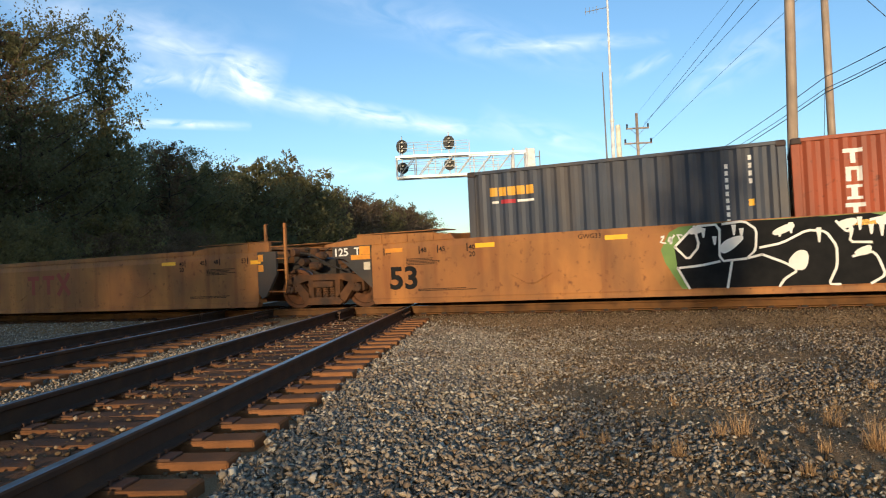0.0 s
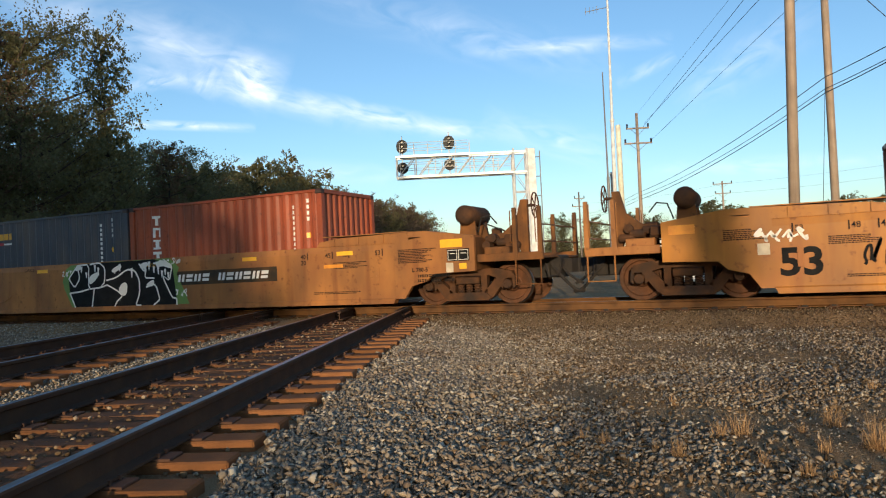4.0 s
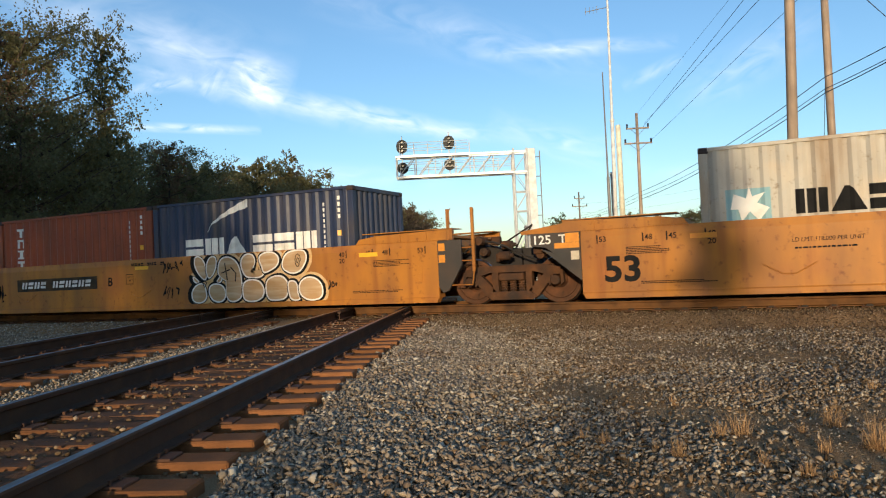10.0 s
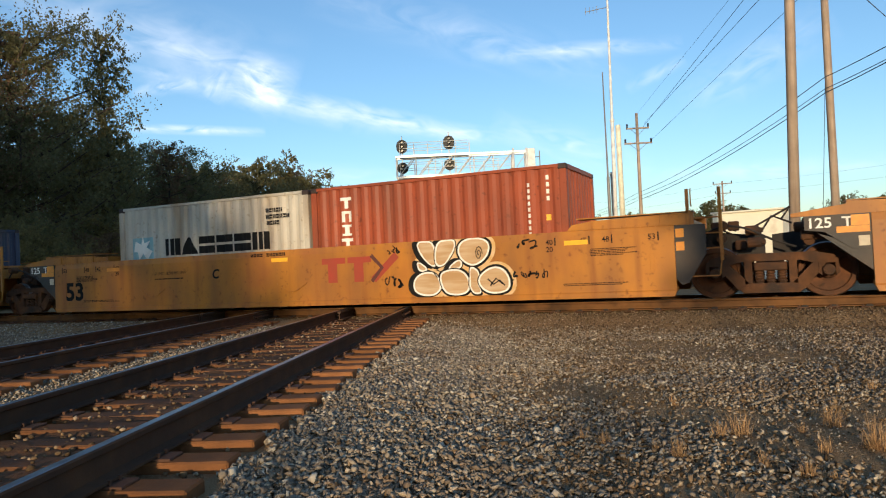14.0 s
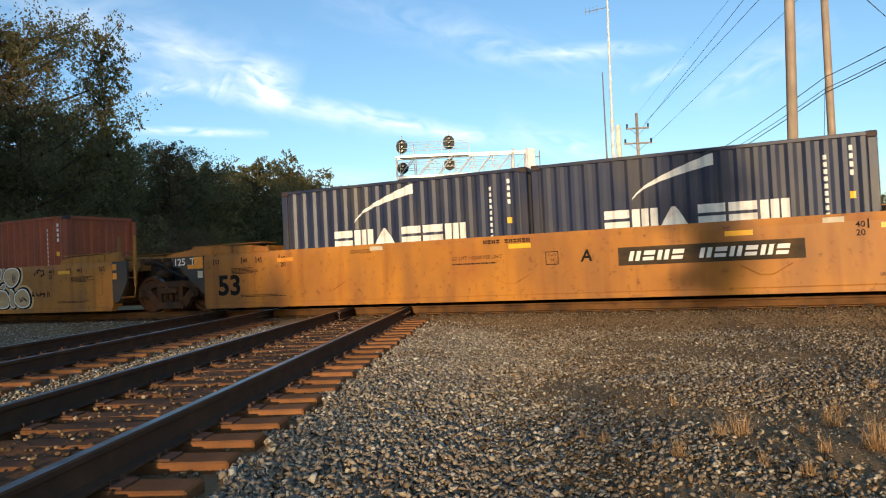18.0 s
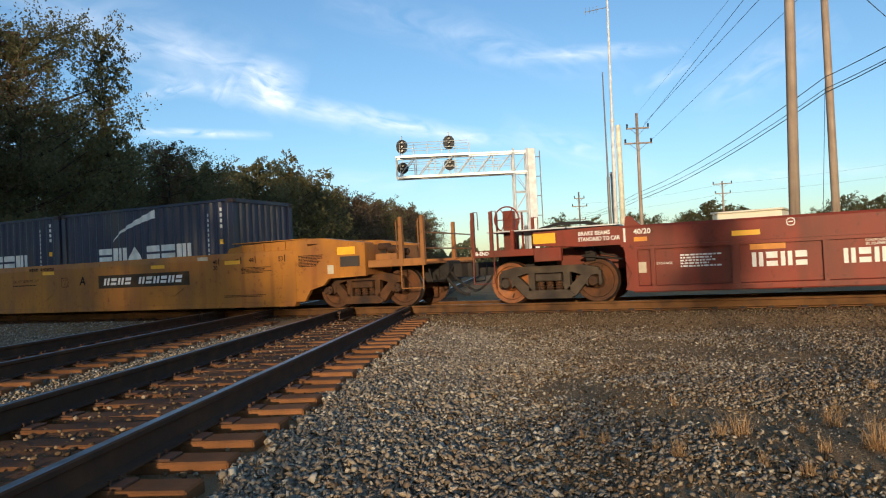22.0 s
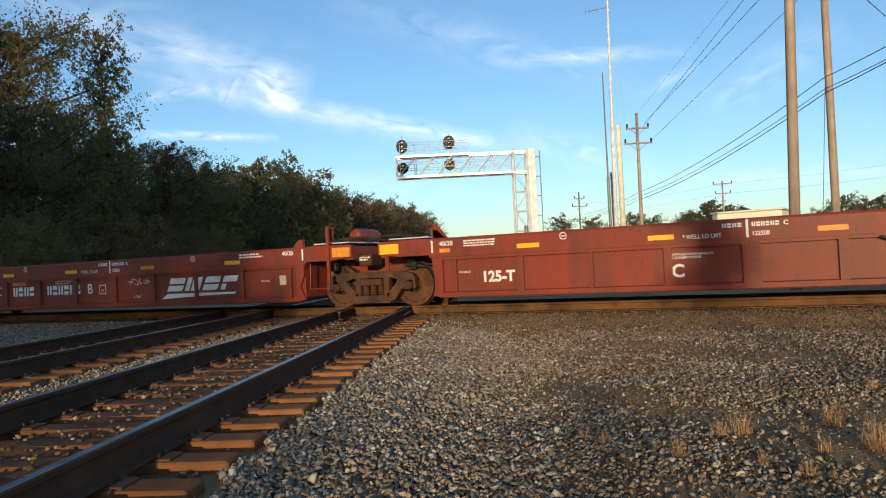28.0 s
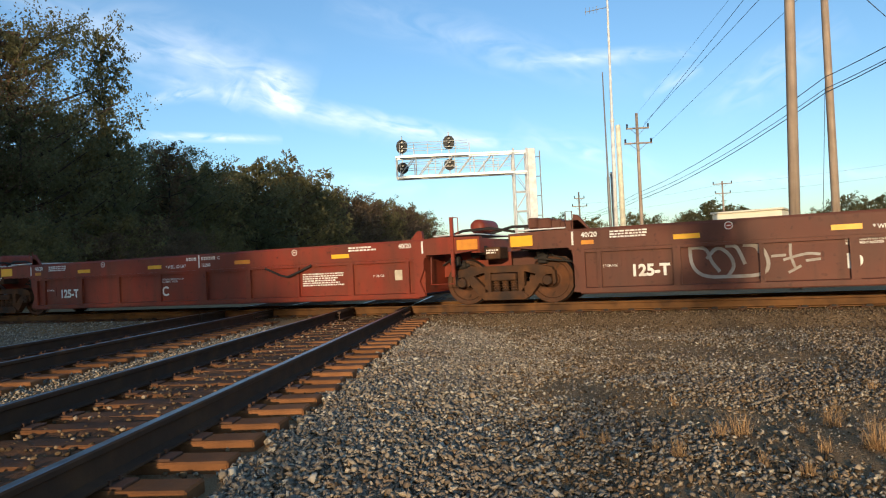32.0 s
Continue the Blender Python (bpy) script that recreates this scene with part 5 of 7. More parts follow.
def clutter(car, x, z, seed, material="truck", n=9, spread=0.5):
    """Brake valves, levers and pipes above a truck."""
    r = random.Random(seed)
    for k in range(n):
        px, py, pz = x + r.uniform(-spread, spread), r.uniform(-1.15, -0.3), z + r.uniform(0, 0.45)
        if k % 3 == 0:
            bm = bmesh.new()
            lathe(bm, [(-0.13, 0.03), (-0.12, 0.09), (0.1, 0.09), (0.12, 0.05), (0.18, 0.04)], 12, "x" if k % 2 else "y", (px, py, pz))
            part("brake_cylinder", bm, material, car)
        elif k % 3 == 1:
            block("valve_box", car, material, px - 0.1, px + 0.1, py - 0.08, py + 0.08, pz - 0.09, pz + 0.09, 0.02)
        else:
            rod("brake_pipe", car, "under", [(px, py, pz), (px + r.uniform(-0.5, 0.5), py, pz + r.uniform(-0.2, 0.25)), (px + r.uniform(-0.8, 0.8), py + 0.1, pz - 0.2)], 0.02)


def ttx_unit(u, left, right, c, label, g="rust_end"):
    car = train_thing("well_car", u, label, "rail car", "cars of the train")
    for s in (-1, 1):
        y = s * HALF
        sec = [(y, 0.225), (y, 1.27), (y - 0.035 * s, 1.41), (y - 0.16 * s, 1.41), (y - 0.16 * s, 1.37), (y - 0.07 * s, 1.26), (y - 0.07 * s, 0.28), (y - 0.3 * s, 0.28), (y - 0.3 * s, 0.2), (y + 0.02 * s, 0.2)]
        bm = bmesh.new()
        prism(bm, sec, -8.2, 8.2, "x")
        part("side_wall", bm, c, car)
        plate("side_sill", car, c, [(-8.15, 0.1), (8.15, 0.1), (8.2, 0.2), (-8.2, 0.2)], y + 0.012 * s, y - 0.16 * s)
        for e in (-1, 1):
            plate("side_extension", car, c, [(e * 6.22, 1.415), (e * 6.3, 1.52), (e * 6.75, 1.58), (e * 8.55, 1.62), (e * 8.55, 1.40), (e * 8.2, 1.40)], y - 0.012 * s, y - 0.11 * s)
            block("top_plate", car, c, e * 6.4, e * 8.55, y, y - 0.55 * s, 1.622, 1.64)
            if s < 0:
                for k in range(3):
                    block("gusset", car, c, e * (6.7 + 0.62 * k), e * (6.7 + 0.62 * k) + 0.02, y - 0.016, y + 0.004, 1.42, 1.6)
    for e in (-1, 1):
        block("bulkhead", car, c, e * 6.35, e * 6.42, -1.33, 1.33, 0.25, 1.55)
        block("end_floor", car, c, e * 6.42, e * 8.5, -1.33, 1.33, 1.44, 1.5)
    block("well_floor", car, "under", -6.3, 6.3, -1.2, 1.2, 0.215, 0.26)
    for e, kind in ((-1, left), (1, right)):
        if kind == "art":
            plate("end_sill", car, "under", [(e * 8.2, 0.55), (e * 8.2, 1.35), (e * 9.2, 1.2), (e * 9.7, 1.15), (e * 9.7, 0.8), (e * 8.9, 0.72)], -0.45, 0.45)
            block("end_crossbeam", car, c, e * 8.2, e * 8.5, -1.42, 1.42, 1.12, 1.4)
        else:
            for s in (-1, 1):
                y = s * HALF
                plate("end_wall", car, c, [(e * 8.2, 0.2), (e * 8.42, 0.2), (e * 8.6, 0.46), (e * 8.95, 0.55), (e * 9.1, 0.7), (e * 10.06, 0.73), (e * 10.06, 1.42), (e * 8.9, 1.5), (e * 8.2, 1.405)], y - 0.006 * s, y - 0.1 * s)
                plate("end_slope", car, c, [(e * 8.55, 1.5), (e * 8.55, 1.62), (e * 8.95, 1.62), (e * 10.06, 1.46), (e * 10.06, 1.42), (e * 8.9, 1.5)], y - 0.002 * s, y - 0.4 * s)
            block("end_sheet", car, g, e * 10.0, e * 10.06, -1.4, 1.4, 0.75, 1.42)
            block("draft_sill", car, "under", e * 8.3, e * 11.35, -0.28, 0.28, 0.5, 0.92, 0.02)
            block("platform", car, g, e * 10.1, e * 11.5, -1.38, 1.38, 0.93, 0.97)
            block("platform_rail", car, g, e * 10.1, e * 11.5, -1.45, -1.38, 0.9, 1.06, 0.01)
            block("platform_rail", car, g, e * 10.1, e * 11.5, 1.38, 1.45, 0.9, 1.06, 0.01)
            for x in (10.93, 11.45):
                for s in (-1, 1):
                    post = plate("stake_post", car, g, [(e * x - 0.05, 0.97), (e * x + 0.05, 0.97), (e * x + 0.035, 1.96), (e * x - 0.035, 1.96)], s * 1.47, s * 1.38)
                    rod("handhold", post, g, [(e * x - 0.07 * e, s * 1.47, 1.25), (e * x - 0.07 * e, s * 1.5, 1.3), (e * x - 0.07 * e, s * 1.5, 1.85), (e * x - 0.07 * e, s * 1.47, 1.9)], 0.012)
            rod("stirrup", car, g, [(e * 10.93, -1.46, 0.92), (e * 10.93, -1.47, 0.42), (e * 11.45, -1.47, 0.42), (e * 11.45, -1.46, 0.92)], 0.018)
            bm = bmesh.new()
            prism(bm, [(e * 11.3, -0.09), (e * 11.75, -0.09), (e * 11.95, -0.2), (e * 12.1, -0.12), (e * 12.02, 0.0), (e * 12.1, 0.05), (e * 12.02, 0.18), (e * 11.8, 0.15), (e * 11.72, 0.09), (e * 11.3, 0.09)], 0.6, 0.9, "z")
            part("coupler", bm, "under", car)
            hose(car, [(e * 11.35, -0.38, 0.78), (e * 11.55, -0.42, 0.55), (e * 11.85, -0.36, 0.22), (e * 12.03, -0.3, 0.2)], 0.04)
            hose(car, [(e * 11.5, -0.25, 0.8), (e * 11.75, -0.3, 0.5), (e * 12.0, -0.25, 0.36)], 0.03)
            rod("uncoupling_lever", car, "under", [(e * 11.5, -1.3, 0.82), (e * 11.55, -1.25, 0.55), (e * 11.55, -0.6, 0.55), (e * 11.6, -0.2, 0.85)], 0.016)
            block("coupler_carrier", car, "under", e * 11.3, e * 11.55, -0.36, 0.36, 0.5, 0.98, 0.03)
            block("bearing_block", car, g, e * 10.2, e * 10.75, -1.3, -1.05, 0.99, 1.2, 0.02)
            block("valve_box", car, "truck", e * 10.25, e * 10.6, -0.9, -0.55, 0.99, 1.32, 0.03)
            for x, z in ((10.3, 1.36), (10.55, 1.3), (10.75, 1.22)):
                bm = bmesh.new()
                lathe(bm, [(-0.16, 0.03), (-0.15, 0.08), (0.12, 0.08), (0.15, 0.04)], 12, "x", (e * x, -1.0, z))
                part("brake_cylinder", bm, "truck", car)
            for z in (1.26, 1.6):
                rod("end_rail", car, g, [(e * 11.45, -1.43, z), (e * 11.5, -0.9, z), (e * 11.5, 0.9, z), (e * 11.45, 1.43, z)], 0.016)
    return car


def end_gear(car, e, c):
    """Air reservoir, hand brake on its stand, and valves at a car's end."""
    tank = bmesh.new()
    lathe(tank, [(-0.62, 0.05), (-0.6, 0.15), (-0.52, 0.21), (0.52, 0.21), (0.6, 0.15), (0.62, 0.05)], 20, "y", (e * 9.66, -0.45, 1.93))
    part("air_reservoir", tank, "truck", car, "round brown air reservoir", True)
    for y in (-0.8, -0.1):
        plate("reservoir_bracket", car, "rust_end", [(e * 9.46, 1.45), (e * 9.86, 1.45), (e * 9.82, 1.85), (e * 9.5, 1.85)], y, y + 0.05)
    plate("brake_stand", car, "rust_end", [(e * 10.05, 1.2), (e * 10.1, 1.42), (e * 10.5, 1.5), (e * 10.78, 1.72), (e * 10.9, 2.16), (e * 11.04, 2.16), (e * 11.04, 1.0), (e * 10.9, 1.0), (e * 10.8, 1.25)], -0.9, -0.78)
    bm = bmesh.new()
    for k in range(20):
        a, b = 6.2832 * k / 20, 6.2832 * (k + 1) / 20
        tube(bm, (e * 11.2, -0.84 + 0.26 * math.cos(a), 2.03 + 0.26 * math.sin(a)), (e * 11.2, -0.84 + 0.26 * math.cos(b), 2.03 + 0.26 * math.sin(b)), 0.016, n=5)
    for k in range(5):
        a = 1.2566 * k
        tube(bm, (e * 11.2, -0.84, 2.03), (e * 11.2, -0.84 + 0.26 * math.cos(a), 2.03 + 0.26 * math.sin(a)), 0.012, n=5)
    tube(bm, (e * 11.2, -0.84, 2.03), (e * 11.0, -0.84, 2.03), 0.03, n=8)
    part("brake_wheel", bm, "truck", car)
    clutter(car, e * 10.45, 1.1, 7 if e > 0 else 9, "truck", 10, 0.35)
    rod("brake_pipe", car, "under", [(e * 9.9, -0.8, 1.55), (e * 10.0, -0.85, 1.85), (e * 10.2, -0.85, 1.88), (e * 10.35, -0.85, 1.7)], 0.016)


def strip(car, x, z, w=0.45, h=0.085, m="reflect"):
    return block("reflector", car, m, x, x + w, -HALF - 0.006, -HALF + 0.004, z, z + h)


def ladder_end(car, c):
    """The end panel, ladder and posts at an articulated joint."""
    plate("end_panel", car, "grey_panel", [(8.205, 0.42), (8.3, 0.3), (8.42, 0.34), (8.74, 0.86), (8.74, 1.39), (8.205, 1.39)], -1.503, -1.43)
    for z in (1.17, 0.93):
        block("reflector", car, "worn_reflect", 8.225, 8.37, -1.508, -1.502, z, z + 0.16)
    ladder(car, 8.45, c)
    rod("handhold", car, c, [(8.52, -1.47, 1.72), (8.52, -1.55, 1.76), (8.52, -1.55, 2.0), (8.52, -1.47, 2.04)], 0.012)
    clutter(car, 9.2, 0.95, 3, "truck", 10, 0.45)
    hose(car, [(8.6, -1.0, 1.1), (8.9, -1.05, 1.35), (9.4, -1.05, 1.3), (9.8, -1.0, 1.05), (10.2, -1.0, 0.9)], 0.022)


def joint_end(car, c):
    """The dark panel with the axle rating at the other half of a joint."""
    plate("end_panel", car, "grey_panel", [(-9.2, 1.40), (-8.21, 1.40), (-8.21, 0.80), (-8.5, 0.82), (-8.9, 1.12), (-9.2, 1.16)], -1.503, -1.42)
    plate("panel_brace", car, "grey_panel", [(-8.21, 0.45), (-8.21, 0.8), (-9.0, 1.1), (-8.9, 1.02)], -1.49, -1.44)
    text(car, "125  T", -9.17, 1.19, 0.17, "white", -1.507, 0, 0.004, 1.08)
    block("reflector", car, "worn_reflect", -8.5, -8.23, -1.508, -1.502, 1.2, 1.38)
    block("reflector", car, "worn_reflect", -8.72, -8.23, -1.508, -1.502, 1.09, 1.196)
    block("placard", car, "label", -8.4, -8.24, -1.508, -1.502, 0.86, 1.03)
    plate("end_sill", car, c, [(-9.4, 1.4), (-9.4, 1.46), (-8.2, 1.62), (-8.2, 1.4)], -1.49, -1.3)
    clutter(car, -9.2, 1.0, 5, "truck", 8, 0.35)


def common_marks(car, left, right):
    """Container-length marks, print and strips that all yellow units carry."""
    for e, kind in ((-1, left), (1, right)):
        for s, x in (("53", 7.9), ("48", 7.05), ("45", 6.62), ("40", 5.95)):
            w = 0.17
            text(car, s, e * x - (w if e > 0 else -0.05), 1.17, 0.10, "black", bold=0.002)
            paint("mark", car, "black", [rect(e * x + 0.005, e * x + 0.03, 1.14, 1.3)], label="black length mark")
        text(car, "20", e * 5.95 - (0.17 if e > 0 else -0.05), 1.03, 0.10, "black", bold=0.002)
        fine_print(car, e * 7.0 - 0.35, e * 7.0 + 0.6, 1.05, 5, 0.018, "black", 3 + e)
        fine_print(car, e * 6.6 - 0.5, e * 6.6 + 0.9, 0.40, 2, 0.018, "black", 6 + e)
        block("tie_down", car, "yellow" if car.get("paint") == "new" else "old_yellow", e * 7.75, e * 7.83, -1.512, -1.49, 0.55, 0.9, 0.004)
    for x in (-4.6, -0.3, 4.4):
        if (x == -0.3 and "large graffiti" in car["label"]) or (x == 4.4 and "graffiti" in car["label"]):
            continue
        rod("lift_bracket", car, "yellow" if car.get("paint") == "new" else "old_yellow", [(x - 0.42, -1.505, 0.62), (x - 0.1, -1.51, 0.44), (x, -1.51, 0.44)], 0.012)
        rod("lift_bracket", car, "yellow" if car.get("paint") == "new" else "old_yellow", [(x + 0.42, -1.505, 0.62), (x + 0.1, -1.51, 0.44), (x, -1.51, 0.44)], 0.012)


def fifty_three(car, x, z=0.42, h=0.46):
    text(car, "53", x, z, h, "black", bold=0.02, wide=1.08)


def number_panel(car, x0, x1, z0=0.70, z1=1.04, dark="faded_panel"):
    paint("number_panel", car, dark, [rect(x0, x1, z0, z1)], -HALF - 0.003, "dark panel with white slanted characters")
    m = (x1 - x0) * 0.05
    w = (x1 - x0 - 2 * m)
    bars(car, x0 + m, x0 + m + 0.36 * w, z0 + 0.08, z1 - z0 - 0.16, 4, "white", 0.25, 0.2, (), "white slanted painted characters")
    bars(car, x0 + m + 0.44 * w, x0 + m + 0.97 * w, z0 + 0.08, z1 - z0 - 0.16, 6, "white", 0.25, 0.2, (), "white slanted painted characters")


# first car: two units
c1 = ttx_unit(-79.72, "art", "art", "old_yellow", "dirty brownish-yellow well car unit of an articulated train")
block("side_cap", c1, "old_yellow", -6.2, 6.2, -1.485, -1.36, 1.412, 1.53, 0.01)
make_truck(c1, -9.76, 0.925, 0.475)
make_truck(c1, 9.76, 0.925, 0.475)
ladder_end(c1, "old_yellow")
common_marks(c1, "art", "art")
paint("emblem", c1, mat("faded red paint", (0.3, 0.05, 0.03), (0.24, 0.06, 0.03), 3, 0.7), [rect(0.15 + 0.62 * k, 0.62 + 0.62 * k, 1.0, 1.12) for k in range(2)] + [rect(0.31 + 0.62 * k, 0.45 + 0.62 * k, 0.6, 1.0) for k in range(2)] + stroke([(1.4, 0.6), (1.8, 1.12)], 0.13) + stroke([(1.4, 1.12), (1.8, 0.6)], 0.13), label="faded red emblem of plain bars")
strip(c1, 5.2, 1.2), strip(c1, 8.0, 1.12, 0.3, 0.09)

c2 = ttx_unit(-60.22, "art", "end", "old_yellow", "dirty brownish-yellow well car unit with large graffiti, loaded with two containers")
make_truck(c2, 9.72, 0.89, 0.43)
joint_end(c2, "old_yellow")
end_gear(c2, 1, "old_yellow")
common_marks(c2, "art", "end")
fifty_three(c2, -7.78)
number_panel(c2, 1.86, 5.1)
text(c2, "GWG33", -3.62, 1.25, 0.09, "black")
for x, m in ((-7.85, "worn_reflect"), (-5.75, "reflect"), (-3.1, "reflect"), (0.95, "reflect"), (4.1, "reflect"), (6.75, "reflect"), (9.3, "reflect")):
    strip(c2, x, 1.2 if x < 9 else 1.24, 0.42 if x < 9 else 0.5, 0.09 if x < 9 else 0.17, m)
strip(c2, 6.4, 0.93, 0.5, 0.08, "worn_reflect")
block("placard", c2, "black", 9.45, 9.95, -1.508, -1.5, 0.95, 1.2)
paint("placard_lines", c2, "white", [rect(a, b, c_, d) for x0_, x1_ in ((9.47, 9.68), (9.71, 9.93)) for a, b, c_, d in ((x0_, x1_, 0.97, 0.982), (x0_, x1_, 1.168, 1.18), (x0_, x0_ + 0.012, 0.982, 1.168), (x1_ - 0.012, x1_, 0.982, 1.168), (x0_ + 0.05, x1_ - 0.05, 1.1, 1.115))], -1.511, "thin white outlines on a black placard")
block("placard", c2, "label", 9.42, 9.58, -1.508, -1.5, 0.72, 0.92), block("placard", c2, "reflect", 9.72, 9.88, -1.508, -1.5, 0.78, 0.9)
text(c2, "L 780-5", 8.62, 0.76, 0.085, "black", bold=0.003)
bars(c2, 8.75, 9.5, 0.64, 0.06, 9, "black", label="small black painted characters")
bars(c2, 8.75, 9.6, 0.54, 0.06, 11, "black", gaps=(3, 7), label="small black painted characters")
fine_print(c2, 8.3, 9.2, 1.25, 9, 0.02, "black", 31)

# second car: three units
c3 = ttx_unit(-36.39, "end", "art", "yellow", "yellow well car unit with bubble-letter graffiti, loaded with two containers", "old_yellow")
c4 = ttx_unit(-16.95, "art", "art", "yellow", "yellow middle well car unit with a red emblem and graffiti")
c5 = ttx_unit(2.58, "art", "end", "yellow", "yellow end well car unit loaded with two dark blue containers", "old_yellow")
for c in (c3, c4, c5):
    c["paint"] = "new"
make_truck(c3, -9.67, 0.89, 0.43)
make_truck(c3, 9.67, 0.925, 0.475)
make_truck(c4, 9.77, 0.925, 0.475)
make_truck(c5, 9.74, 0.89, 0.43)
end_gear(c3, -1, "yellow")
for c in (c3, c4):
    ladder_end(c, "yellow")
for c in (c4, c5):
    joint_end(c, "yellow")
for c, a, b in ((c3, "end", "art"), (c4, "art", "art"), (c5, "art", "end")):
    common_marks(c, a, b)
    fifty_three(c, -7.78 if c != c3 else -8.12)
    text(c, "LD LMT 118,000 PER UNIT", (2.9, -4.55, -1.55)[(c3, c4, c5).index(c)], 0.96 if c != c4 else 0.98, 0.075, "black", shear=0.1, wide=0.9)
    fine_print(c, (2.9, -4.5, -1.55)[(c3, c4, c5).index(c)], (4.4, -3.2, -0.2)[(c3, c4, c5).index(c)], 0.89, 1, 0.03, "black", 77)
number_panel(c3, -4.98, -1.80)
number_panel(c5, 1.86, 5.02)
text(c3, "B", -1.42, 0.76, 0.22, "black", bold=0.008, shear=0.1)
text(c4, "C", -2.65, 0.83, 0.22, "black", bold=0.008, shear=0.15)
text(c5, "A", 1.15, 0.82, 0.22, "black", bold=0.008, shear=0.1)
for c, x in ((c3, -0.75), (c5, 0.45)):
    paint("plate_mark", c, "black", [rect(x, x + 0.26, 0.78, 0.795), rect(x, x + 0.26, 1.025, 1.04), rect(x, x + 0.015, 0.795, 1.025), rect(x + 0.245, x + 0.26, 0.795, 1.025)], label="thin black square plate mark")
    text(c, "PLATE", x + 0.06, 0.95, 0.04, "black")
    text(c, "H", x + 0.1, 0.84, 0.07, "black")
bars(c3, -0.55, 0.55, 1.24, 0.075, 10, "black", 0, 0.2, (4, 8), "small black painted characters")
bars(c4, -1.45, -0.35, 1.28, 0.075, 12, "black", 0, 0.2, (4, 11), "small black painted characters")
bars(c5, -0.85, 0.25, 1.26, 0.075, 12, "black", 0, 0.2, (4, 11), "small black painted characters")
text(c5, "GWG33B", -4.0, 1.22, 0.09, "black")
for c, xs in ((c3, (-9.93, -0.42, 6.3)), (c4, (-6.2, -0.85, 6.15)), (c5, (-6.0, -0.3, 3.75, 6.15, 9.35))):
    for x in xs:
        end = abs(x) > 8.5
        strip(c, x, 1.22 if end else 1.14, 0.46, 0.17 if end else 0.09, "worn_reflect" if x < -5.5 else "reflect")
for c, x in ((c3, 3.9), (c4, 3.1), (c5, 5.3), (c5, -3.5)):
    block("stencil_plate", c, "label", x, x + 0.32, -1.506, -1.5, 1.27, 1.36)
block("placard", c5, "grey_panel", 9.42, 9.92, -1.508, -1.5, 0.95, 1.18)
block("placard", c5, "label", 9.08, 9.24, -1.508, -1.5, 0.8, 1.0)
block("placard", c3, "label", -8.45, -8.25, -1.508, -1.5, 0.78, 0.98)
fine_print(c5, 8.3, 9.0, 1.25, 8, 0.02, "black", 21)
fine_print(c3, -9.0, -8.3, 1.25, 6, 0.02, "black", 22)

# emblem on the middle unit
redp = mat("red emblem paint", (0.36, 0.045, 0.02), (0.30, 0.05, 0.02), 3, 0.6)
ex = 0.55
paint("emblem", c4, redp, [rect(ex, ex + 0.62, 1.02, 1.15), rect(ex + 0.16, ex + 0.40, 0.6, 1.02), rect(ex + 0.68, ex + 1.28, 1.02, 1.15), rect(ex + 0.84, ex + 1.08, 0.6, 1.02)]
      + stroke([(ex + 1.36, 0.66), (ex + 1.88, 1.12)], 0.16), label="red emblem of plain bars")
paint("emblem", c4, mat("maroon emblem paint", (0.12, 0.035, 0.025), None, 3, 0.7), stroke([(ex + 1.3, 1.15), (ex + 1.55, 0.89), (ex + 1.3, 0.62)], 0.09), -HALF - 0.0075, "dark chevron of the emblem")

# graffiti
LEAF_LETTERS = [((3.37, 0.82), (3.14, 0.99), (2.97, 1.27), (3.0, 1.39), (3.17, 1.39), (3.33, 1.36), (3.41, 1.08)), ((3.39, 0.87), (3.38, 1.14), (3.46, 1.37), (3.66, 1.39), (3.83, 1.39), (3.84, 1.23), (3.7, 1.02), (3.56, 0.86)), ((2.95, 1.0), (3.23, 0.79), (2.99, 0.76)), ((3.96, 1.01), (3.98, 0.79), (3.62, 0.78)), ((3.33, 0.74), (3.03, 0.72), (2.86, 0.57), (2.87, 0.35), (3.07, 0.26), (3.33, 0.26), (3.48, 0.37), (3.48, 0.55))]
LEAF_LETTERS += [((3.48, 0.6), (3.53, 0.73), (3.82, 0.78), (4.03, 0.71), (4.14, 0.52), (4.11, 0.31), (3.91, 0.25), (3.66, 0.27), (3.54, 0.38)), ((4.16, 0.84), (4.38, 0.69), (4.3, 0.47), (4.41, 0.28), (4.23, 0.26), (4.14, 0.42), (4.16, 0.57)), ((3.92, 1.06), (3.93, 1.27), (4.11, 1.39), (4.42, 1.39), (4.6, 1.29), (4.58, 1.08), (4.45, 0.93), (4.26, 0.84), (4.08, 0.89)), ((4.4, 0.65), (4.63, 0.79), (4.87, 0.76), (5.01, 0.55), (4.99, 0.34), (4.82, 0.27), (4.57, 0.27), (4.4, 0.38), (4.34, 0.52))]
ROUND_LETTERS = [((1.93, 0.77), (1.73, 0.91), (1.58, 1.16), (1.6, 1.37), (1.75, 1.39), (1.9, 1.25), (1.97, 0.98)), ((2.0, 0.83), (1.94, 1.08), (2.03, 1.31), (2.18, 1.38), (2.29, 1.3), (2.26, 1.07), (2.13, 0.87)), ((1.52, 0.93), (1.78, 0.72), (1.56, 0.75)), ((2.46, 0.94), (2.43, 0.73), (2.24, 0.72)), ((1.87, 0.72), (1.65, 0.7), (1.47, 0.52), (1.5, 0.28), (1.75, 0.23), (1.95, 0.33), (1.94, 0.54))]
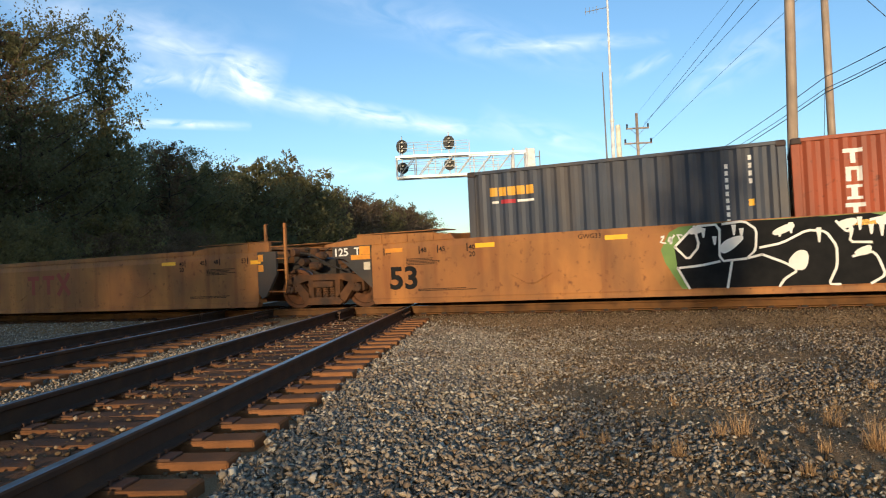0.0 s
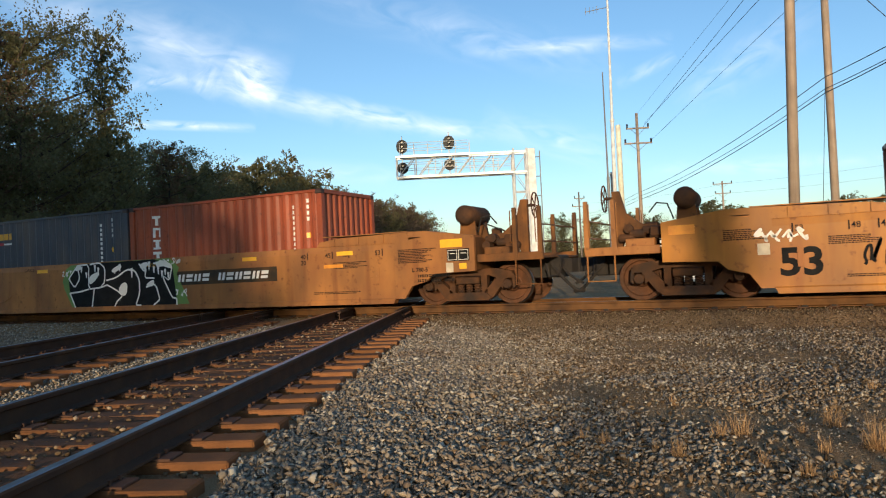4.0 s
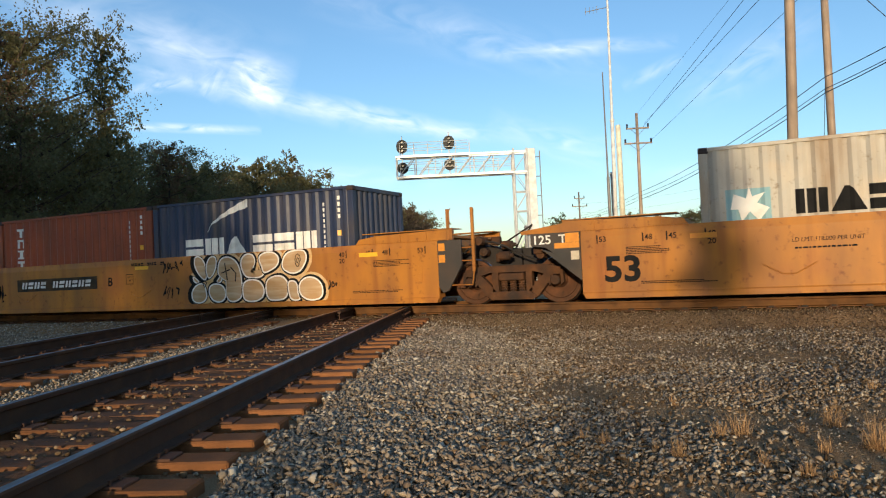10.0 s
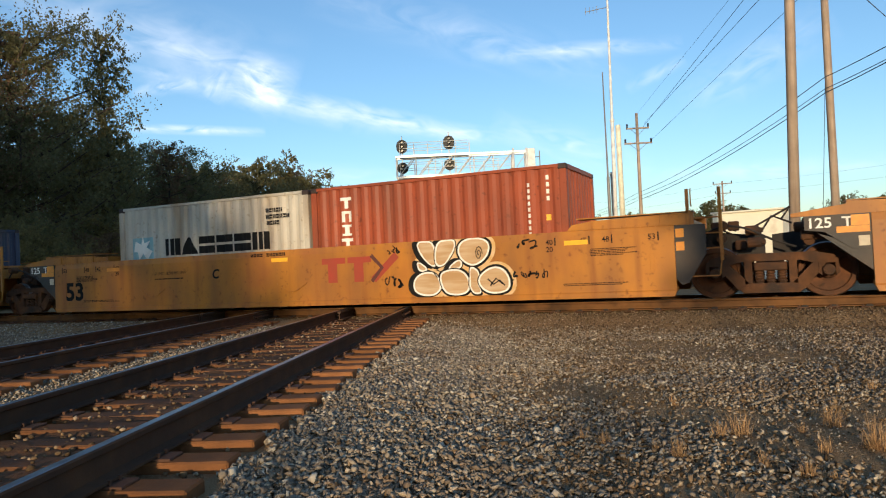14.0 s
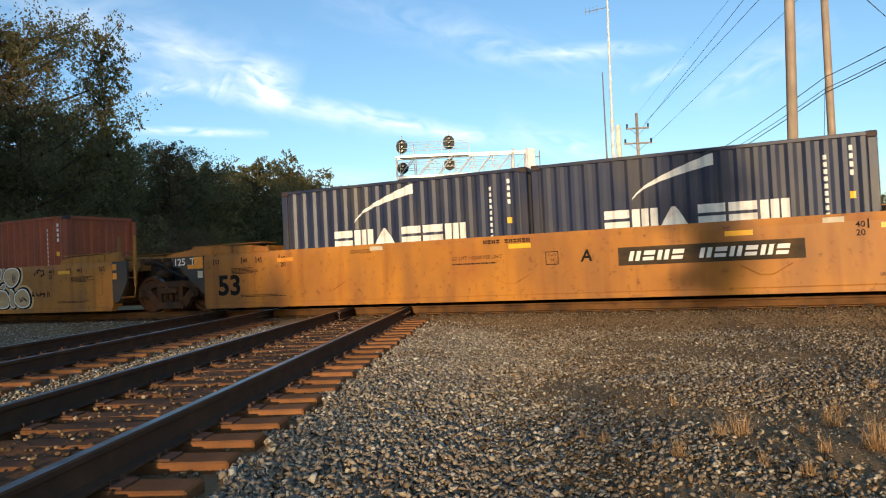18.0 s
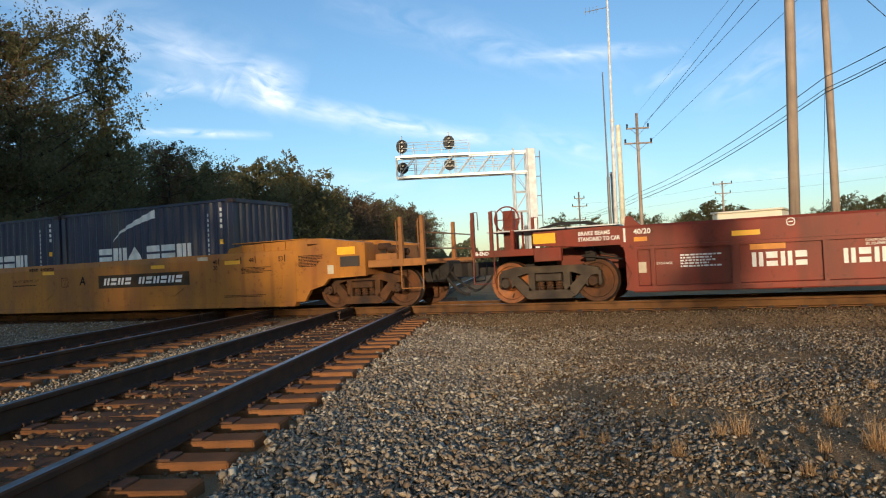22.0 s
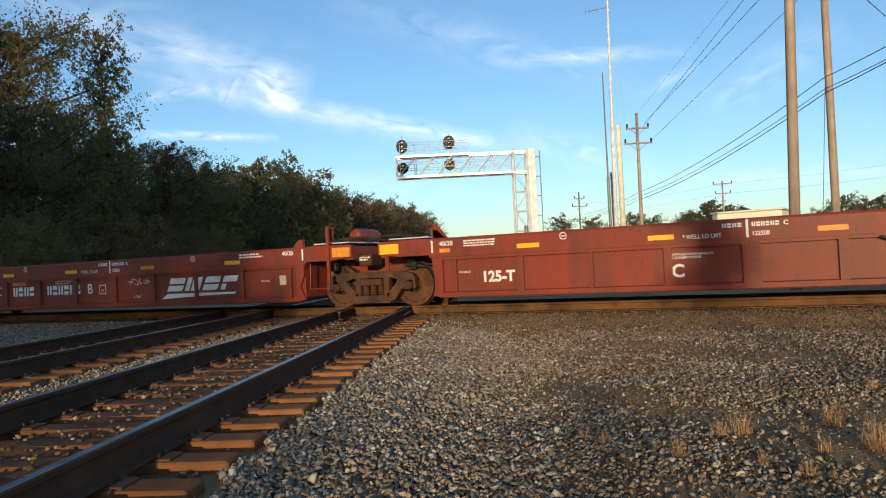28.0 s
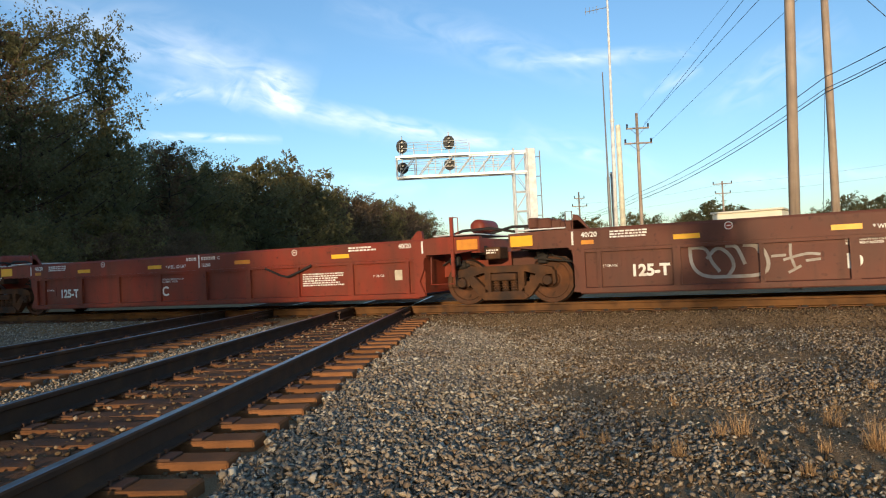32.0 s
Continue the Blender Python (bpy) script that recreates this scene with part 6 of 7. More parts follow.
ROUND_LETTERS += [((2.01, 0.56), (2.14, 0.7), (2.44, 0.67), (2.56, 0.49), (2.5, 0.29), (2.29, 0.24), (2.09, 0.33)), ((2.33, 0.91), (2.35, 1.17), (2.47, 1.32), (2.71, 1.33), (2.93, 1.19), (3.03, 0.93), (3.05, 0.62), (3.04, 0.37), (2.88, 0.26), (2.65, 0.25), (2.54, 0.44), (2.62, 0.74), (2.48, 0.8)), ((3.02, 1.21), (3.17, 1.37), (3.4, 1.36), (3.48, 1.18), (3.38, 1.01), (3.26, 0.91), (3.68, 1.0), (3.7, 0.81), (3.25, 0.79), (3.09, 0.92)), ((3.1, 0.7), (3.31, 0.77), (3.58, 0.72), (3.72, 0.51), (3.64, 0.31), (3.39, 0.23), (3.11, 0.27), (3.06, 0.48)), ((3.56, 1.27), (3.73, 1.38), (4.0, 1.38), (4.16, 1.25), (4.12, 1.07), (3.93, 0.96), (3.7, 0.89), (3.66, 1.05))]
ROUND_LETTERS += [((3.75, 0.68), (3.92, 0.8), (4.19, 0.83), (4.37, 0.7), (4.4, 0.49), (4.32, 0.29), (4.05, 0.25), (3.78, 0.28)), ((4.39, 0.7), (4.65, 0.67), (4.64, 0.38), (4.74, 0.25), (4.47, 0.24), (4.4, 0.43)), ((4.26, 1.17), (4.38, 1.34), (4.64, 1.39), (4.9, 1.37), (4.94, 1.18), (4.83, 0.99), (4.72, 0.89), (4.51, 0.85), (4.25, 0.97)), ((4.7, 0.63), (4.92, 0.77), (5.17, 0.73), (5.34, 0.56), (5.33, 0.31), (5.14, 0.23), (4.89, 0.25), (4.71, 0.38))]
bubble_graffiti(c3, ROUND_LETTERS, eye=(4.69, 1.13, 0.09, 0.19), marks=(((2.57, 1.18), (2.63, 0.78)), ((2.47, 0.95), (2.71, 1.02)), ((2.75, 1.08), (2.9, 0.92), (2.87, 0.74)), ((1.86, 0.72), (1.92, 0.62), (1.99, 0.73), (1.93, 0.77))))
bubble_graffiti(c4, LEAF_LETTERS, eye=(4.37, 1.08, 0.08, 0.16), marks=(((3.34, 0.74), (3.42, 0.62), (3.5, 0.74), (3.42, 0.79)), ((4.55, 0.55), (4.66, 0.44), (4.8, 0.52), (4.9, 0.42)), ((4.6, 0.42), (4.72, 0.56), (4.85, 0.45))))
tag(c3, 0.55, 1.02, 0.65, 0.34, 1), tag(c3, 0.5, 0.36, 0.55, 0.34, 2), tag(c3, 5.1, 0.42, 0.6, 0.25, 3), tag(c3, -6.85, 0.5, 1.35, 0.55, 4, "black", 0.03), tag(c3, -8.5, 0.98, 0.85, 0.26, 5, "graf_white", 0.03)
tag(c4, 2.15, 0.35, 0.45, 0.4, 6), tag(c4, 2.25, 1.15, 0.3, 0.2, 7), tag(c4, 4.75, 0.42, 0.5, 0.25, 8), tag(c4, 5.25, 0.5, 0.55, 0.22, 9), tag(c4, 5.1, 1.1, 0.5, 0.2, 10)
tag(c3, -6.3, 0.42, 0.9, 0.4, 14, "black", 0.02)


def block_graffiti(parent):
    """Large black letters with white edges and drips on a green sprayed ground."""
    green = [(-2.09, 0.95), (-1.9, 1.13), (-1.93, 1.27), (-1.75, 1.36), (-0.89, 1.39), (0.11, 1.39), (1.05, 1.39), (1.8, 1.39), (2.11, 1.15), (1.93, 0.77), (2.26, 0.55), (2.41, 0.23), (2.31, 0.23), (-1.75, 0.23), (-1.84, 0.51), (-2.03, 0.73)]
    mass = [(-1.85, 0.99), (-1.48, 1.35), (-0.89, 1.39), (-0.47, 1.39), (-0.07, 1.38), (0.5, 1.39), (0.83, 1.35), (1.27, 1.39), (1.89, 1.22), (1.78, 0.83), (1.67, 0.84), (1.86, 0.41), (2.0, 0.37), (1.99, 0.23), (1.27, 0.23), (-1.62, 0.23), (-1.81, 0.6), (-1.61, 0.66), (-1.63, 0.76)]
    paint("graffiti", parent, "graf_green", [green], -HALF - 0.003, "green sprayed ground of graffiti")
    paint("graffiti", parent, "black", [mass], -HALF - 0.006, "black sprayed letter mass")
    lines = [[(-1.84, 1.0), (-1.49, 1.35), (-1.06, 1.36), (-1.09, 0.7), (-0.65, 0.73)], [(-1.84, 1.0), (-1.62, 0.75), (-1.42, 0.99), (-1.49, 1.35)], [(-1.81, 0.61), (-1.41, 0.64), (-1.09, 0.7)], [(-1.81, 0.61), (-1.62, 0.23)], [(-0.88, 0.71), (-0.98, 0.23)]]
    lines += [[(-1.01, 1.36), (-0.65, 1.39), (-0.46, 1.23), (-0.49, 0.87), (-0.65, 0.73), (-0.39, 0.79)], [(-0.42, 0.91), (-0.07, 0.97), (0.33, 1.17), (0.61, 1.13), (0.76, 0.87), (0.75, 0.54), (0.61, 0.24), (0.78, 0.23)], [(-0.39, 0.79), (-0.02, 0.62), (0.15, 0.49), (-0.06, 0.35), (-0.14, 0.23)]]
    lines += [[(0.77, 1.29), (0.92, 1.1), (1.01, 1.18), (0.95, 0.93), (1.27, 0.91)], [(0.99, 0.69), (1.27, 0.76), (1.35, 0.66), (1.44, 0.36), (1.23, 0.23)], [(1.27, 1.28), (1.59, 1.34), (1.89, 1.21), (1.78, 0.83), (1.54, 0.97), (1.85, 0.4), (2.0, 0.38), (2.0, 0.23)]]
    for pts in lines:
        pts = [pts[0]] + [q for (ax, az), (bx, bz) in zip(pts, pts[1:]) for q in ((0.85 * ax + 0.15 * bx, 0.85 * az + 0.15 * bz), (0.15 * ax + 0.85 * bx, 0.15 * az + 0.85 * bz))] + [pts[-1]]
        paint("graffiti", parent, "graf_white", stroke(pts, 0.042), -HALF - 0.009, "white sprayed line of graffiti")
    fills = [[(-1.06, 1.04), (-0.74, 1.16), (-0.64, 1.09), (-0.94, 0.84), (-1.07, 0.84)], [(0.0, 0.66), (0.17, 0.85), (0.34, 0.81), (0.31, 0.55), (0.2, 0.47), (0.05, 0.55)], [(0.98, 0.72), (1.06, 0.81), (1.28, 0.89), (1.24, 0.69)], [(-0.23, 1.19), (0.12, 1.33), (0.16, 1.21), (-0.18, 1.08)], [(0.75, 1.27), (1.05, 1.35), (1.1, 1.24), (0.87, 1.13)], [(1.32, 1.29), (1.59, 1.34), (1.88, 1.21), (1.84, 1.12), (1.59, 1.21), (1.38, 1.17)], [(-1.62, 1.2), (-1.47, 1.34), (-1.31, 1.32), (-1.37, 1.22)]]
    for pts in fills:
        paint("graffiti", parent, "graf_white", [rounded(pts)], -HALF - 0.011, "white sprayed fill of graffiti")
    r = random.Random(4)
    for x, z in [(-1.34, 1.14), (-1.16, 1.0), (-0.83, 1.15), (-0.71, 1.11), (-0.1, 1.08), (0.08, 1.13), (0.5, 0.95), (0.97, 1.06), (1.11, 1.12), (1.27, 1.04), (1.42, 1.0), (1.54, 0.92), (1.65, 0.97), (1.75, 0.89)]:
        top = min(1.34, z + r.uniform(0.14, 0.26))
        paint("graffiti", parent, "graf_white", [[(x - 0.035, top), (x + 0.045, top), (x + 0.018, z), (x - 0.012, z)]], -HALF - 0.013, "white sprayed drip")


block_graffiti(c2)
tag(c2, 1.4, 1.2, 0.75, 0.2, 11, "graf_white"), tag(c2, 1.95, 0.42, 0.4, 0.24, 12, "graf_white"), tag(c2, -2.1, 1.05, 0.4, 0.2, 13, "graf_white", 0.018)
# third car: red well cars with shorter wells
def red_unit(u, left, right, c, label):
    car = train_thing("well_car", u, label, "rail car", "cars of the train")
    for s in (-1, 1):
        y = s * HALF
        l = -7.9 if left == "end" else -7.42
        bm = bmesh.new()
        prism(bm, [(y, 1.05), (y, 1.40), (y - 0.03 * s, 1.445), (y - 0.2 * s, 1.445), (y - 0.2 * s, 1.05)], -6.2, 6.2, "x")
        part("top_chord", bm, c, car)
        block("lower_ledge", car, c, -6.15, 6.15, y - 0.01 * s, y - 0.1 * s, 0.985, 1.045)
        block("side_sheet", car, c, -6.13, 6.13, y - 0.075 * s, y - 0.10 * s, 0.27, 0.985)
        bm = bmesh.new()
        prism(bm, [(y, 0.21), (y, 0.30), (y - 0.07 * s, 0.32), (y - 0.28 * s, 0.32), (y - 0.28 * s, 0.19), (y - 0.02 * s, 0.19)], -6.0, 6.0, "x")
        part("bottom_chord", bm, c, car)
        for k in range(-4, 5):
            x = 0.05 + 1.42 * k
            w = 0.15 if k == 0 else (0.07 if k % 2 else 0.04)
            if abs(x) < 5.95:
                plate("side_post", car, c, [(x - w, 0.30), (x + w, 0.30), (x + w, 1.05), (x - w, 1.05)], y - 0.012 * s if k else y + 0.004 * s, y - 0.08 * s)
        for e, kind in ((-1, left), (1, right)):
            plate("corner_plate", car, c, [(e * 5.9, 0.21), (e * 6.15, 0.24), (e * 6.02, 0.55), (e * 6.13, 0.80), (e * 6.13, 1.06), (e * 5.9, 1.06)], y - 0.003 * s, y - 0.09 * s)
            x1 = 7.42 if kind == "art" else 7.9
            plate("chord_end", car, c, [(e * 6.2, 1.10), (e * 6.2, 1.44), (e * 6.45, 1.46), (e * x1, 1.43), (e * x1, 1.16), (e * 6.9, 1.10)], y - 0.002 * s, y - 0.16 * s)
    block("well_floor", car, "under", -6.0, 6.0, -1.2, 1.2, 0.215, 0.26)
    for e, kind in ((-1, left), (1, right)):
        block("bulkhead", car, c, e * 6.05, e * 6.13, -1.4, 1.4, 0.3, 1.42)
        block("walkway", car, "galv", e * 6.3, e * 7.25, -1.3, 1.3, 1.485, 1.51)
        plate("centre_sill", car, c, [(e * 6.1, 0.6), (e * 6.1, 1.15), (e * 7.1, 1.1), (e * 7.75, 1.1), (e * 7.75, 0.72), (e * 7.0, 0.7)], -0.4, 0.4)
        block("end_crossbeam", car, c, e * 7.2, e * 7.4, -1.42, 1.42, 1.1, 1.4)
        plate("fin", car, c, [(e * 6.0, 1.44), (e * 5.82, 1.44), (e * 6.0, 1.62), (e * 6.1, 1.62), (e * 6.12, 1.44)], -1.46, -1.38)
        plate("fin", car, c, [(e * 5.3, 1.44), (e * 5.05, 1.44), (e * 5.3, 1.52), (e * 5.35, 1.52)], 1.3, 1.38)
        clutter(car, e * 7.0, 0.78, 11 + e, "under", 6, 0.4)
        rod("brake_pipe", car, "under", [(e * 6.5, -1.1, 1.45), (e * 6.9, -1.1, 1.58), (e * 7.5, -1.0, 1.6), (e * 8.0, -0.9, 1.5)], 0.03)
        if kind == "art":
            block("reflector", car, "reflect" if e < 0 else "worn_reflect", e * 6.92, e * 7.38, -1.508, -1.5, 1.17, 1.38)
        if kind == "end":
            block("end_block", car, c, e * 7.35, e * 7.9, -1.5, -1.36, 0.85, 1.12, 0.01)
            block("reflector", car, "reflect", e * 7.45, e * 7.9, -1.508, -1.5, 1.2, 1.40)
            block("platform", car, c, e * 7.9, e * 9.2, -1.4, 1.4, 1.03, 1.07)
            block("platform_rail", car, c, e * 7.9, e * 9.22, -1.47, -1.4, 0.98, 1.12, 0.01)
            block("draft_sill", car, "under", e * 6.8, e * 9.1, -0.28, 0.28, 0.5, 1.0, 0.02)
            block("walkway", car, "galv", e * 7.3, e * 8.95, -1.3, 1.3, 1.485, 1.51, label="pale steel walkway grating")
            for x in (8.35, 8.8, 9.2):
                for s in (-1, 1):
                    post = block("stake_post", car, c, e * x - 0.035, e * x + 0.035, s * 1.4, s * 1.47, 1.07, 1.92 if x != 8.35 else 1.5, 0.006)
                    if x != 8.35:
                        rod("handhold", post, c, [(e * x + 0.12, s * 1.44, 1.55), (e * x + 0.12, s * 1.46, 1.92), (e * x + 0.02, s * 1.46, 1.92)], 0.011)
            rod("stirrup", car, c, [(e * 8.75, -1.46, 1.0), (e * 8.75, -1.48, 0.45), (e * 9.2, -1.48, 0.45), (e * 9.2, -1.46, 1.0)], 0.016)
            bm = bmesh.new()
            cx = e * 8.62
            for k in range(24):
                a, b = 6.2832 * k / 24, 6.2832 * (k + 1) / 24
                tube(bm, (cx + 0.27 * math.cos(a), -0.95, 1.76 + 0.27 * math.sin(a)), (cx + 0.27 * math.cos(b), -0.95, 1.76 + 0.27 * math.sin(b)), 0.016, n=5)
            for k in range(6):
                a = 1.0472 * k
                tube(bm, (cx, -0.93, 1.76), (cx + 0.27 * math.cos(a), -0.95, 1.76 + 0.27 * math.sin(a)), 0.011, n=5)
            part("brake_wheel", bm, c, car)
            block("brake_stand", car, c, cx - 0.11, cx + 0.11, -0.9, -0.7, 1.07, 1.95, 0.02)
            for dx in (-0.26, 0.3):
                rod("stand_post", car, c, [(cx + dx, -0.85, 1.05), (cx + dx, -0.85, 1.9)], 0.025)
            bm = bmesh.new()
            prism(bm, [(e * 9.1, -0.09), (e * 9.5, -0.09), (e * 9.7, -0.2), (e * 9.84, -0.12), (e * 9.76, 0.0), (e * 9.84, 0.05), (e * 9.76, 0.18), (e * 9.55, 0.15), (e * 9.45, 0.09), (e * 9.1, 0.09)], 0.6, 0.9, "z")
            part("coupler", bm, "under", car)
            hose(car, [(e * 9.1, -0.35, 0.75), (e * 9.3, -0.4, 0.45), (e * 9.6, -0.35, 0.25), (e * 9.8, -0.3, 0.35)])
            rod("uncoupling_lever", car, "under", [(e * 9.25, -1.3, 0.85), (e * 9.3, -1.2, 0.5), (e * 9.3, -0.6, 0.5), (e * 9.4, -0.2, 0.85)], 0.014)
    if right == "art":
        post = block("ladder_post", car, c, 6.79, 6.86, -1.55, -1.48, 0.62, 1.86, 0.006)
        rod("handhold", post, c, [(6.9, -1.52, 1.5), (6.97, -1.52, 1.52), (6.97, -1.52, 1.84), (6.86, -1.52, 1.86)], 0.011)
        rod("stirrup", car, c, [(6.83, -1.52, 0.65), (6.83, -1.52, 0.48), (6.3, -1.5, 0.48), (6.3, -1.46, 1.05)], 0.014)
        block("valve_box", car, "truck", 7.42, 7.75, -1.2, -0.7, 0.95, 1.2, 0.02)
        fine_print(car, 7.45, 7.75, 1.15, 2, 0.03, "white", 4, -1.204)
        bm = bmesh.new()
        lathe(bm, [(-0.5, 0.05), (-0.48, 0.15), (-0.4, 0.17), (0.4, 0.17), (0.48, 0.15), (0.5, 0.05)], 18, "y", (7.1, -0.3, 1.66))
        part("air_reservoir", bm, c, car, "red air reservoir", True)
    if left == "art":
        fin = plate("fin", car, c, [(-6.1, 1.44), (-5.78, 1.44), (-6.0, 1.72), (-6.1, 1.74)], -1.46, -1.4)
        rod("handhold", fin, c, [(-6.12, -1.43, 1.45), (-6.12, -1.45, 1.8), (-6.25, -1.45, 1.8), (-6.25, -1.43, 1.55)], 0.012)
        if u > 50:
            for x, w, z in ((-6.98, 0.1, 1.62), (-6.75, 0.14, 1.6), (-6.5, 0.11, 1.56), (-6.3, 0.12, 1.52)):
                block("valve_box", car, c, x - w, x + w, -1.25, -0.8, z - 0.1, z + 0.12, 0.03)
    return car


def red_marks(car, unit):
    bm = None
    for x in (-6.12, 6.12):
        paint("mark", car, "white", [rect(x - 0.02, x + 0.02, 1.14, 1.40)], label="white upright mark")
    paint("mark", car, "white", [rect(-0.02, 0.02, 1.1, 1.42)], label="white upright mark")
    text(car, "* WELL LD LMT", -1.09, 1.13, 0.075, "white", bold=0.002, wide=0.9)
    text(car, "122500", 0.07, 1.13, 0.075, "white", bold=0.002, wide=0.9)
    bars(car, -0.42, -0.08, 1.29, 0.075, 4, "white", 0, 0.25, (), "small white painted characters")
    bars(car, 0.07, 0.52, 1.29, 0.075, 6, "white", 0, 0.25, (), "small white painted characters")
    text(car, unit, 0.58, 1.29, 0.075, "white", bold=0.002)
    text(car, "40/20", -5.95, 1.28, 0.095, "white", bold=0.003)
    text(car, "40/20", 5.55, 1.28, 0.095, "white", bold=0.003)
    if unit != "B":
        fine_print(car, -5.4, -4.5, 1.37, 3, 0.03, "white", 5)
    fine_print(car, 4.3, 5.1, 1.37, 2, 0.035, "white", 6)
    if unit != "B":
        fine_print(car, 3.0, 4.2, 0.83, 6, 0.03, "white", 8, -HALF + 0.071)
    for x in (-4.05, -1.5, 1.3, 4.05):
        strip(car, x - 0.2, 1.14, 0.46, 0.09, "reflect" if x != 1.3 else "worn_reflect")
    strip(car, -5.95, 1.14, 0.24, 0.08, "worn_reflect")
    for x in (-3.3, 2.85):
        paint("mark", car, "white", [oval(x, 1.33, 0.07, 0.07, 16, 0)], label="round white mark")
        paint("mark", car, "red", [oval(x, 1.33, 0.055, 0.055, 16, 0)], -HALF - 0.006)
        paint("mark", car, "white", [rect(x - 0.035, x + 0.035, 1.32, 1.34)], -HALF - 0.0075)
    block("label_holder", car, "label", 5.4, 5.58, -1.43, -1.42, 0.60, 0.82)
    plate("storage_door", car, "brown_red" if unit == "D" else "red", [(4.75, 0.56), (5.25, 0.56), (5.25, 0.80), (4.75, 0.80)], -1.435, -1.42)
    text(car, "STORAGE", 4.86, 0.69, 0.045, "white", -1.439)
    plate("storage_door", car, "brown_red" if unit == "D" else "red", [(-5.68, 0.56), (-5.22, 0.56), (-5.22, 0.80), (-5.68, 0.80)], -1.435, -1.42)
    text(car, "STORAGE", -5.57, 0.69, 0.045, "white", -1.439)


SHEET = -HALF + 0.071
d1 = red_unit(24.39, "end", "art", "red", "empty red well car unit with a large white emblem")
d2 = red_unit(39.91, "art", "art", "red", "empty red middle well car unit")
d3 = red_unit(55.38, "art", "art", "brown_red", "empty faded brown well car unit with white graffiti")
make_truck(d1, -7.74, 0.905, 0.43, "orange_wheel", "truck_grey")
make_truck(d1, 7.67, 0.93, 0.475)
make_truck(d2, 7.77, 0.93, 0.475)
make_truck(d3, 7.75, 0.93, 0.475)
for c, n in ((d1, "B"), (d2, "C"), (d3, "D")):
    red_marks(c, n)


text(d1, "BRAKE BEAMS", -7.0, 1.31, 0.075, "white", bold=0.003, wide=0.92)
text(d1, "STANDARD TO CAR", -7.0, 1.2, 0.075, "white", bold=0.003, wide=0.8)
text(d1, "B-END", -9.15, 1.03, 0.07, "white", -1.474, bold=0.003)
bars(d1, -3.97, -3.05, 0.58, 0.25, 4, "white", y=SHEET)
bars(d1, -2.55, -1.2, 0.58, 0.25, 6, "white", y=SHEET)
text(d1, "B", -0.95, 0.58, 0.26, "white", SHEET, 0, 0.006)
paint("plate_mark", d1, "white", [rect(-0.5, -0.25, 0.55, 0.57), rect(-0.5, -0.25, 0.78, 0.8), rect(-0.5, -0.48, 0.57, 0.78), rect(-0.27, -0.25, 0.57, 0.78)], SHEET, "white square plate mark")
text(d1, "H", -0.42, 0.6, 0.09, "white", SHEET)
text(d1, "L 264-1", 0.75, 0.42, 0.07, "white", SHEET)
block("placard", d1, "worn_reflect", -3.97, -3.4, -1.434, -1.424, 0.88, 0.98)
block("placard", d1, "label", -5.92, -5.76, -1.434, -1.424, 0.55, 0.75)
fine_print(d1, -5.15, -4.4, 0.86, 5, 0.03, "white", 14, SHEET)
# large slanted emblem of plain blocks over a swept bar
emblem = [[(1.85 + a + 0.42 * (z - 0.42), z) for a, z in q] for q in (
    [(0.0, 0.55), (0.46, 0.55), (0.5, 0.6), (0.5, 0.69), (0.0, 0.69)], [(0.0, 0.735), (0.5, 0.735), (0.5, 0.84), (0.46, 0.88), (0.0, 0.88)], [(0.58, 0.55), (0.72, 0.55), (0.72, 0.88), (0.58, 0.88)], [(0.77, 0.55), (1.05, 0.55), (1.05, 0.88), (0.77, 0.88)],
    [(1.15, 0.55), (1.58, 0.55), (1.62, 0.6), (1.62, 0.69), (1.15, 0.69)], [(1.15, 0.735), (1.62, 0.735), (1.62, 0.88), (1.19, 0.88), (1.15, 0.84)], [(1.72, 0.55), (1.86, 0.55), (1.86, 0.69), (1.72, 0.69)], [(1.72, 0.735), (2.15, 0.735), (2.15, 0.88), (1.72, 0.88)],
    [(-0.12, 0.36), (1.25, 0.42), (2.2, 0.44), (2.25, 0.49), (0.05, 0.49)])]
paint("emblem", d1, "white", emblem, SHEET, "large white slanted emblem of plain shapes")
tag(d1, 0.55, 0.72, 0.8, 0.2, 21, "label", 0.014, SHEET)
text(d2, "125-T", -5.06, 0.50, 0.21, "white", SHEET, 0, 0.012, 0.98)
text(d2, "C", -1.32, 0.45, 0.23, "white", SHEET, 0, 0.01)
for d_, x_, z_ in ((d1, -2.2, 0.93), (d2, -1.35, 0.84), (d3, -1.5, 0.95)):
    text(d_, "CONTROLLED INTERCHANGE CAR", x_, z_, 0.042, "white", SHEET, 0, 0.0005, 0.8)
    text(d_, "SEE EQUIPMENT REGISTER", x_, z_ - 0.06, 0.042, "white", SHEET, 0, 0.0005, 0.8)
rod("chain", d2, "under", [(2.0, -1.5, 1.0), (2.45, -1.52, 0.82), (2.65, -1.52, 0.78), (2.85, -1.52, 0.84), (3.3, -1.5, 1.02)], 0.028, 6, "loop of dark rubber hose")
text(d3, "125-T", -5.06, 0.50, 0.21, "white", SHEET, 0, 0.012, 0.98)
text(d3, "D", -1.5, 0.5, 0.24, "white", SHEET, 0, 0.01)
GREY = mat("faded grey-white spray paint", (0.42, 0.38, 0.33), (0.3, 0.25, 0.2), 5, 0.8)
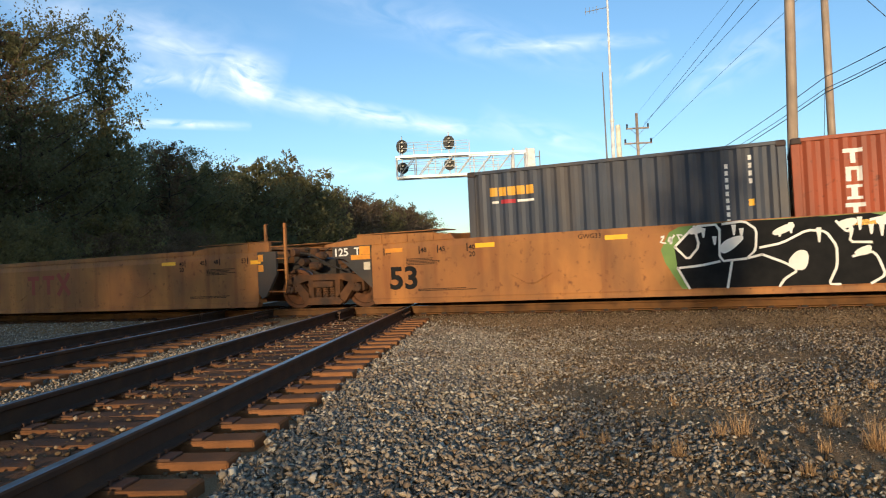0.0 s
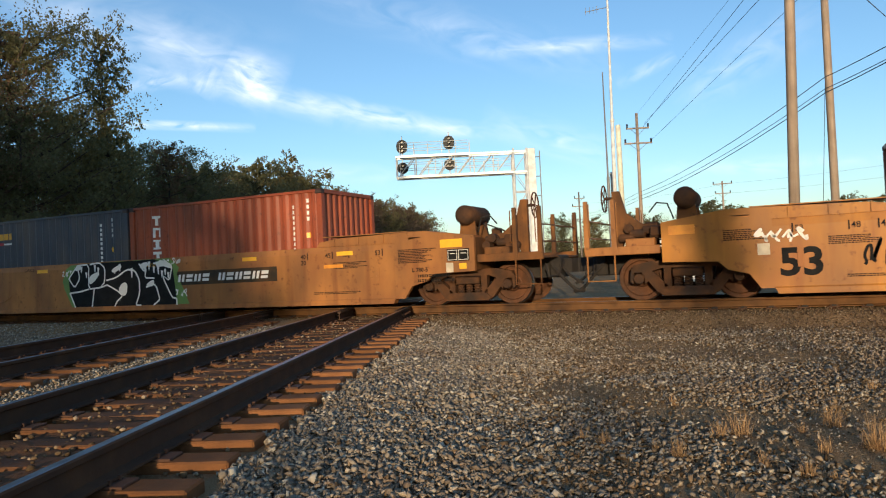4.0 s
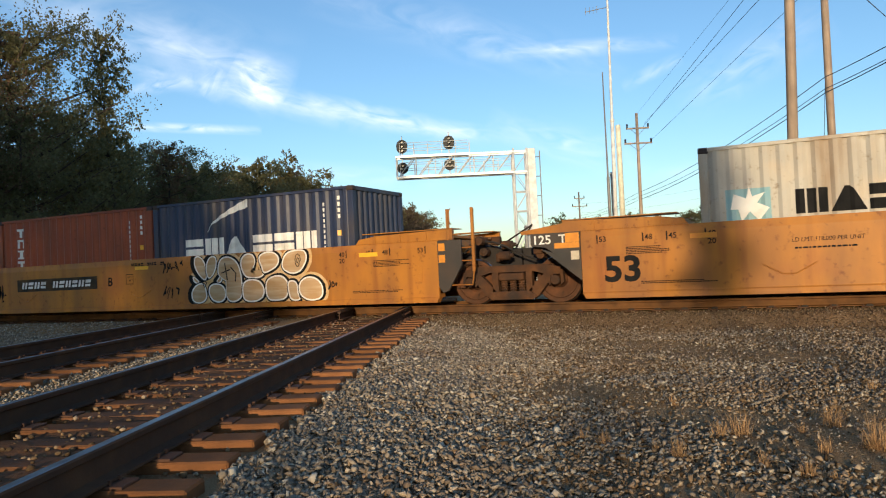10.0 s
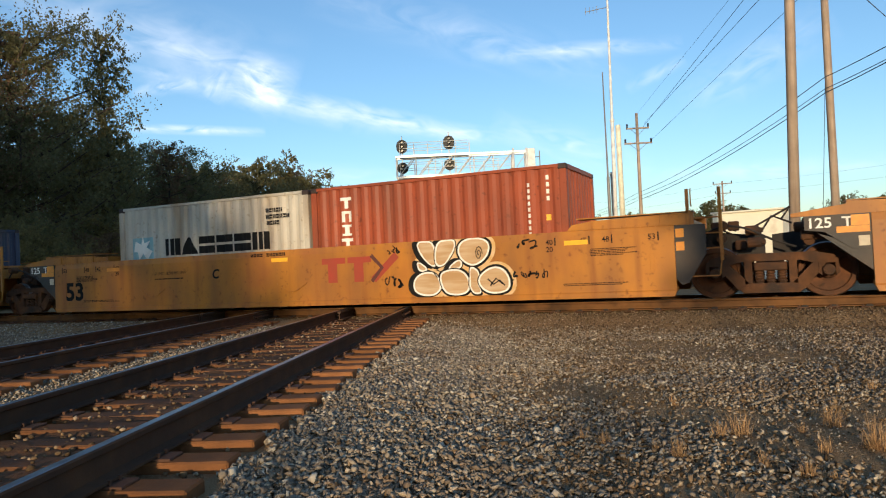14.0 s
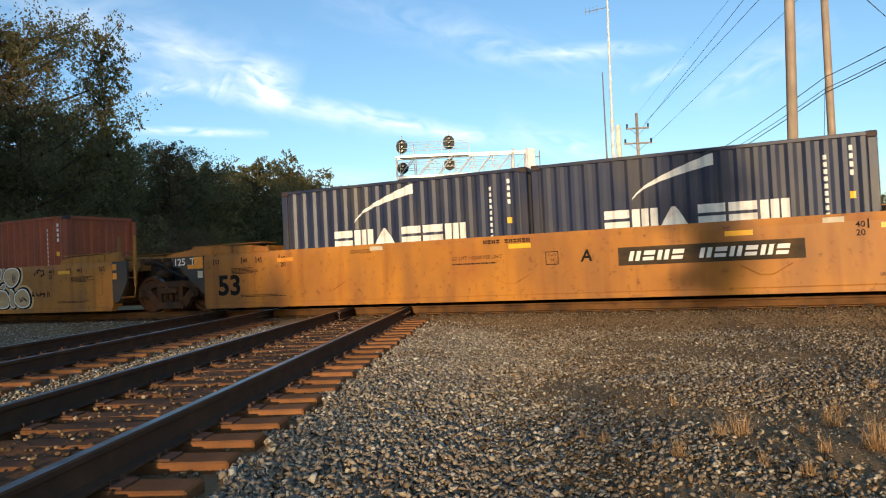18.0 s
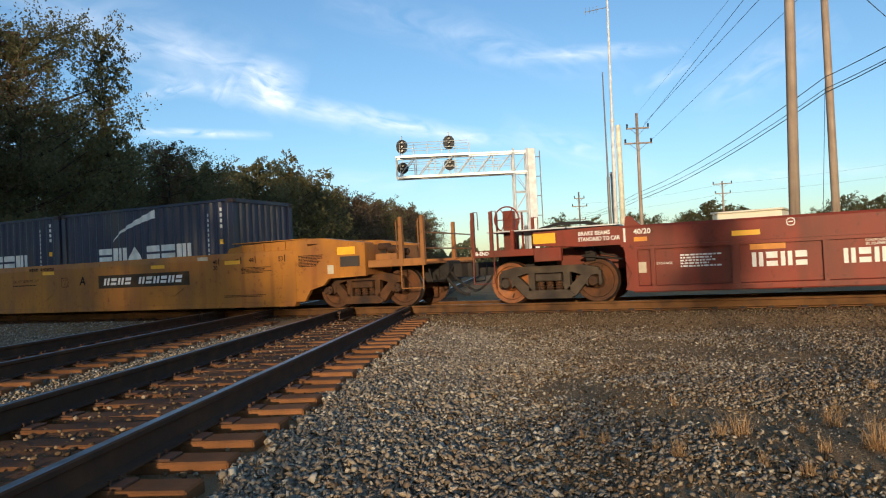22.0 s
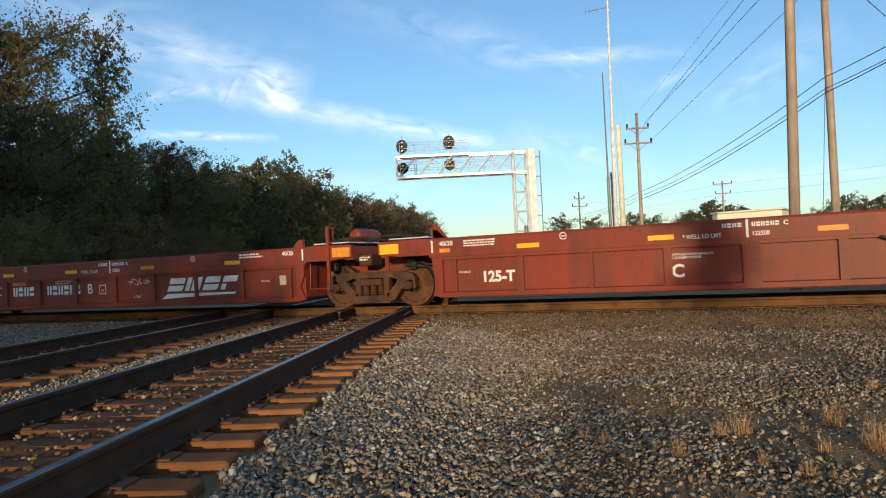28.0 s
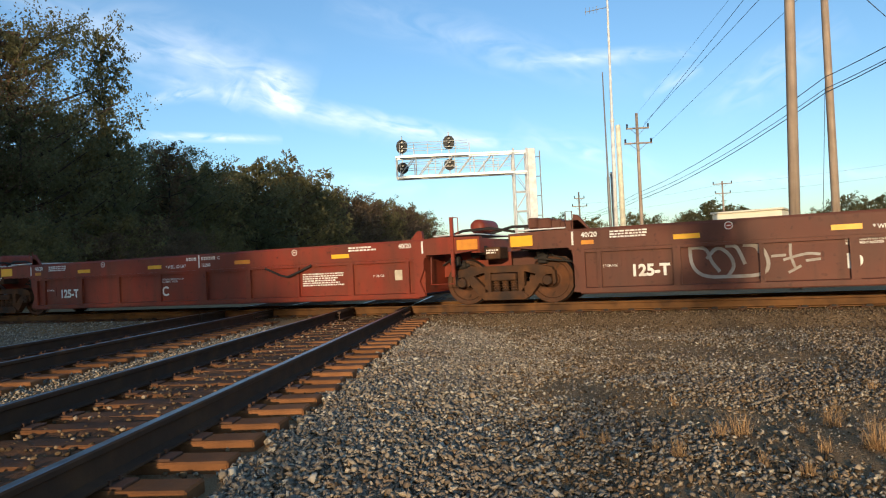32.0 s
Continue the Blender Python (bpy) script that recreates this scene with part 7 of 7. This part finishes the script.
SCRAWL = [[(-3.98, 0.96), (-3.97, 0.64), (-3.78, 0.43), (-3.31, 0.42), (-2.75, 0.43), (-2.67, 0.64), (-2.77, 0.92), (-2.96, 0.97)], [(-3.98, 0.96), (-3.85, 0.97), (-3.69, 0.94), (-3.63, 0.71), (-3.5, 0.53)], [(-3.69, 0.77), (-3.52, 0.97), (-3.32, 0.84), (-3.23, 0.61), (-3.35, 0.44)], [(-3.36, 0.97), (-3.2, 0.97), (-3.13, 0.81), (-3.07, 0.65)], [(-3.07, 0.97), (-2.89, 0.96), (-2.8, 0.81)], [(-2.63, 0.75), (-2.42, 0.76)], [(-2.33, 0.94), (-2.34, 0.74), (-2.27, 0.53)], [(-2.44, 0.68), (-2.09, 0.78), (-1.89, 0.75)], [(-2.09, 0.65), (-1.89, 0.67)], [(-2.37, 0.46), (-2.19, 0.56)]]
for k, pts in enumerate(SCRAWL):
    for _ in range(2):
        pts = [pts[0]] + [q for (ax, az), (bx, bz) in zip(pts, pts[1:]) for q in ((0.75 * ax + 0.25 * bx, 0.75 * az + 0.25 * bz), (0.25 * ax + 0.75 * bx, 0.25 * az + 0.75 * bz))] + [pts[-1]]
    paint("graffiti", d3, GREY, stroke(pts, 0.06 if k < 5 else 0.045), SHEET - 0.001 - 0.0005 * (k % 3), "faded white sprayed stroke")

# ---- containers
CORR, DEPTH = 0.278, 0.036


def corr_y(x):
    """Depth of the corrugated sheet behind its outer ribs, at x along the container."""
    p = (x / CORR) % 1.0
    if p < 0.26:
        return 0.0
    if p < 0.5:
        return DEPTH * (p - 0.26) / 0.24
    if p < 0.76:
        return DEPTH
    return DEPTH * (1.0 - p) / 0.24


def breaks(x0, x1):
    xs = {x0, x1}
    k = math.floor(x0 / CORR)
    while k * CORR < x1 + CORR:
        for p in (0.0, 0.26, 0.5, 0.76):
            v = (k + p) * CORR
            if x0 < v < x1:
                xs.add(v)
        k += 1
    return sorted(xs)


FACE = -1.219


def wrap(bm, x0, x1, low, high, lift=0.003, slices=0):
    """A patch that follows the corrugation between two heights, which may depend on x."""
    lo = low if callable(low) else (lambda v: low)
    hi = high if callable(high) else (lambda v: high)
    xs = breaks(x0, x1)
    last = None
    for x in xs:
        y = FACE + 0.012 + corr_y(x) - lift
        cur = (bm.verts.new((x, y, lo(x))), bm.verts.new((x, y, hi(x))))
        if last:
            bm.faces.new((last[0], cur[0], cur[1], last[1]))
        last = cur


def wrapped(name, parent, material, patches, label, lift=0.003):
    for k, p in enumerate(patches):
        bm = bmesh.new()
        wrap(bm, *p, lift=lift + 0.0006 * (k % 3))
        for f in bm.faces:
            f.normal_update()
            if f.normal.y > 0:
                f.normal_flip()
        me = bpy.data.meshes.new(name)
        bm.to_mesh(me)
        bm.free()
        put_mesh(name, me, material, parent, label)


Z0, ZT = 0.2, 2.791


def container_base(u, paint_name, label):
    ob = train_thing("shipping_container", u, label, "shipping container", "containers in the well cars")
    L = 3.029

    def sheet(bm):
        wrap(bm, -L + 0.14, L - 0.14, Z0 + 0.16, ZT - 0.07, 0.0)

    def end_sheet(bm):
        n = 9
        pts = []
        w = 2.2 / n
        for k in range(n):
            b = -1.1 + k * w
            pts += [(b, 0.0), (b + 0.3 * w, 0.0), (b + 0.45 * w, 0.045), (b + 0.85 * w, 0.045)]
        pts.append((1.1, 0.0))
        lo = [bm.verts.new((L - 0.02 - d, y, Z0 + 0.16)) for y, d in pts]
        hi = [bm.verts.new((L - 0.02 - d, y, ZT - 0.08)) for y, d in pts]
        for k in range(len(pts) - 1):
            bm.faces.new((lo[k], lo[k + 1], hi[k + 1], hi[k]))

    key = paint_name
    for turn in (0, 180):
        m = pose(0, 0, 0, 0, 0, turn)
        shared((key, "sheet"), "side_panel", paint_name, ob, sheet, m)
        shared((key, "end"), "end_panel", paint_name, ob, end_sheet, m)
        shared((key, "top"), "top_rail", paint_name, ob, lambda bm: box(bm, -L + 0.15, L - 0.15, FACE, FACE + 0.06, ZT - 0.075, ZT - 0.008, 0.006), m)
        shared((key, "bottom"), "bottom_rail", paint_name, ob, lambda bm: box(bm, -L + 0.15, L - 0.15, FACE, FACE + 0.05, Z0 + 0.02, Z0 + 0.17, 0.006), m)
        shared((key, "etop"), "end_rail", paint_name, ob, lambda bm: box(bm, L - 0.06, L, -1.07, 1.07, ZT - 0.1, ZT - 0.006, 0.006), m)
        shared((key, "ebot"), "end_rail", paint_name, ob, lambda bm: box(bm, L - 0.06, L, -1.07, 1.07, Z0 + 0.01, Z0 + 0.17, 0.006), m)
    shared((key, "roof"), "roof", paint_name, ob, lambda bm: box(bm, -L + 0.05, L - 0.05, -1.18, 1.18, ZT - 0.03, ZT - 0.012))
    for sx in (-1, 1):
        for sy in (-1, 1):
            shared((key, "post", sx, sy), "corner_post", paint_name, ob, lambda bm: box(bm, min(sx * L, sx * (L - 0.15)), max(sx * L, sx * (L - 0.15)), min(sy * 1.219, sy * 1.07), max(sy * 1.219, sy * 1.07), Z0 + 0.11, ZT - 0.11, 0.012))
            for z in (Z0, ZT - 0.118):
                shared(("casting", sx, sy, z), "corner_casting", "casting", ob, lambda bm: box(bm, min(sx * (L + 0.004), sx * (L - 0.178)), max(sx * (L + 0.004), sx * (L - 0.178)), min(sy * 1.223, sy * 1.06), max(sy * 1.223, sy * 1.06), z, z + 0.118, 0.02))
    return ob


def code_columns(ob, material="white", x=2.2):
    """Owner's code and size type, painted downwards, as plain bars."""
    r = random.Random(int(abs(ob.location.x) * 10))
    out = []
    for i in range(11):
        out.append((x, x + 0.055, ZT - 0.42 - 0.125 * i, ZT - 0.34 - 0.125 * i))
    for i in range(4):
        out.append((x + 0.40, x + 0.455, ZT - 0.30 - 0.14 * i, ZT - 0.21 - 0.14 * i))
    for patch_ in out:
        wrapped("code_character", ob, material, [patch_], "small painted character")
    wrapped("code", ob, "reflect" if material == "white" else "black", [(x + 0.38, x + 0.47, ZT - 1.12, ZT - 1.0)], "small coloured label")


def trit(ob):
    out, x, w = [], -2.24, 0.30
    for i in range(5):
        z = ZT - 0.27 - 0.31 * i
        if i in (0, 3):
            out += [(x, x + w, z - 0.07, z), (x + 0.11, x + 0.19, z - 0.25, z - 0.07)]
        elif i == 1:
            out += [(x + 0.03, x + 0.11, z - 0.25, z), (x + 0.11, x + w - 0.02, z - 0.06, z), (x + 0.2, x + w - 0.02, z - 0.25, z - 0.06)]
        else:
            out += [(x + 0.1, x + 0.2, z - 0.25, z), (x + 0.03, x + 0.27, z - 0.05, z), (x + 0.03, x + 0.27, z - 0.25, z - 0.2)]
        wrapped("emblem", ob, "white", out, "white plain block of a column", 0.004)
        out = []
    code_columns(ob)


def swoosh(ob, x0=-0.95, x1=0.55, z=1.75):
    def mid(x):
        f = (x - x0) / (x1 - x0)
        return z + 0.72 * f ** 0.6
    wrapped("emblem", ob, "white", [(x0, x1, lambda v: mid(v) - 0.01 - 0.17 * ((v - x0) / (x1 - x0)), lambda v: mid(v) + 0.02 + 0.02 * ((v - x0) / (x1 - x0)))], "white swept brush-stroke emblem")


def big_blocks(ob, x0, x1, z0, z1, material, label, forms="hvwhhv", gap=3):
    """A row of plain shapes: blocks with a level slit (h), blocks with upright slits (v) and wedges (w)."""
    w = (x1 - x0) / (len(forms) + 0.25)
    mid = 0.5 * (z0 + z1)
    for i, form in enumerate(forms):
        a = x0 + w * i + (0.25 * w if i >= gap else 0)
        b = a + w * 0.9
        if form == "v":
            out = [(a, a + 0.26 * w, z0, z1), (a + 0.32 * w, a + 0.58 * w, z0, z1), (a + 0.64 * w, b, z0, z1)]
        elif form == "w":
            out = [(a - 0.03 * w, b + 0.03 * w, z0, lambda v, m=(a + b) / 2, q=w: z1 - (z1 - z0) * max(0.0, abs(v - m) / (0.48 * q) - 0.2) / 0.8 * 0.98)]
        else:
            out = [(a, b, mid + 0.03, z1), (a, b, z0, mid - 0.03)]
        wrapped("emblem", ob, material, out, label)


M["navy"] = mat("dark navy container paint", (0.022, 0.028, 0.065), (0.017, 0.021, 0.05), 1.2, 0.45, 0, 0.005, 30, (0.07, 0.06, 0.055), 0.3, 1.6, (1, 1, 0.3))
M["slate"] = mat("dark slate container paint", (0.042, 0.05, 0.07), (0.032, 0.038, 0.054), 1.2, 0.5, 0, 0.005, 30, (0.1, 0.08, 0.065), 0.35, 1.6, (1, 1, 0.3))
M["marine"] = mat("dark marine blue container paint", (0.024, 0.036, 0.085), (0.018, 0.027, 0.064), 1.2, 0.5, 0, 0.005, 30, (0.08, 0.065, 0.06), 0.33, 1.6, (1, 1, 0.3))
M["brick"] = mat("brick red container paint", (0.37, 0.08, 0.028), (0.31, 0.066, 0.026), 1.0, 0.5, 0, 0.005, 30, (0.2, 0.06, 0.03), 0.4, 1.6, (1, 1, 0.3), spec=0.3, wear=(0.2, 0.05, 0.022))
M["cream"] = mat("weathered pale grey container paint", (0.56, 0.52, 0.43), (0.48, 0.44, 0.36), 1.0, 0.55, 0, 0.005, 30, (0.30, 0.2, 0.11), 0.38, 1.5, (1, 1, 0.25), wear=(0.42, 0.33, 0.22))
M["casting"] = mat("worn dark corner casting steel", (0.07, 0.045, 0.035), (0.045, 0.03, 0.026), 5, 0.7, 0.2)
M["sky_blue"] = mat("light blue emblem paint", (0.22, 0.42, 0.48), (0.3, 0.45, 0.46), 3, 0.6)
M["amber"] = mat("amber emblem paint", (0.75, 0.38, 0.03), (0.68, 0.33, 0.03), 3, 0.5)

b1 = container_base(-63.16, "slate", "dark slate shipping container with an amber emblem in a well car")
wrapped("emblem", b1, "amber", [(-2.55 + 0.195 * k, -2.55 + 0.195 * k + 0.165, 2.24, 2.42 if k else 2.42) for k in range(5)], "amber emblem of plain blocks")
wrapped("emblem", b1, mat("red emblem mark", (0.5, 0.03, 0.04), None, 3, 0.5), [(-2.32, -2.0, 2.08, 2.16)], "small red emblem bar")
wrapped("emblem", b1, "white", [(-2.5, -2.37, 2.09, 2.14), (-1.95, -1.6, 2.09, 2.14)], "small white bars")
code_columns(b1, "white", 2.0)
b2 = container_base(-57.03, "brick", "brick-red shipping container with white vertical blocks")
trit(b2)
b3 = container_base(-39.50, "brick", "brick-red shipping container with white vertical blocks")
trit(b3)
b4 = container_base(-33.39, "marine", "dark marine blue shipping container with large white blocks and a swoosh")
swoosh(b4, -1.25, 0.05, 1.98)
big_blocks(b4, -1.96, 2.08, 1.40, 1.83, "white", "large white emblem of plain blocks")
code_columns(b4)
b5 = container_base(-19.93, "cream", "pale weathered shipping container with large black blocks and a star")
big_blocks(b5, -1.46, 2.06, 1.47, 1.90, "black", "large black emblem of plain blocks", "vwhhhv", 9)
wrapped("emblem", b5, "sky_blue", [(-2.6, -1.85, 1.35, 1.98)], "light blue emblem square")
bm = bmesh.new()
star = []
for k in range(14):
    a, rr_ = math.pi * k / 7 + math.pi / 2, 0.33 if k % 2 == 0 else 0.125
    star.append((-2.2 + rr_ * math.cos(a), 1.69 + rr_ * math.sin(a)))
flat(bm, star, FACE + 0.004)
bmesh.ops.triangulate(bm, faces=bm.faces)
part("emblem", bm, "white", b5, "white seven-pointed star")
bars(b5, 1.8, 2.3, ZT - 0.45, 0.1, 5, "black", y=FACE - 0.002)
bars(b5, 1.8, 2.5, ZT - 0.6, 0.1, 7, "black", y=FACE - 0.002)
bars(b5, 1.82, 2.2, ZT - 0.75, 0.1, 4, "black", y=FACE - 0.002)
b6 = container_base(-13.79, "brick", "brick-red shipping container with white vertical blocks")
trit(b6)
for u in (-0.40, 5.76):
    b = container_base(u, "navy", "dark navy shipping container with large white blocks and a swoosh")
    swoosh(b, -1.05, 0.43, 1.93)
    big_blocks(b, -1.6, 1.7, 1.38, 1.76, "white", "large white emblem of plain blocks")
    code_columns(b)
bpy.data.objects.remove(FONT_OB)


def motions():
    """The train rolls past; its wheels turn with it."""
    for ob, u in MOVERS:
        walk(ob, [(t, pose(u - travel(t), TRACK_Y, 0)) for t in range(0, 33)])
    walk(clouds, [(t, CLOUD_AT @ Matrix.Translation(((t - 16) * 1.7 * CK, -(t - 16) * 0.75 * CK, 0))) for t in (0, 16, 32)])
    for ob, m, r in SPINNERS:
        rows = [k * 0.2 for k in range(161)]
        walk(ob, [(t, m @ pose(0, 0, 0, 0, -math.degrees(travel(t) / r), 0)) for t in rows])


motions()
